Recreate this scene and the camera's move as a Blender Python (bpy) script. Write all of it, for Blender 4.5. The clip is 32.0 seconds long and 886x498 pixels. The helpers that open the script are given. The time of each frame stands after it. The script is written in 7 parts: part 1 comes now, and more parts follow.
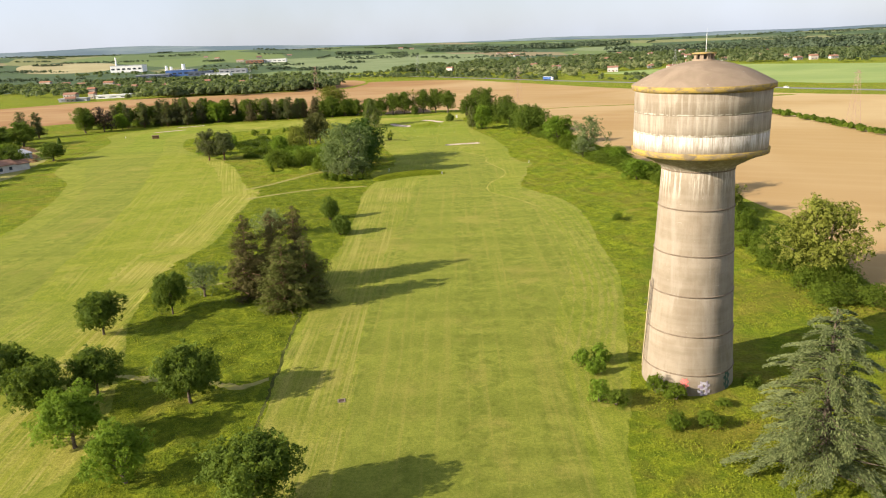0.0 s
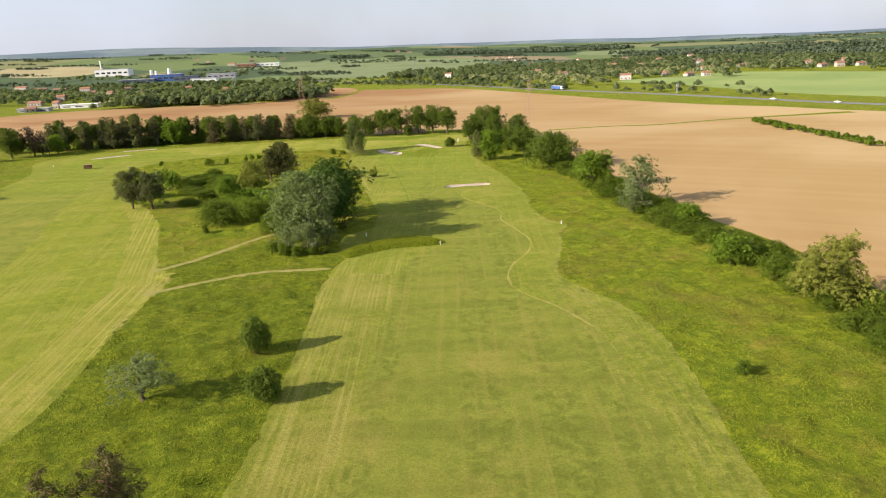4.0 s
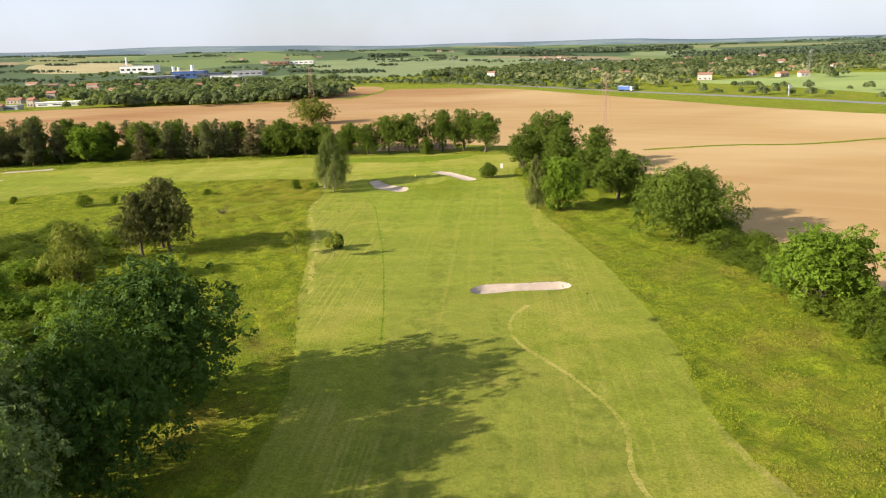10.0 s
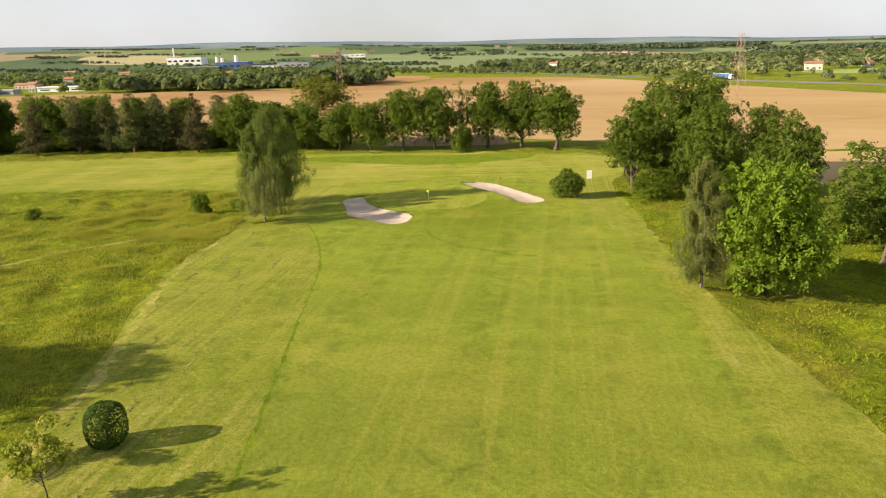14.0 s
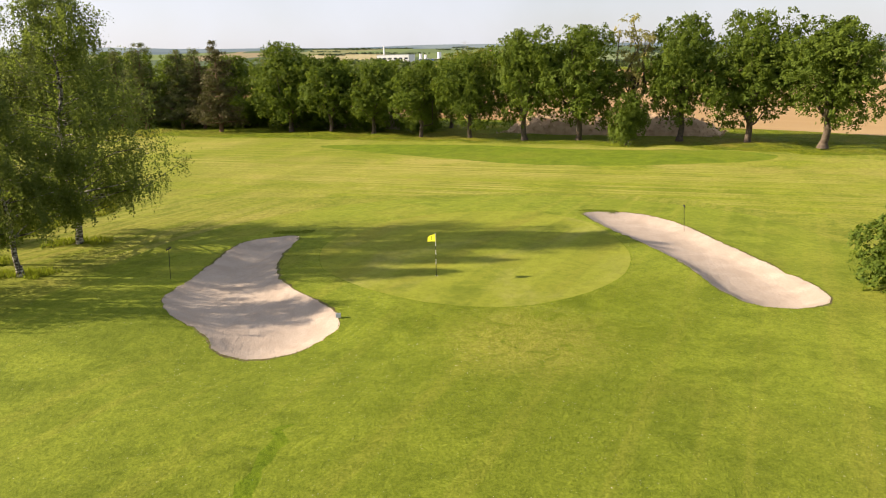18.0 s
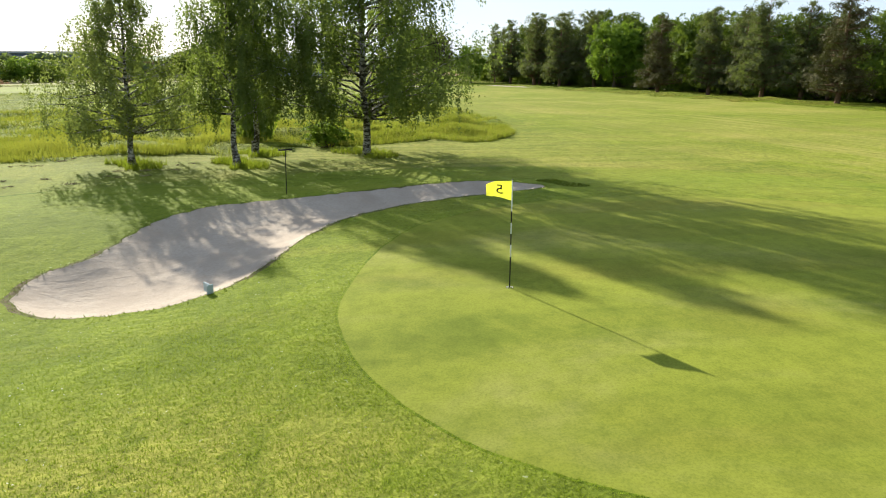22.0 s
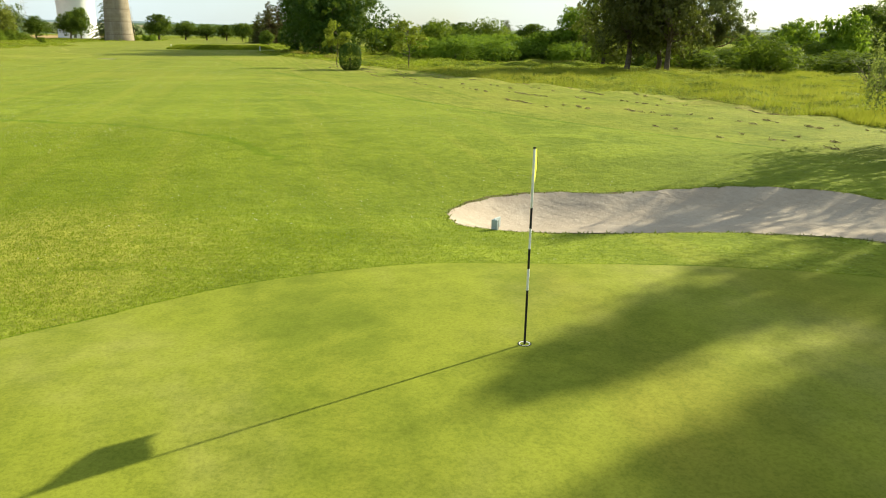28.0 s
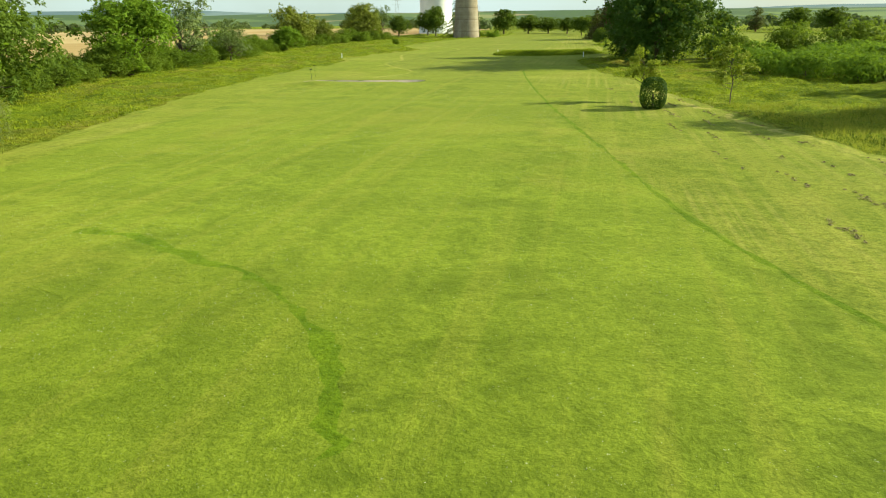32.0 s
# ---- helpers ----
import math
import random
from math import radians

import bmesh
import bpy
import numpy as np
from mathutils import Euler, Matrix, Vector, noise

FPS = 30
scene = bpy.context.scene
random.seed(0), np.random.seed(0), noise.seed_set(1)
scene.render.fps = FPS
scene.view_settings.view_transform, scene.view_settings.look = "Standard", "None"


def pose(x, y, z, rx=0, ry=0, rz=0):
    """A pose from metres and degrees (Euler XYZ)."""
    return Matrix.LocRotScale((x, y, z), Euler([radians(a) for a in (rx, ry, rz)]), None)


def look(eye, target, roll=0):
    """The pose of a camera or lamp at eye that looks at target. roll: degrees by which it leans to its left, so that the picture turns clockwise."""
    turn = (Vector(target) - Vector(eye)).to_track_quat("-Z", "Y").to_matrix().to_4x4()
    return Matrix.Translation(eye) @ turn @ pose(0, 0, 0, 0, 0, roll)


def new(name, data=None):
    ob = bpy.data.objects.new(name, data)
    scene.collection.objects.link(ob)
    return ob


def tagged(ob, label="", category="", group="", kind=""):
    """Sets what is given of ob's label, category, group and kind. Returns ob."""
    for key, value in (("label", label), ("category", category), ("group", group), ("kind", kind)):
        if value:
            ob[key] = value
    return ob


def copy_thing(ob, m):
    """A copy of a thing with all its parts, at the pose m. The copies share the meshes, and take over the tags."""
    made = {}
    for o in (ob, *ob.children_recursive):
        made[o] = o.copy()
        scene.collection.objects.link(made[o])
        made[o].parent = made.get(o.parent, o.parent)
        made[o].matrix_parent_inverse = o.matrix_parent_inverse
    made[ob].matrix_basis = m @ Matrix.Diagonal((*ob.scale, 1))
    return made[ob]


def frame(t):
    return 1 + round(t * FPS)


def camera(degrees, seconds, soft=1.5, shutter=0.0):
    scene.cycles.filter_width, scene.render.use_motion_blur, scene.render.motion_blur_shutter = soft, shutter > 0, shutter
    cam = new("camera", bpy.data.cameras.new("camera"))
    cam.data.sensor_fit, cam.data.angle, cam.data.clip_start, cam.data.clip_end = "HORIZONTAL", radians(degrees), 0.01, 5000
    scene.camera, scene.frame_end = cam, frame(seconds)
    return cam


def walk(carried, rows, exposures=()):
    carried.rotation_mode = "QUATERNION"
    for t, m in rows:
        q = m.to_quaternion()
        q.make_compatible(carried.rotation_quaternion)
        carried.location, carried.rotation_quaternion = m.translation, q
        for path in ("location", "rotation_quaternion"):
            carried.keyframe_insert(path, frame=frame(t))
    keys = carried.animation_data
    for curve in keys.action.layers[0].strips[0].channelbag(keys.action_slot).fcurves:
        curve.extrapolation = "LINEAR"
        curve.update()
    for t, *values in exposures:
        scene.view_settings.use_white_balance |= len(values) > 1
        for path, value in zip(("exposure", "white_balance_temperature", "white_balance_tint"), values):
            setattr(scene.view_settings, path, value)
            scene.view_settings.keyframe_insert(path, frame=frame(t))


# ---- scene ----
cam = camera(63.8, 32.0, 1.1)
# seconds, x, y, z, yaw, pitch, roll: a drone that flies down the fairway, then turns round the green
ROWS = [
    (0.0, 0.00, 0.05, 42.10, -0.66, -15.99, 2.50),
    (0.5, -0.07, 8.91, 42.54, -0.67, -15.96, 2.49),
    (1.0, -0.08, 17.56, 42.91, -0.67, -15.92, 2.46),
    (1.5, 0.06, 27.09, 43.36, -0.69, -15.90, 2.45),
    (2.0, 0.19, 36.36, 43.86, -0.71, -15.88, 2.42),
    (2.5, 0.46, 46.51, 44.32, -0.72, -15.87, 2.40),
    (3.0, 0.64, 56.30, 44.68, -0.74, -15.85, 2.38),
    (3.5, 0.73, 65.83, 44.87, -0.76, -15.82, 2.38),
    (5.5, 1.27, 107.94, 45.42, -0.88, -15.78, 2.27),
    (6.0, 1.47, 118.39, 45.14, -0.78, -15.75, 2.24),
    (6.5, 1.79, 128.96, 44.46, -0.16, -15.69, 2.19),
    (7.0, 2.13, 140.19, 43.51, 0.38, -15.64, 2.14),
    (7.5, 2.52, 151.08, 42.44, 0.86, -15.61, 2.10),
    (8.0, 2.99, 162.26, 41.37, 1.28, -15.59, 2.06),
    (8.5, 3.41, 173.47, 40.12, 1.63, -15.58, 2.04),
    (9.0, 3.82, 184.61, 38.82, 1.94, -15.57, 1.99),
    (9.5, 4.16, 196.27, 37.29, 2.27, -15.54, 1.97),
    (10.0, 4.40, 207.56, 35.75, 2.65, -15.53, 1.93),
    (10.5, 4.45, 218.99, 34.17, 3.05, -15.53, 1.87),
    (11.0, 4.42, 230.65, 32.58, 3.48, -15.50, 1.82),
    (11.5, 4.25, 242.61, 30.91, 3.93, -15.48, 1.76),
    (12.0, 4.00, 255.45, 29.11, 4.47, -15.47, 1.73),
    (12.5, 3.58, 267.95, 27.39, 5.10, -15.47, 1.67),
    (13.0, 3.17, 280.08, 25.57, 5.76, -15.47, 1.63),
    (13.5, 2.66, 291.93, 23.75, 6.46, -15.46, 1.59),
    (14.0, 1.98, 303.41, 21.95, 7.17, -15.45, 1.54),
    (14.5, 1.09, 314.85, 20.20, 7.93, -15.47, 1.48),
    (16.5, -0.32, 351.82, 14.78, 13.81, -15.50, 1.31),
    (17.0, -0.48, 361.18, 13.28, 16.58, -15.34, 1.31),
    (17.5, -0.28, 369.54, 11.65, 19.96, -14.99, 1.26),
    (18.0, 0.08, 376.59, 10.30, 23.70, -14.78, 1.21),
    (18.5, 0.22, 382.73, 9.04, 28.62, -14.47, 1.15),
    (19.0, 0.38, 387.47, 7.95, 34.26, -14.32, 0.92),
    (19.5, 0.47, 391.35, 7.03, 40.91, -14.27, 0.74),
    (20.0, 0.36, 394.40, 6.42, 47.35, -14.25, 0.61),
    (20.5, 0.08, 397.01, 5.81, 55.18, -14.23, 0.44),
    (21.0, -0.28, 399.21, 5.24, 63.39, -14.25, 0.27),
    (21.5, -0.57, 401.00, 4.81, 70.82, -14.30, 0.10),
    (22.0, -0.91, 402.82, 4.41, 78.65, -14.42, -0.15),
    (22.5, -1.23, 404.46, 4.10, 85.79, -14.48, -0.24),
    (23.0, -1.67, 406.00, 3.88, 93.00, -14.57, -0.42),
    (23.5, -2.19, 407.37, 3.78, 100.52, -14.72, -0.64),
    (24.0, -2.89, 408.51, 3.73, 108.37, -14.90, -0.80),
    (24.5, -3.68, 409.49, 3.64, 115.86, -15.07, -0.87),
    (25.0, -4.55, 410.30, 3.59, 122.87, -15.26, -0.98),
    (25.5, -5.48, 411.00, 3.59, 129.40, -15.48, -1.08),
    (26.0, -6.50, 411.62, 3.53, 136.02, -15.70, -1.10),
    (26.5, -7.62, 412.16, 3.45, 142.83, -15.91, -1.03),
    (28.5, -11.91, 413.42, 3.39, 170.48, -16.79, -0.72),
    (29.0, -13.00, 413.28, 3.41, 177.40, -16.95, -0.52),
    (29.5, -13.95, 412.98, 3.43, 183.69, -17.06, -0.31),
    (30.0, -14.83, 412.49, 3.54, 185.94, -17.15, -0.13),
    (30.5, -15.56, 411.57, 3.85, 186.66, -17.27, 0.07),
    (31.0, -16.09, 409.90, 4.73, 187.56, -17.48, 0.25),
    (31.5, -16.29, 407.01, 6.08, 188.62, -17.69, 0.39),
    (32.0, -16.22, 402.97, 7.54, 190.09, -17.87, 0.59),
]
walk(cam, [(t, pose(x, y, z, 90 + pitch, roll, yaw)) for t, x, y, z, yaw, pitch, roll in ROWS],
     [(0.0, 0.77, 6500, 14), (1.0, 0.69, 6480, 13), (3.0, 0.65, 6450, 17), (6.0, 0.67, 6500, 15), (8.0, 0.7, 6500, 14), (9.0, 0.8, 6500, 14), (11.0, 0.82, 6700, 14), (13.0, 0.7, 7200, 13), (14.0, 0.72, 7200, 14), (17.0, 0.77, 7150, 19), (18.0, 0.8, 6950, 18), (20.0, 0.9, 6000, 10), (22.0, 0.8, 6000, 6), (24.0, 0.64, 6450, 3), (26.0, 0.76, 6600, 2), (29.0, 0.9, 6900, -5), (30.0, 0.92, 6900, -5), (31.0, 0.88, 6800, -11), (32.0, 0.8, 6800, -16)])

# ---- light ----
SUN_AZ, SUN_EL = 199.5, 23.7          # degrees: where the sun stands, from +x towards +y, and its height
world = bpy.data.worlds.new("sky")
scene.world = world
world.use_nodes = True
wn, wl = world.node_tree.nodes, world.node_tree.links
sky = wn.new("ShaderNodeTexSky")
sky.sky_type, sky.sun_disc = "NISHITA", False
sky.sun_elevation, sky.sun_rotation = radians(SUN_EL), radians(90 - SUN_AZ)
sky.air_density, sky.dust_density, sky.ozone_density = 1.0, 1.2, 1.0
cloud = wn.new("ShaderNodeTexNoise")
cloud.inputs["Scale"].default_value, cloud.inputs["Detail"].default_value = 2.2, 6
cloud_ramp = wn.new("ShaderNodeValToRGB")
cloud_ramp.color_ramp.elements[0].position, cloud_ramp.color_ramp.elements[1].position = 0.30, 0.72
cloud_ramp.color_ramp.elements[0].color, cloud_ramp.color_ramp.elements[1].color = (0.42, 0.42, 0.42, 1), (0.95, 0.95, 0.95, 1)
veil = wn.new("ShaderNodeMix")
veil.data_type = "RGBA"
wl.new(cloud.outputs["Fac"], cloud_ramp.inputs["Fac"])
way = wn.new("ShaderNodeTexCoord")
way_z = wn.new("ShaderNodeSeparateXYZ")
wl.new(way.outputs["Generated"], way_z.inputs[0])
low = wn.new("ShaderNodeMapRange")                    # the veil thins out a little towards the zenith
low.interpolation_type = "SMOOTHSTEP"
low.inputs["From Min"].default_value, low.inputs["From Max"].default_value = 0.12, 0.75
low.inputs["To Min"].default_value, low.inputs["To Max"].default_value = 1.0, 0.7
wl.new(way_z.outputs["Z"], low.inputs["Value"])
thin = wn.new("ShaderNodeMath")
thin.operation = "MULTIPLY"
wl.new(cloud_ramp.outputs["Color"], thin.inputs[0])
wl.new(low.outputs["Result"], thin.inputs[1])
wl.new(thin.outputs[0], veil.inputs["Factor"])
wl.new(sky.outputs["Color"], veil.inputs["A"])
veil.inputs["B"].default_value = (6.8, 7.6, 8.8, 1)
wl.new(veil.outputs["Result"], wn["Background"].inputs["Color"])
wn["Background"].inputs["Strength"].default_value = 0.076
sun = new("sun", bpy.data.lights.new("sun", "SUN"))
sun.data.energy, sun.data.angle, sun.data.color = 6.8, radians(0.6), (1.0, 0.88, 0.70)
a, e = radians(SUN_AZ), radians(SUN_EL)
sun.matrix_world = look((math.cos(a) * math.cos(e) * 300, math.sin(a) * math.cos(e) * 300 + 200, math.sin(e) * 300), (0, 200, 0))


# ---- materials ----
class Mat:
    """A small writer of node materials in world coordinates (metres)."""

    def __init__(self, name, rough=0.9):
        self.m = bpy.data.materials.new(name)
        self.m.use_nodes = True
        self.n, self.l = self.m.node_tree.nodes, self.m.node_tree.links
        self.b = self.n["Principled BSDF"]
        self.b.inputs["Roughness"].default_value = rough
        self.b.inputs["Specular IOR Level"].default_value = 0.12
        self.geo = self.n.new("ShaderNodeNewGeometry")

    def place(self, scale=(1, 1, 1), turn=0.0, local=False):
        mp = self.n.new("ShaderNodeMapping")
        mp.vector_type = "TEXTURE"
        mp.inputs["Scale"].default_value = tuple(1 / v for v in scale)
        mp.inputs["Rotation"].default_value[2] = radians(turn)
        if local:
            self.l.new(self.n.new("ShaderNodeTexCoord").outputs["Object"], mp.inputs["Vector"])
        else:
            self.l.new(self.geo.outputs["Position"], mp.inputs["Vector"])
        return mp.outputs["Vector"]

    def noise(self, scale, detail=4, vec=None, rough=0.55, warp=0.0):
        t = self.n.new("ShaderNodeTexNoise")
        t.inputs["Scale"].default_value, t.inputs["Detail"].default_value = scale, detail
        t.inputs["Roughness"].default_value, t.inputs["Distortion"].default_value = rough, warp
        self.l.new(vec if vec is not None else self.place(), t.inputs["Vector"])
        return t.outputs["Fac"]

    def ramp(self, fac, lo, hi, a=0.0, b=1.0):
        r = self.n.new("ShaderNodeMapRange")
        r.interpolation_type = "SMOOTHSTEP"
        for key, v in (("From Min", lo), ("From Max", hi), ("To Min", a), ("To Max", b)):
            r.inputs[key].default_value = v
        self.l.new(fac, r.inputs["Value"])
        return r.outputs["Result"]

    def mix(self, fac, a, b, blend="MIX"):
        x = self.n.new("ShaderNodeMix")
        x.data_type, x.blend_type = "RGBA", blend
        for key, v in (("Factor", fac), ("A", a), ("B", b)):
            if isinstance(v, (int, float)):
                x.inputs[key].default_value = v
            elif isinstance(v, tuple):
                x.inputs[key].default_value = (*v, 1)
            else:
                self.l.new(v, x.inputs[key])
        return x.outputs["Result"]

    def math(self, op, a, b=0.0):
        x = self.n.new("ShaderNodeMath")
        x.operation = op
        for i, v in enumerate((a, b)):
            if isinstance(v, (int, float)):
                x.inputs[i].default_value = v
            else:
                self.l.new(v, x.inputs[i])
        return x.outputs[0]

    def bump(self, fac, strength, distance):
        x = self.n.new("ShaderNodeBump")
        x.inputs["Strength"].default_value, x.inputs["Distance"].default_value = strength, distance
        self.l.new(fac, x.inputs["Height"])
        self.l.new(x.outputs["Normal"], self.b.inputs["Normal"])

    def color(self, c):
        if isinstance(c, tuple):
            self.b.inputs["Base Color"].default_value = (*c, 1)
        else:
            self.l.new(c, self.b.inputs["Base Color"])
        return self


def grass(name, c_dark, c_light, c_dry, dry=(0.55, 0.75), fine=9.0, bump=0.05, stripes=0.0, hay=0.0, clover=0.0, coarse=0.0, turn=-1.5, grain=1.0, blotch=0.0, burnt=None, lush=None, swath=(0.4, 0.66), bands=0.0, dressed=0.0, heath=0.0):
    """Grass: broad dry patches, clumps, blades, and where asked mowing lanes, hay streaks, clover heads and tussocks."""
    k = Mat(name)
    k.b.inputs["Specular IOR Level"].default_value = 0.04
    k.b.inputs["Sheen Weight"].default_value, k.b.inputs["Sheen Roughness"].default_value = 0.1, 0.4
    k.b.inputs["Sheen Tint"].default_value = (0.6, 0.7, 0.12, 1)
    big = k.noise(0.045, 5)
    mid = k.noise(0.5, 6, warp=0.6, rough=0.65)
    small = k.noise(2.6, 5, rough=0.7)
    tiny = k.noise(fine, 4, rough=0.75)
    c = k.mix(k.ramp(mid, 0.38, 0.62), tuple(x * 0.92 for x in c_dark), tuple(x * 1.05 for x in c_light))
    c = k.mix(k.ramp(k.math("ADD", k.math("MULTIPLY", big, 0.55), k.math("MULTIPLY", k.noise(0.16, 6, warp=1.0), 0.45)), *dry), c, c_dry)
    if blotch:
        c = k.mix(k.ramp(k.noise(0.11, 6, warp=1.4, rough=0.6), 0.46, 0.64, 0, blotch), c, tuple(x * 0.55 for x in c_dark))
        c = k.mix(k.ramp(k.noise(0.37, 5, k.place((1, 0.6, 1), 30), 0.65, 1.0), 0.5, 0.68, 0, blotch), c, tuple(x * 1.25 for x in c_light))
    if heath:
        worn = k.math("MULTIPLY", k.ramp(k.noise(0.065, 5, warp=1.2, rough=0.6), 0.48, 0.62, 0, heath), k.ramp(k.noise(0.8, 6, rough=0.7), 0.3, 0.6, 0.25, 1))
        c = k.mix(worn, c, (0.22, 0.175, 0.034))
        c = k.mix(k.ramp(k.noise(0.055, 4, k.place((1, 1, 1), 50), 0.55, 1.0), 0.5, 0.64, 0, heath * 0.7), c, (0.15, 0.225, 0.013))
    if stripes:
        lanes = k.noise(0.23, 1, k.place((1, 0.012, 1), turn), 0.4)
        c = k.mix(k.ramp(lanes, 0.44, 0.54, 0, stripes), c, c_light)
        c = k.mix(k.ramp(k.noise(0.16, 2, k.place((0.05, 1, 1), turn), 0.4), 0.45, 0.6, 0, stripes * 0.7), c, tuple(x * 0.8 for x in c_dark))
        c = k.mix(k.ramp(k.noise(0.9, 2, k.place((1, 0.02, 1), turn)), 0.5, 0.7, 0, stripes * 0.8), c, c_dry)
    if bands:
        w = k.n.new("ShaderNodeTexWave")
        w.inputs["Scale"].default_value, w.inputs["Distortion"].default_value, w.inputs["Detail Scale"].default_value = 0.095, 1.2, 0.5
        k.l.new(k.place((1, 1, 1), turn), w.inputs["Vector"])
        c = k.mix(k.ramp(w.outputs["Fac"], 0.35, 0.65, 0, bands), c, tuple(x * 1.16 for x in c_light))
    if dressed:
        sand = k.math("MULTIPLY", k.ramp(k.noise(0.22, 5, k.place((1, 0.45, 1), turn), 0.6, 0.8), 0.44, 0.66), k.ramp(k.noise(1.6, 5, rough=0.7), 0.35, 0.65, 0.4, 1))
        c = k.mix(k.math("MULTIPLY", sand, dressed), c, (0.31, 0.285, 0.10))
    if hay:
        rows = k.noise(2.0, 3, k.place((1, 0.008, 1), turn))
        patch = k.ramp(k.noise(0.06, 4, warp=0.5), *swath)
        c = k.mix(k.math("MULTIPLY", k.ramp(rows, 0.42, 0.66, 0, hay), patch), c, (0.40, 0.34, 0.10))
    if burnt:
        at = k.place()
        near = k.n.new("ShaderNodeVectorMath")
        near.operation = "DISTANCE"
        k.l.new(at, near.inputs[0])
        near.inputs[1].default_value = burnt
        worn = k.math("MULTIPLY", k.ramp(near.outputs["Value"], 0.8, 4.8, 1, 0), k.ramp(k.noise(0.9, 6, warp=0.8, rough=0.7), 0.34, 0.54))
        c = k.mix(k.math("MULTIPLY", worn, 0.85), c, (0.36, 0.30, 0.09))
    if lush:
        sep = k.n.new("ShaderNodeSeparateXYZ")
        k.l.new(k.geo.outputs["Position"], sep.inputs[0])
        wet = k.ramp(k.math("ADD", sep.outputs["Y"], k.math("MULTIPLY", k.noise(0.05, 3), 30)), *lush, 0, 0.6)
        c = k.mix(wet, c, k.mix(1.0, c, (0.95, 1.15, 0.55), "MULTIPLY"))
    if clover:
        c = k.mix(k.ramp(k.noise(9, 2, rough=0.8), 0.68, 0.74, 0, clover), c, (0.5, 0.52, 0.36))
    if coarse:
        c = k.mix(k.ramp(k.noise(0.9, 6, rough=0.75, warp=0.8), 0.42, 0.62, coarse, 0), c, tuple(x * 0.42 for x in c_dark))
    c = k.mix(k.ramp(small, 0.34, 0.6, 0.6 * grain, 0.0), c, k.mix(0.6, c, (0.02, 0.045, 0.003)))
    c = k.mix(k.ramp(tiny, 0.3, 0.62, 0.75 * grain, 0.0), c, k.mix(0.62, c, (0.012, 0.032, 0.002)))
    k.color(c)
    h = k.math("ADD", k.math("MULTIPLY", tiny, 0.5), k.math("ADD", small, k.math("MULTIPLY", mid, 2.0)))
    k.bump(h, 0.9, bump)
    return k.m


M_ROUGH = grass("rough_grass", (0.15, 0.208, 0.012), (0.272, 0.312, 0.018), (0.32, 0.262, 0.042), (0.47, 0.66), 6.0, 0.5, coarse=0.32, blotch=0.3, heath=0.6)
M_SEMI = grass("mown_rough_grass", (0.15, 0.182, 0.02), (0.21, 0.234, 0.029), (0.31, 0.28, 0.058), (0.46, 0.7), 8.0, 0.06, 0.35, 0.42, blotch=0.25)
M_FAIR = grass("fairway_grass", (0.142, 0.163, 0.024), (0.2, 0.216, 0.034), (0.262, 0.234, 0.052), (0.48, 0.68), 10.0, 0.05, 0.5, 0.0, 0.5, blotch=0.16, grain=0.8, burnt=(-7.4, 401.1, 0.0), lush=(300, 392))
M_LINE = grass("longer_green_grass", (0.095, 0.15, 0.008), (0.135, 0.19, 0.010), (0.17, 0.19, 0.018), (0.5, 0.7), 9.0, 0.06)
M_GREEN = grass("putting_green_grass", (0.146, 0.179, 0.02), (0.194, 0.216, 0.026), (0.235, 0.222, 0.034), (0.45, 0.66), 26.0, 0.005, 0.45, turn=-4, grain=0.6, blotch=0.3, bands=0.6, dressed=0.45)
M_FRINGE = grass("fringe_grass", (0.125, 0.178, 0.011), (0.168, 0.21, 0.014), (0.18, 0.2, 0.02), (0.5, 0.7), 9.0, 0.05)
M_SEMI_N = grass("mown_rough_grass_north", (0.16, 0.2, 0.016), (0.225, 0.255, 0.024), (0.33, 0.29, 0.07), (0.42, 0.62), 8.0, 0.05, 0.5, 0.9, blotch=0.25, turn=-84)
M_ROUGH_S = grass("tall_rough_grass", (0.13, 0.178, 0.010), (0.228, 0.258, 0.016), (0.26, 0.24, 0.034), (0.52, 0.7), 5.0, 0.5, coarse=0.46, blotch=0.45)
M_SWATH_1 = grass("hay_swaths", (0.172, 0.205, 0.02), (0.235, 0.252, 0.029), (0.33, 0.285, 0.065), (0.42, 0.66), 8.0, 0.06, 0.35, 0.75, blotch=0.15, turn=4.5, swath=(0.3, 0.54))
M_SWATH_2 = grass("hay_swaths_north", (0.172, 0.205, 0.02), (0.235, 0.252, 0.029), (0.33, 0.285, 0.065), (0.42, 0.66), 8.0, 0.06, 0.35, 0.75, blotch=0.15, turn=15.5, swath=(0.3, 0.54))
M_SWATH_3 = grass("hay_swaths_east", (0.155, 0.178, 0.022), (0.21, 0.222, 0.032), (0.285, 0.25, 0.06), (0.44, 0.68), 8.0, 0.06, 0.35, 0.5, blotch=0.15, turn=0.4, swath=(0.32, 0.56))
M_LUSH = grass("lush_drain_grass", (0.098, 0.158, 0.009), (0.142, 0.2, 0.012), (0.165, 0.2, 0.016), (0.5, 0.7), 9.0, 0.05)
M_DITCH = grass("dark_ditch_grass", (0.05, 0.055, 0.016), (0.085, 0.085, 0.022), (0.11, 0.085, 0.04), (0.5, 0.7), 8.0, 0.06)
M_RIBBON = grass("faint_straw_lines", (0.172, 0.188, 0.03), (0.235, 0.236, 0.044), (0.3, 0.26, 0.07), (0.46, 0.66), 8.0, 0.04)
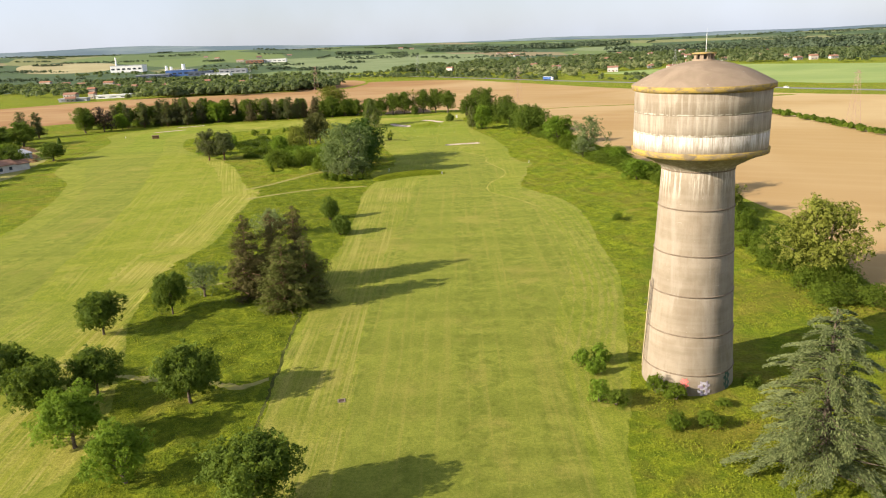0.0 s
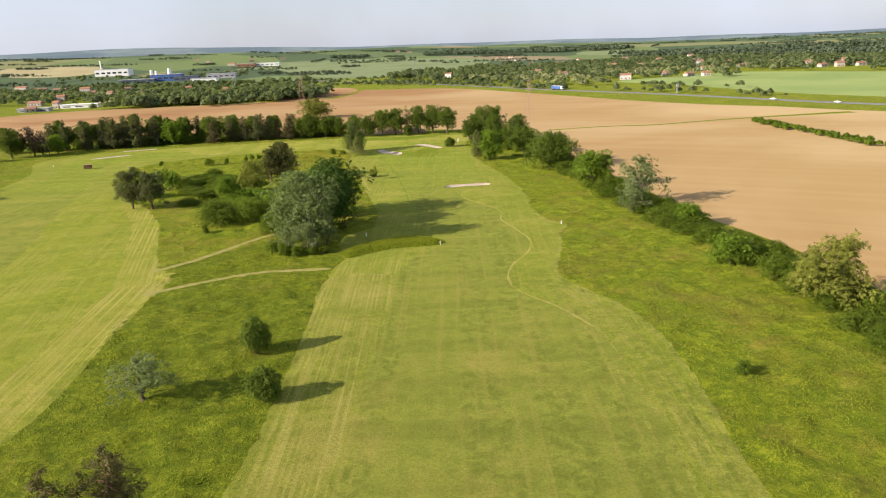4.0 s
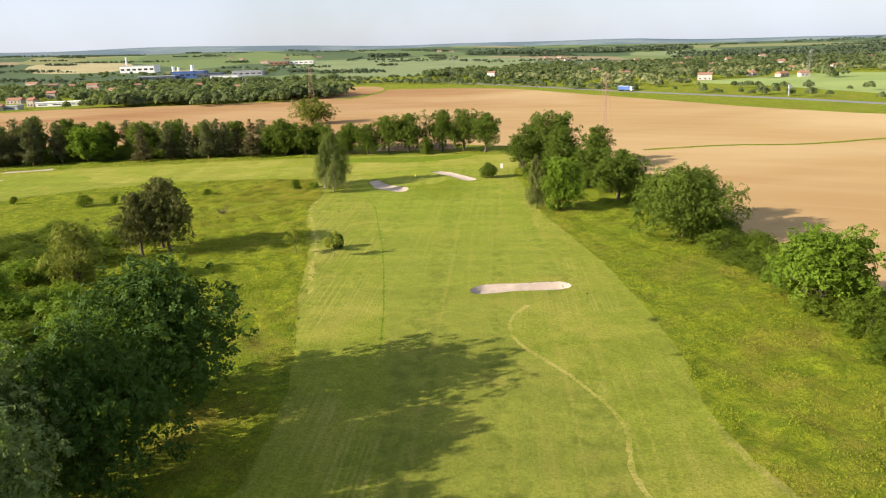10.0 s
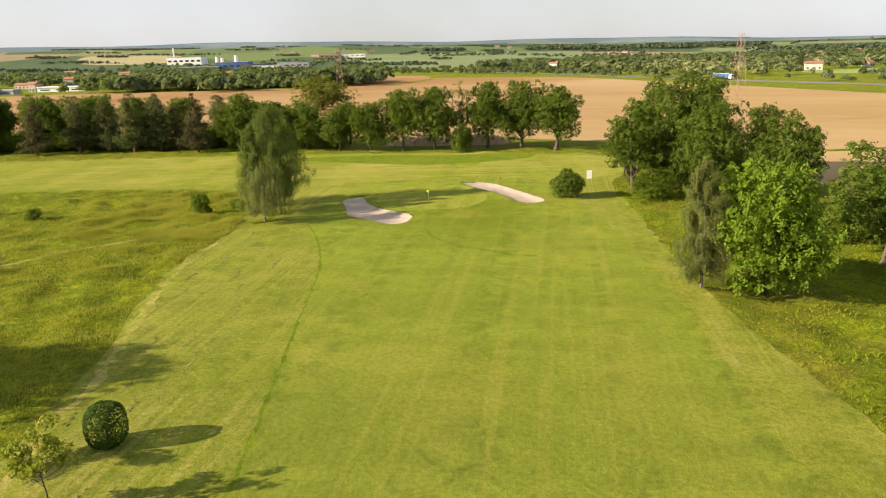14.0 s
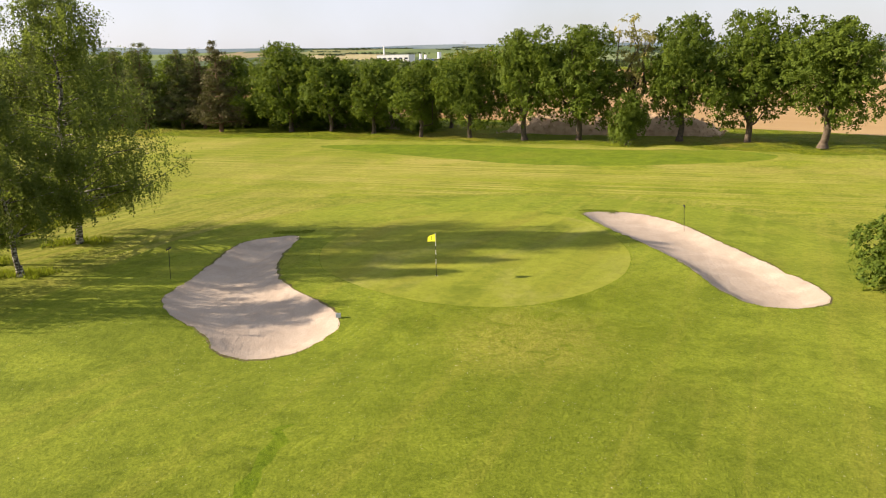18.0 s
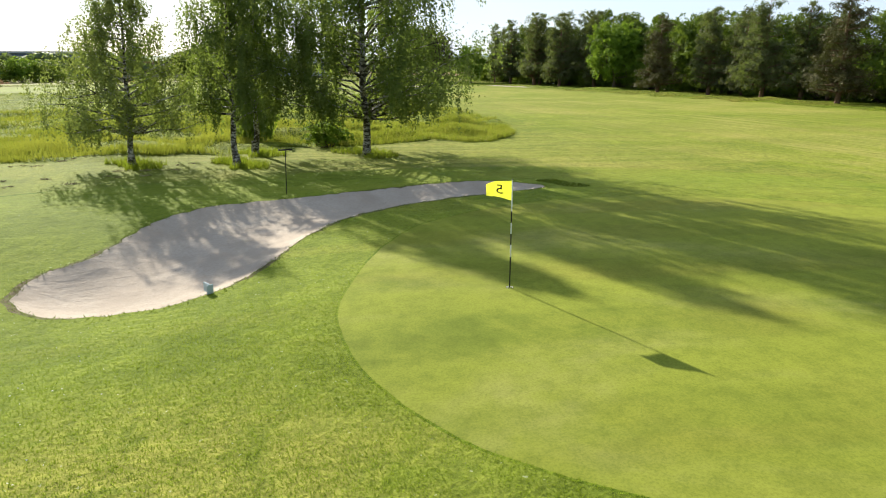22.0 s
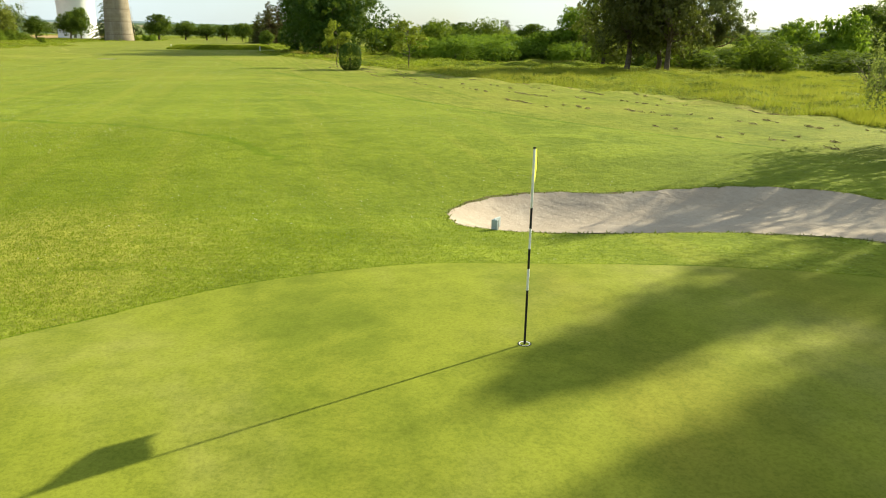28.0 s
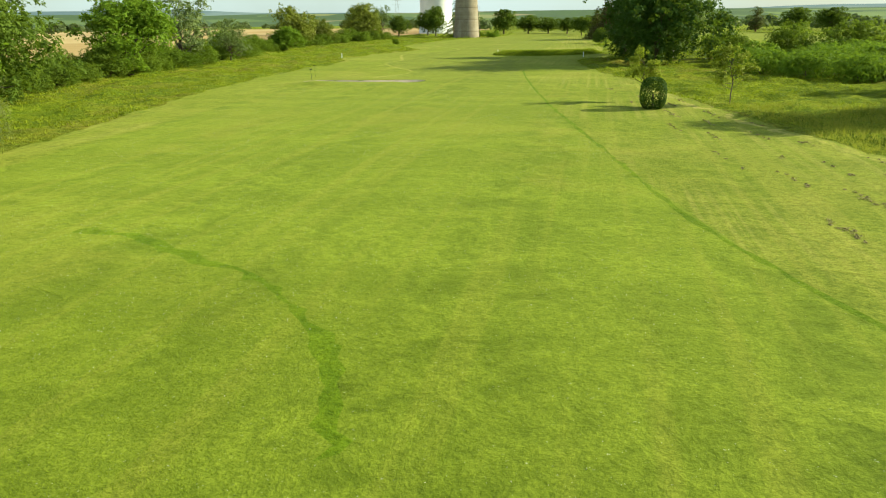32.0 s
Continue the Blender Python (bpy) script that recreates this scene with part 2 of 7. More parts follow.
M_HAYLINE = grass("straw_edge", (0.22, 0.235, 0.035), (0.29, 0.275, 0.055), (0.36, 0.31, 0.09), (0.42, 0.6), 8.0, 0.04)
M_MEADOW = grass("yellowing_meadow_grass", (0.175, 0.235, 0.012), (0.31, 0.34, 0.019), (0.35, 0.31, 0.04), (0.52, 0.68), 6.0, 0.55, coarse=0.46, blotch=0.55)
M_SEMI_W = grass("mown_rough_grass_west", (0.17, 0.205, 0.019), (0.23, 0.25, 0.027), (0.31, 0.28, 0.06), (0.46, 0.68), 8.0, 0.06, 0.4, 0.3, blotch=0.2, turn=12)
M_TALL = grass("tall_meadow_grass", (0.12, 0.185, 0.009), (0.185, 0.25, 0.013), (0.22, 0.23, 0.025), (0.55, 0.75), 4.0, 0.25, coarse=0.3)


def rim_mat():
    k = Mat("earthy_bunker_rim", 0.95)
    c = k.mix(k.ramp(k.noise(3.0, 5, rough=0.7), 0.4, 0.6), (0.085, 0.065, 0.03), (0.11, 0.14, 0.02))
    k.color(k.mix(k.ramp(k.noise(17, 4, rough=0.7), 0.4, 0.65, 0, 0.6), c, (0.17, 0.13, 0.075)))
    k.bump(k.noise(9, 5, rough=0.75), 0.9, 0.06)
    return k.m


M_RIM = rim_mat()


def sand_mat():
    k = Mat("bunker_sand", 0.95)
    c = k.mix(k.ramp(k.noise(0.7, 6, warp=0.5), 0.3, 0.7), (0.34, 0.28, 0.222), (0.425, 0.358, 0.29))
    c = k.mix(k.ramp(k.noise(11, 5, rough=0.7), 0.35, 0.7, 0, 0.5), c, (0.31, 0.25, 0.195))
    # scraped and trodden places, damp and full of small litter
    c = k.mix(k.ramp(k.noise(2.4, 5, k.place((1, 0.4, 1), 60), 0.7, 0.8), 0.58, 0.72, 0, 0.4), c, (0.28, 0.228, 0.175))
    c = k.mix(k.ramp(k.noise(13, 3, rough=0.8), 0.66, 0.72, 0, 0.7), c, (0.14, 0.11, 0.07))
    k.color(c)
    rake = k.noise(6, 3, k.place((1, 0.22, 1), 35), warp=0.8)
    tread = k.ramp(k.noise(2.6, 3, k.place((1, 0.6, 1), 20), 0.6), 0.4, 0.62)
    k.bump(k.math("ADD", k.math("MULTIPLY", tread, 0.5), k.math("ADD", rake, k.math("MULTIPLY", k.noise(9.0, 5, rough=0.75), 1.2))), 0.6, 0.022)
    return k.m


def field_mat():
    k = Mat("bare_ploughed_soil", 0.95)
    big = k.noise(0.006, 4, warp=0.8)
    c = k.mix(k.ramp(big, 0.38, 0.62), (0.35, 0.24, 0.10), (0.44, 0.33, 0.165))
    red = k.ramp(k.noise(0.004, 3, k.place((1, 1.6, 1), 20)), 0.45, 0.62)
    sep = k.n.new("ShaderNodeSeparateXYZ")
    k.l.new(k.geo.outputs["Position"], sep.inputs[0])
    west = k.ramp(k.math("ADD", sep.outputs["X"], k.math("MULTIPLY", k.noise(0.01, 3), 160)), -60, 280, 1, 0.1)
    c = k.mix(k.math("MULTIPLY", k.math("ADD", k.math("MULTIPLY", red, 0.4), 0.58), west), c, (0.235, 0.115, 0.045))
    c = k.mix(k.ramp(k.noise(0.12, 3, k.place((1, 0.03, 1), 62)), 0.45, 0.62, 0, 0.14), c, (0.47, 0.35, 0.17))
    c = k.mix(k.ramp(k.noise(0.55, 4, k.place((1, 0.03, 1), 62)), 0.4, 0.7, 0, 0.16), c, (0.33, 0.205, 0.085))
    k.color(c)
    k.bump(k.noise(1.4, 5, rough=0.7), 0.6, 0.12)
    return k.m


def crop_mat(name, c1, c2, turn):
    k = Mat(name)
    c = k.mix(k.ramp(k.noise(0.01, 5, warp=0.6), 0.35, 0.65), c1, c2)
    c = k.mix(k.ramp(k.noise(0.12, 3, k.place((1, 0.02, 1), turn)), 0.45, 0.65, 0, 0.35), c, c1)
    k.color(c)
    k.bump(k.noise(0.8, 5), 0.6, 0.5)
    return k.m


def country_mat():
    k = Mat("distant_fields")
    v = k.n.new("ShaderNodeTexVoronoi")
    v.inputs["Scale"].default_value = 1.0
    k.l.new(k.place((0.0042, 0.0022, 0.001), 18), v.inputs["Vector"])
    sep = k.n.new("ShaderNodeSeparateColor")
    k.l.new(v.outputs["Color"], sep.inputs["Color"])
    pick = sep.outputs["Red"]
    # field tones paled and greyed, so some distance haze sits in the colour
    c = k.mix(k.ramp(pick, 0.50, 0.51), (0.05, 0.08, 0.04), (0.10, 0.14, 0.055))
    c = k.mix(k.ramp(pick, 0.68, 0.69), c, (0.13, 0.175, 0.06))
    c = k.mix(k.ramp(pick, 0.84, 0.85), c, (0.2, 0.2, 0.085))
    c = k.mix(k.ramp(pick, 0.93, 0.94), c, (0.26, 0.2, 0.12))
    c = k.mix(k.ramp(k.noise(0.03, 5), 0.3, 0.7, 0, 0.4), c, (0.10, 0.15, 0.04))
    k.color(c)
    return k.m


M_SAND, M_FIELD, M_COUNTRY = sand_mat(), field_mat(), country_mat()
M_WHEAT = crop_mat("green_wheat", (0.19, 0.26, 0.075), (0.25, 0.31, 0.10), 40)
# crop greens lightened and desaturated in the colour for distance haze
M_CROP = crop_mat("haze_paled_crop", (0.145, 0.19, 0.082), (0.185, 0.225, 0.105), 70)
M_YELLOW = crop_mat("ripe_crop", (0.31, 0.27, 0.14), (0.36, 0.32, 0.17), 10)


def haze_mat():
    k = Mat("haze_tinted_hills", 1.0)
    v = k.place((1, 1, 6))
    # distance haze is put into the base colour as blue-grey
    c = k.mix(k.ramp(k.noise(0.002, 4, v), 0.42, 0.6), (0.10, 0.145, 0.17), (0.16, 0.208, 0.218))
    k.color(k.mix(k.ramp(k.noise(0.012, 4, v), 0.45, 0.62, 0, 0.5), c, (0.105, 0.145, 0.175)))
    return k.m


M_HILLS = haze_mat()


def plain(name, c1, c2, scale=3.0, rough=0.8, metal=0.0, bump=0.0, local=True):
    k = Mat(name, rough)
    v = k.place(local=local)
    c = k.mix(k.ramp(k.noise(scale, 5, v), 0.3, 0.7), c1, c2)
    c = k.mix(k.ramp(k.noise(scale * 9, 4, v, 0.7), 0.4, 0.75, 0, 0.35), c, tuple(x * 0.72 for x in c1))
    k.color(c)
    k.b.inputs["Metallic"].default_value = metal
    if bump:
        k.bump(k.noise(scale * 6, 5, v, 0.65), 0.7, bump)
    return k.m


M_ASPHALT = plain("asphalt", (0.16, 0.16, 0.165), (0.22, 0.22, 0.22), 0.3, 0.85, 0, 0, False)
M_TRACK = plain("dry_dirt_track", (0.275, 0.235, 0.085), (0.195, 0.205, 0.042), 0.7, 0.95, 0, 0.03, False)
M_BARK = plain("grey_brown_bark", (0.085, 0.065, 0.045), (0.15, 0.12, 0.09), 4, 0.95, 0, 0.05)
M_SILVERBARK = plain("pale_grey_bark", (0.26, 0.25, 0.22), (0.42, 0.4, 0.36), 3, 0.9, 0, 0.03)
M_PINEBARK = plain("reddish_pine_bark", (0.13, 0.075, 0.045), (0.2, 0.125, 0.08), 4, 0.95, 0, 0.05)


def birch_bark():
    k = Mat("white_birch_bark", 0.8)
    v = k.place((1, 1, 3.2), local=True)
    c = k.mix(k.ramp(k.noise(3, 4, v), 0.3, 0.7), (0.36, 0.335, 0.30), (0.5, 0.475, 0.43))
    c = k.mix(k.ramp(k.noise(3.4, 5, k.place((1, 1, 2.4), local=True), 0.75, 0.4), 0.44, 0.52), c, (0.045, 0.038, 0.03))
    k.color(c)
    return k.m


M_BIRCH = birch_bark()


def leaf(name, c1, c2, c3, glow=0.28, spread=0.5):
    """Leaves that let some light through."""
    k = Mat(name, 0.6)
    info = k.n.new("ShaderNodeObjectInfo")
    c = k.mix(k.ramp(k.math("ADD", k.math("MULTIPLY", k.geo.outputs["Random Per Island"], 0.5), k.math("MULTIPLY", k.noise(1.9, 3, rough=0.6), 0.9)), 0.32, 1.05), c1, c2)
    c = k.mix(k.ramp(info.outputs["Random"], 0.2, 1.0, 0, spread), c, c3)
    c = k.mix(k.ramp(k.noise(0.6, 3), 0.4, 0.7, 0, 0.35), c, c2)
    c = k.mix(k.ramp(k.noise(0.07, 2, rough=0.4), 0.46, 0.6, 0, 0.5), c, tuple(x * 1.2 for x in c2))
    k.color(c)
    k.b.inputs["Specular IOR Level"].default_value = 0.06
    tr = k.n.new("ShaderNodeBsdfTranslucent")
    bright = k.mix(0.5, c, (0.22, 0.30, 0.022))
    k.l.new(bright, tr.inputs["Color"])
    mx = k.n.new("ShaderNodeMixShader")
    mx.inputs[0].default_value = glow
    k.l.new(k.b.outputs[0], mx.inputs[1])
    k.l.new(tr.outputs[0], mx.inputs[2])
    k.l.new(mx.outputs[0], k.n["Material Output"].inputs["Surface"])
    return k.m


L_MAPLE = leaf("maple_leaves", (0.044, 0.08, 0.012), (0.122, 0.17, 0.026), (0.08, 0.124, 0.018), 0.4)
L_LIGHT = leaf("light_green_leaves", (0.1, 0.18, 0.016), (0.18, 0.268, 0.03), (0.142, 0.23, 0.023), 0.48)
L_DARK = leaf("dark_leaves", (0.025, 0.06, 0.012), (0.05, 0.095, 0.018), (0.044, 0.084, 0.015), 0.3)
L_PINE = leaf("pine_needles", (0.05, 0.061, 0.031), (0.108, 0.116, 0.055), (0.118, 0.106, 0.053), 0.4)
L_FIR = leaf("fir_needles", (0.044, 0.06, 0.014), (0.115, 0.128, 0.03), (0.095, 0.098, 0.026), 0.14)
L_BROWNFIR = leaf("brownish_fir_needles", (0.046, 0.044, 0.015), (0.11, 0.097, 0.034), (0.085, 0.076, 0.026), 0.1)
L_BROWN = leaf("brownish_needles", (0.05, 0.047, 0.02), (0.11, 0.096, 0.042), (0.09, 0.076, 0.034), 0.1)
L_CEDAR = leaf("blue_cedar_needles", (0.075, 0.105, 0.036), (0.2, 0.23, 0.092), (0.13, 0.16, 0.06), 0.15)
L_SILVER = leaf("silvery_poplar_leaves", (0.074, 0.118, 0.033), (0.172, 0.22, 0.078), (0.118, 0.165, 0.052), 0.3)
L_GREY = leaf("grey_green_leaves", (0.08, 0.118, 0.04), (0.185, 0.225, 0.092), (0.14, 0.178, 0.068), 0.34)
L_BIRCH = leaf("birch_leaves", (0.056, 0.087, 0.025), (0.15, 0.178, 0.056), (0.1, 0.13, 0.038), 0.56)
L_BIRCH_L = leaf("light_birch_leaves", (0.096, 0.122, 0.036), (0.21, 0.225, 0.075), (0.155, 0.175, 0.054), 0.5)
L_OLIVE = leaf("olive_yellow_leaves", (0.1, 0.125, 0.019), (0.195, 0.21, 0.038), (0.18, 0.18, 0.035), 0.34)
L_BRAMBLE = leaf("bramble_leaves", (0.06, 0.105, 0.010), (0.125, 0.175, 0.02), (0.105, 0.138, 0.022), 0.5)
L_LIP = leaf("lip_grass_blades", (0.06, 0.085, 0.012), (0.13, 0.16, 0.02), (0.1, 0.12, 0.02), 0.3, 0.2)
L_PLUM = leaf("dark_purple_leaves", (0.03, 0.018, 0.022), (0.06, 0.035, 0.04), (0.05, 0.03, 0.03), 0.2)
# far leaf greens are greyed in the colour to stand for distance haze
L_FAR = leaf("haze_greyed_far_leaves", (0.05, 0.078, 0.034), (0.135, 0.165, 0.072), (0.085, 0.115, 0.05), 0.42, 0.2)
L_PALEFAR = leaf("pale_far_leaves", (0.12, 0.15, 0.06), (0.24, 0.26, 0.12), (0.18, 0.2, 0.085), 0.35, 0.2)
# woodland greens lean to blue-grey: haze put into the leaf colour
L_WOOD = leaf("haze_greyed_woodland_leaves", (0.04, 0.062, 0.04), (0.085, 0.112, 0.066), (0.06, 0.085, 0.05), 0.15, 0.2)
L_COPPER = leaf("brownish_leaves", (0.05, 0.058, 0.018), (0.115, 0.115, 0.036), (0.085, 0.084, 0.026), 0.2)
L_SAPLING = leaf("bright_young_leaves", (0.17, 0.21, 0.022), (0.29, 0.31, 0.04), (0.23, 0.26, 0.03), 0.4)
L_PALE = leaf("pale_yellow_leaves", (0.2, 0.19, 0.05), (0.34, 0.3, 0.1), (0.28, 0.25, 0.08), 0.4)
M_CLIP = plain("dried_clippings", (0.24, 0.195, 0.095), (0.36, 0.3, 0.155), 5, 0.95)
L_BLADE = leaf("grass_blades", (0.16, 0.205, 0.014), (0.245, 0.275, 0.022), (0.23, 0.235, 0.028), 0.4, 0.2)


# ---- mesh tools ----
rng = np.random.default_rng(7)


def mesh_of(name, verts, faces, mats, smooth=False, index=None):
    """A mesh from arrays: verts (n, 3) and faces (m, 3) or (m, 4)."""
    verts, faces = np.asarray(verts, np.float32), np.asarray(faces, np.int32)
    k = faces.shape[1]
    me = bpy.data.meshes.new(name)
    me.vertices.add(len(verts))
    me.vertices.foreach_set("co", verts.ravel())
    me.loops.add(faces.size)
    me.loops.foreach_set("vertex_index", faces.ravel())
    me.polygons.add(len(faces))
    me.polygons.foreach_set("loop_start", np.arange(0, faces.size, k, dtype=np.int32))
    for m in (mats if isinstance(mats, (list, tuple)) else [mats]):
        me.materials.append(m)
    if index is not None:
        me.polygons.foreach_set("material_index", np.asarray(index, np.int32))
    me.update(calc_edges=True)
    if smooth:
        me.shade_smooth()
    return me


def part(name, data, material=None, parent=None, label=""):
    """Links a bmesh or a mesh as one object under a thing or a part."""
    if isinstance(data, bmesh.types.BMesh):
        me = bpy.data.meshes.new(name)
        data.to_mesh(me)
        data.free()
        me.materials.append(material)
        data = me
    ob = new(name, data)
    ob.parent = parent
    return tagged(ob, label)


def box(bm, x, y, z, sx, sy, sz, turn=0.0, bevel=0.0):
    """A box whose base centre is (x, y, z)."""
    made = bmesh.ops.create_cube(bm, size=1.0, matrix=pose(x, y, z + sz / 2, 0, 0, turn) @ Matrix.Diagonal((sx, sy, sz, 1)))
    if bevel:
        edges = list({e for v in made["verts"] for e in v.link_edges})
        bmesh.ops.bevel(bm, geom=edges, offset=bevel, segments=1, affect="EDGES")
    return bm


def rod(bm, p, q, r0, r1=None, sides=6):
    """A tapered rod from p to q."""
    p, q = Vector(p), Vector(q)
    d = q - p
    m = Matrix.Translation((p + q) / 2) @ d.to_track_quat("Z", "Y").to_matrix().to_4x4()
    bmesh.ops.create_cone(bm, cap_ends=True, segments=sides, radius1=r0, radius2=r0 if r1 is None else r1, depth=d.length, matrix=m)
    return bm


def lathe(profile, sides=48, wobble=0.0):
    """A surface turned round z, from (radius, height) pairs."""
    bm = bmesh.new()
    rings = [[bm.verts.new((r * math.cos(2 * math.pi * i / sides), r * math.sin(2 * math.pi * i / sides), z)) for i in range(sides)] for r, z in profile]
    for a_, b_ in zip(rings, rings[1:]):
        for i in range(sides):
            bm.faces.new((a_[i], a_[(i + 1) % sides], b_[(i + 1) % sides], b_[i]))
    for f in bm.faces:
        f.smooth = True
    return bm


def empty(name, x, y, z=0.0, turn=0.0, scale=1.0):
    ob = new(name)
    ob.matrix_basis = pose(x, y, z, 0, 0, turn) @ Matrix.Scale(scale, 4)
    return ob


# ---- plan of the ground ----
def curve(points, step, jitter=0.0, seed=1):
    """A closed smooth outline through the points, in steps of about that length."""
    pts = np.array(points, float)
    out, n = [], len(pts)
    for i in range(n):
        p0, p1, p2, p3 = pts[i - 1], pts[i], pts[(i + 1) % n], pts[(i + 2) % n]
        k = max(1, int(np.hypot(*(p2 - p1)) / step))
        for t in np.arange(k) / k:
            out.append(0.5 * (2 * p1 + (p2 - p0) * t + (2 * p0 - 5 * p1 + 4 * p2 - p3) * t * t + (3 * p1 - p0 - 3 * p2 + p3) * t ** 3))
    out = np.array(out)
    if jitter:
        out += np.random.default_rng(seed).normal(0, jitter, out.shape)
    return out


def inside(poly, x, y):
    hit = np.zeros(x.shape, bool)
    x1, y1 = poly[:, 0], poly[:, 1]
    x2, y2 = np.roll(x1, -1), np.roll(y1, -1)
    for a_, b_, c_, d_ in zip(x1, y1, x2, y2):
        if b_ == d_:
            continue
        cross = ((b_ > y) != (d_ > y)) & (x < (c_ - a_) * (y - b_) / (d_ - b_) + a_)
        hit ^= cross
    return hit


def depth_in(poly, x, y):
    """The distance to the outline, above nought inside it."""
    best = np.full(x.shape, 1e9)
    p, q = poly, np.roll(poly, -1, 0)
    for (ax, ay), (bx, by) in zip(p, q):
        dx, dy = bx - ax, by - ay
        t = np.clip(((x - ax) * dx + (y - ay) * dy) / (dx * dx + dy * dy + 1e-9), 0, 1)
        best = np.minimum(best, np.hypot(x - ax - t * dx, y - ay - t * dy))
    return np.where(inside(poly, x, y), best, -best)


MOWN = curve([(-70, -80), (-108, 60), (-110, 120), (-114, 185), (-132, 249), (-157, 292), (-172, 375), (-190, 418), (-165, 446), (-100, 458), (-50, 463), (-5, 463),
              (24, 452), (15, 425), (16, 400), (17, 380), (18, 366), (21, 350), (24, 332), (26, 318), (28, 290), (27, 275), (28, 262), (33, 253), (30, 246),
              (28, 232), (25, 220), (24, 212), (28, 203), (34, 188), (35, 168), (33, 145), (32, 124), (26, 96), (22, 78), (17, 58), (15, 20), (15, -80)], 1.6, 0.12, 1)
COPSE = curve([(-22, -80), (-22, 40), (-22, 71), (-24, 95), (-23, 122), (-22, 156), (-22, 191), (-23, 220), (-21, 230), (-22, 236), (-24, 243), (-23, 252), (-19, 256), (-16.6, 263), (-17.6, 278),
               (-20, 293), (-24, 311), (-27.5, 332), (-31, 350), (-34.5, 361), (-37.5, 377), (-37.5, 388), (-39, 397), (-42, 403), (-43, 410), (-47, 417), (-72, 419),
               (-100, 414), (-124, 398), (-132, 380), (-125, 350), (-112, 325), (-97, 303), (-85, 285), (-76, 265), (-68, 242), (-62, 227), (-57, 208), (-56, 190), (-54, 161)]
              + [(-58, 140), (-53, 112), (-46, 92), (-40, 66), (-44, 30), (-50, -80)], 1.5, 0.13, 2)
FAIRWAY = curve([(-12, -80), (-12, 69), (-13, 100), (-12.5, 137), (-11, 170), (-9, 194), (-8, 217), (-5, 230), (2, 240), (0, 252), (-5, 262), (-6, 277), (-9, 300),
                 (-14, 335), (-18, 358), (-21.6, 376), (-24, 384.5), (-27, 391), (-31, 401), (-32, 412), (-27, 423), (-14, 430), (0, 427), (7, 415), (10, 402), (14, 378),
                 (15, 358), (16, 340), (17, 319), (16, 309), (10, 304), (8, 297), (10, 289), (16, 279), (18, 269), (17, 261), (20, 251), (22, 240), (20, 229), (15, 218), (14, 210)]
                + [(16, 202), (24, 192), (26, 180), (26.5, 160), (27, 148), (23, 125), (18, 108), (15.5, 95), (15, 79), (14, 59), (13, 20), (13, -80)], 1.3, 0.05, 3)
FAIRWAY_2 = curve([(-64, -80), (-66, 60), (-74, 110), (-82, 145), (-86, 170), (-92, 200), (-99, 230), (-108, 262), (-117, 290), (-128, 330), (-140, 366), (-146, 400), (-120, 428),
                   (-150, 440), (-172, 414), (-160, 375), (-148, 300), (-126, 250), (-108, 190), (-104, 120), (-102, 60), (-80, -80)], 2.0, 0.1, 4)
GREEN = curve([(-5.3, 411), (-5.7, 408.2), (-6.6, 406.4), (-8.2, 404.8), (-9.9, 403.9), (-11.2, 403.5), (-12.6, 403.35), (-13.8, 403.45), (-15.1, 403.8), (-16.4, 404.2), (-18.2, 405.0),
               (-20.2, 406.5), (-22.3, 410.2), (-22.6, 414.8), (-20.2, 419.4), (-16.3, 422.2), (-12.5, 422.4), (-8.8, 419.8), (-6.0, 414.8)], 0.35, 0.012, 5)
NORTH = curve([(-150, 444), (-100, 457), (-50, 462), (-5, 462), (22, 451), (15, 432), (4, 428), (-10, 432), (-27, 426), (-45, 420), (-72, 422), (-102, 418), (-126, 428)], 2, 0.2, 33)
WEST = curve([(-57, 130), (-59, 180), (-64, 215), (-74, 245), (-88, 280), (-112, 318), (-122, 328), (-122, 300), (-110, 262), (-100, 230), (-93, 200), (-87, 170), (-83, 145), (-76, 125)], 2, 0.2, 31)
MEADOW = curve([(-24.5, 313), (-28, 332), (-31.4, 350), (-34.9, 361), (-37.8, 377), (-38, 388), (-39.4, 397), (-42.4, 403), (-43.4, 410), (-47.4, 416.6), (-72, 418.4), (-100, 413.4), (-123, 397.6), (-131, 380), (-124, 352),
                (-100, 358), (-80, 352), (-62, 330), (-45, 300), (-35, 292), (-25, 300)], 1.5, 0.15, 32)
FRINGE = GREEN + (GREEN - GREEN.mean(0)) / np.linalg.norm(GREEN - GREEN.mean(0), axis=1, keepdims=True) * 0.055
BUNKER_1 = curve([(-24.9, 411.2), (-23.2, 407.2), (-21.9, 405.0), (-20.1, 403.3), (-17.1, 401.9), (-16.0, 401.2), (-15.35, 400.5), (-15.15, 399.6), (-15.4, 398.3), (-16.5, 396.9), (-17.9, 396.45),
                  (-19.0, 396.75), (-20.1, 397.6), (-22.2, 398.3), (-24.5, 399.8), (-25.6, 403.4), (-27.0, 407.2), (-27.6, 409.6), (-26.4, 411.0)], 0.3, 0.05, 6)
BUNKER_2 = curve([(-10.2, 423.2), (-7.4, 424.6), (-4.6, 423), (-1.6, 418.6), (1.6, 413.8), (3.3, 410.8), (3.1, 408.6), (0.9, 407.8), (-0.9, 409.2), (-2.9, 412.8), (-5.8, 416.6), (-8.6, 420.2)], 0.35, 0.05, 7)
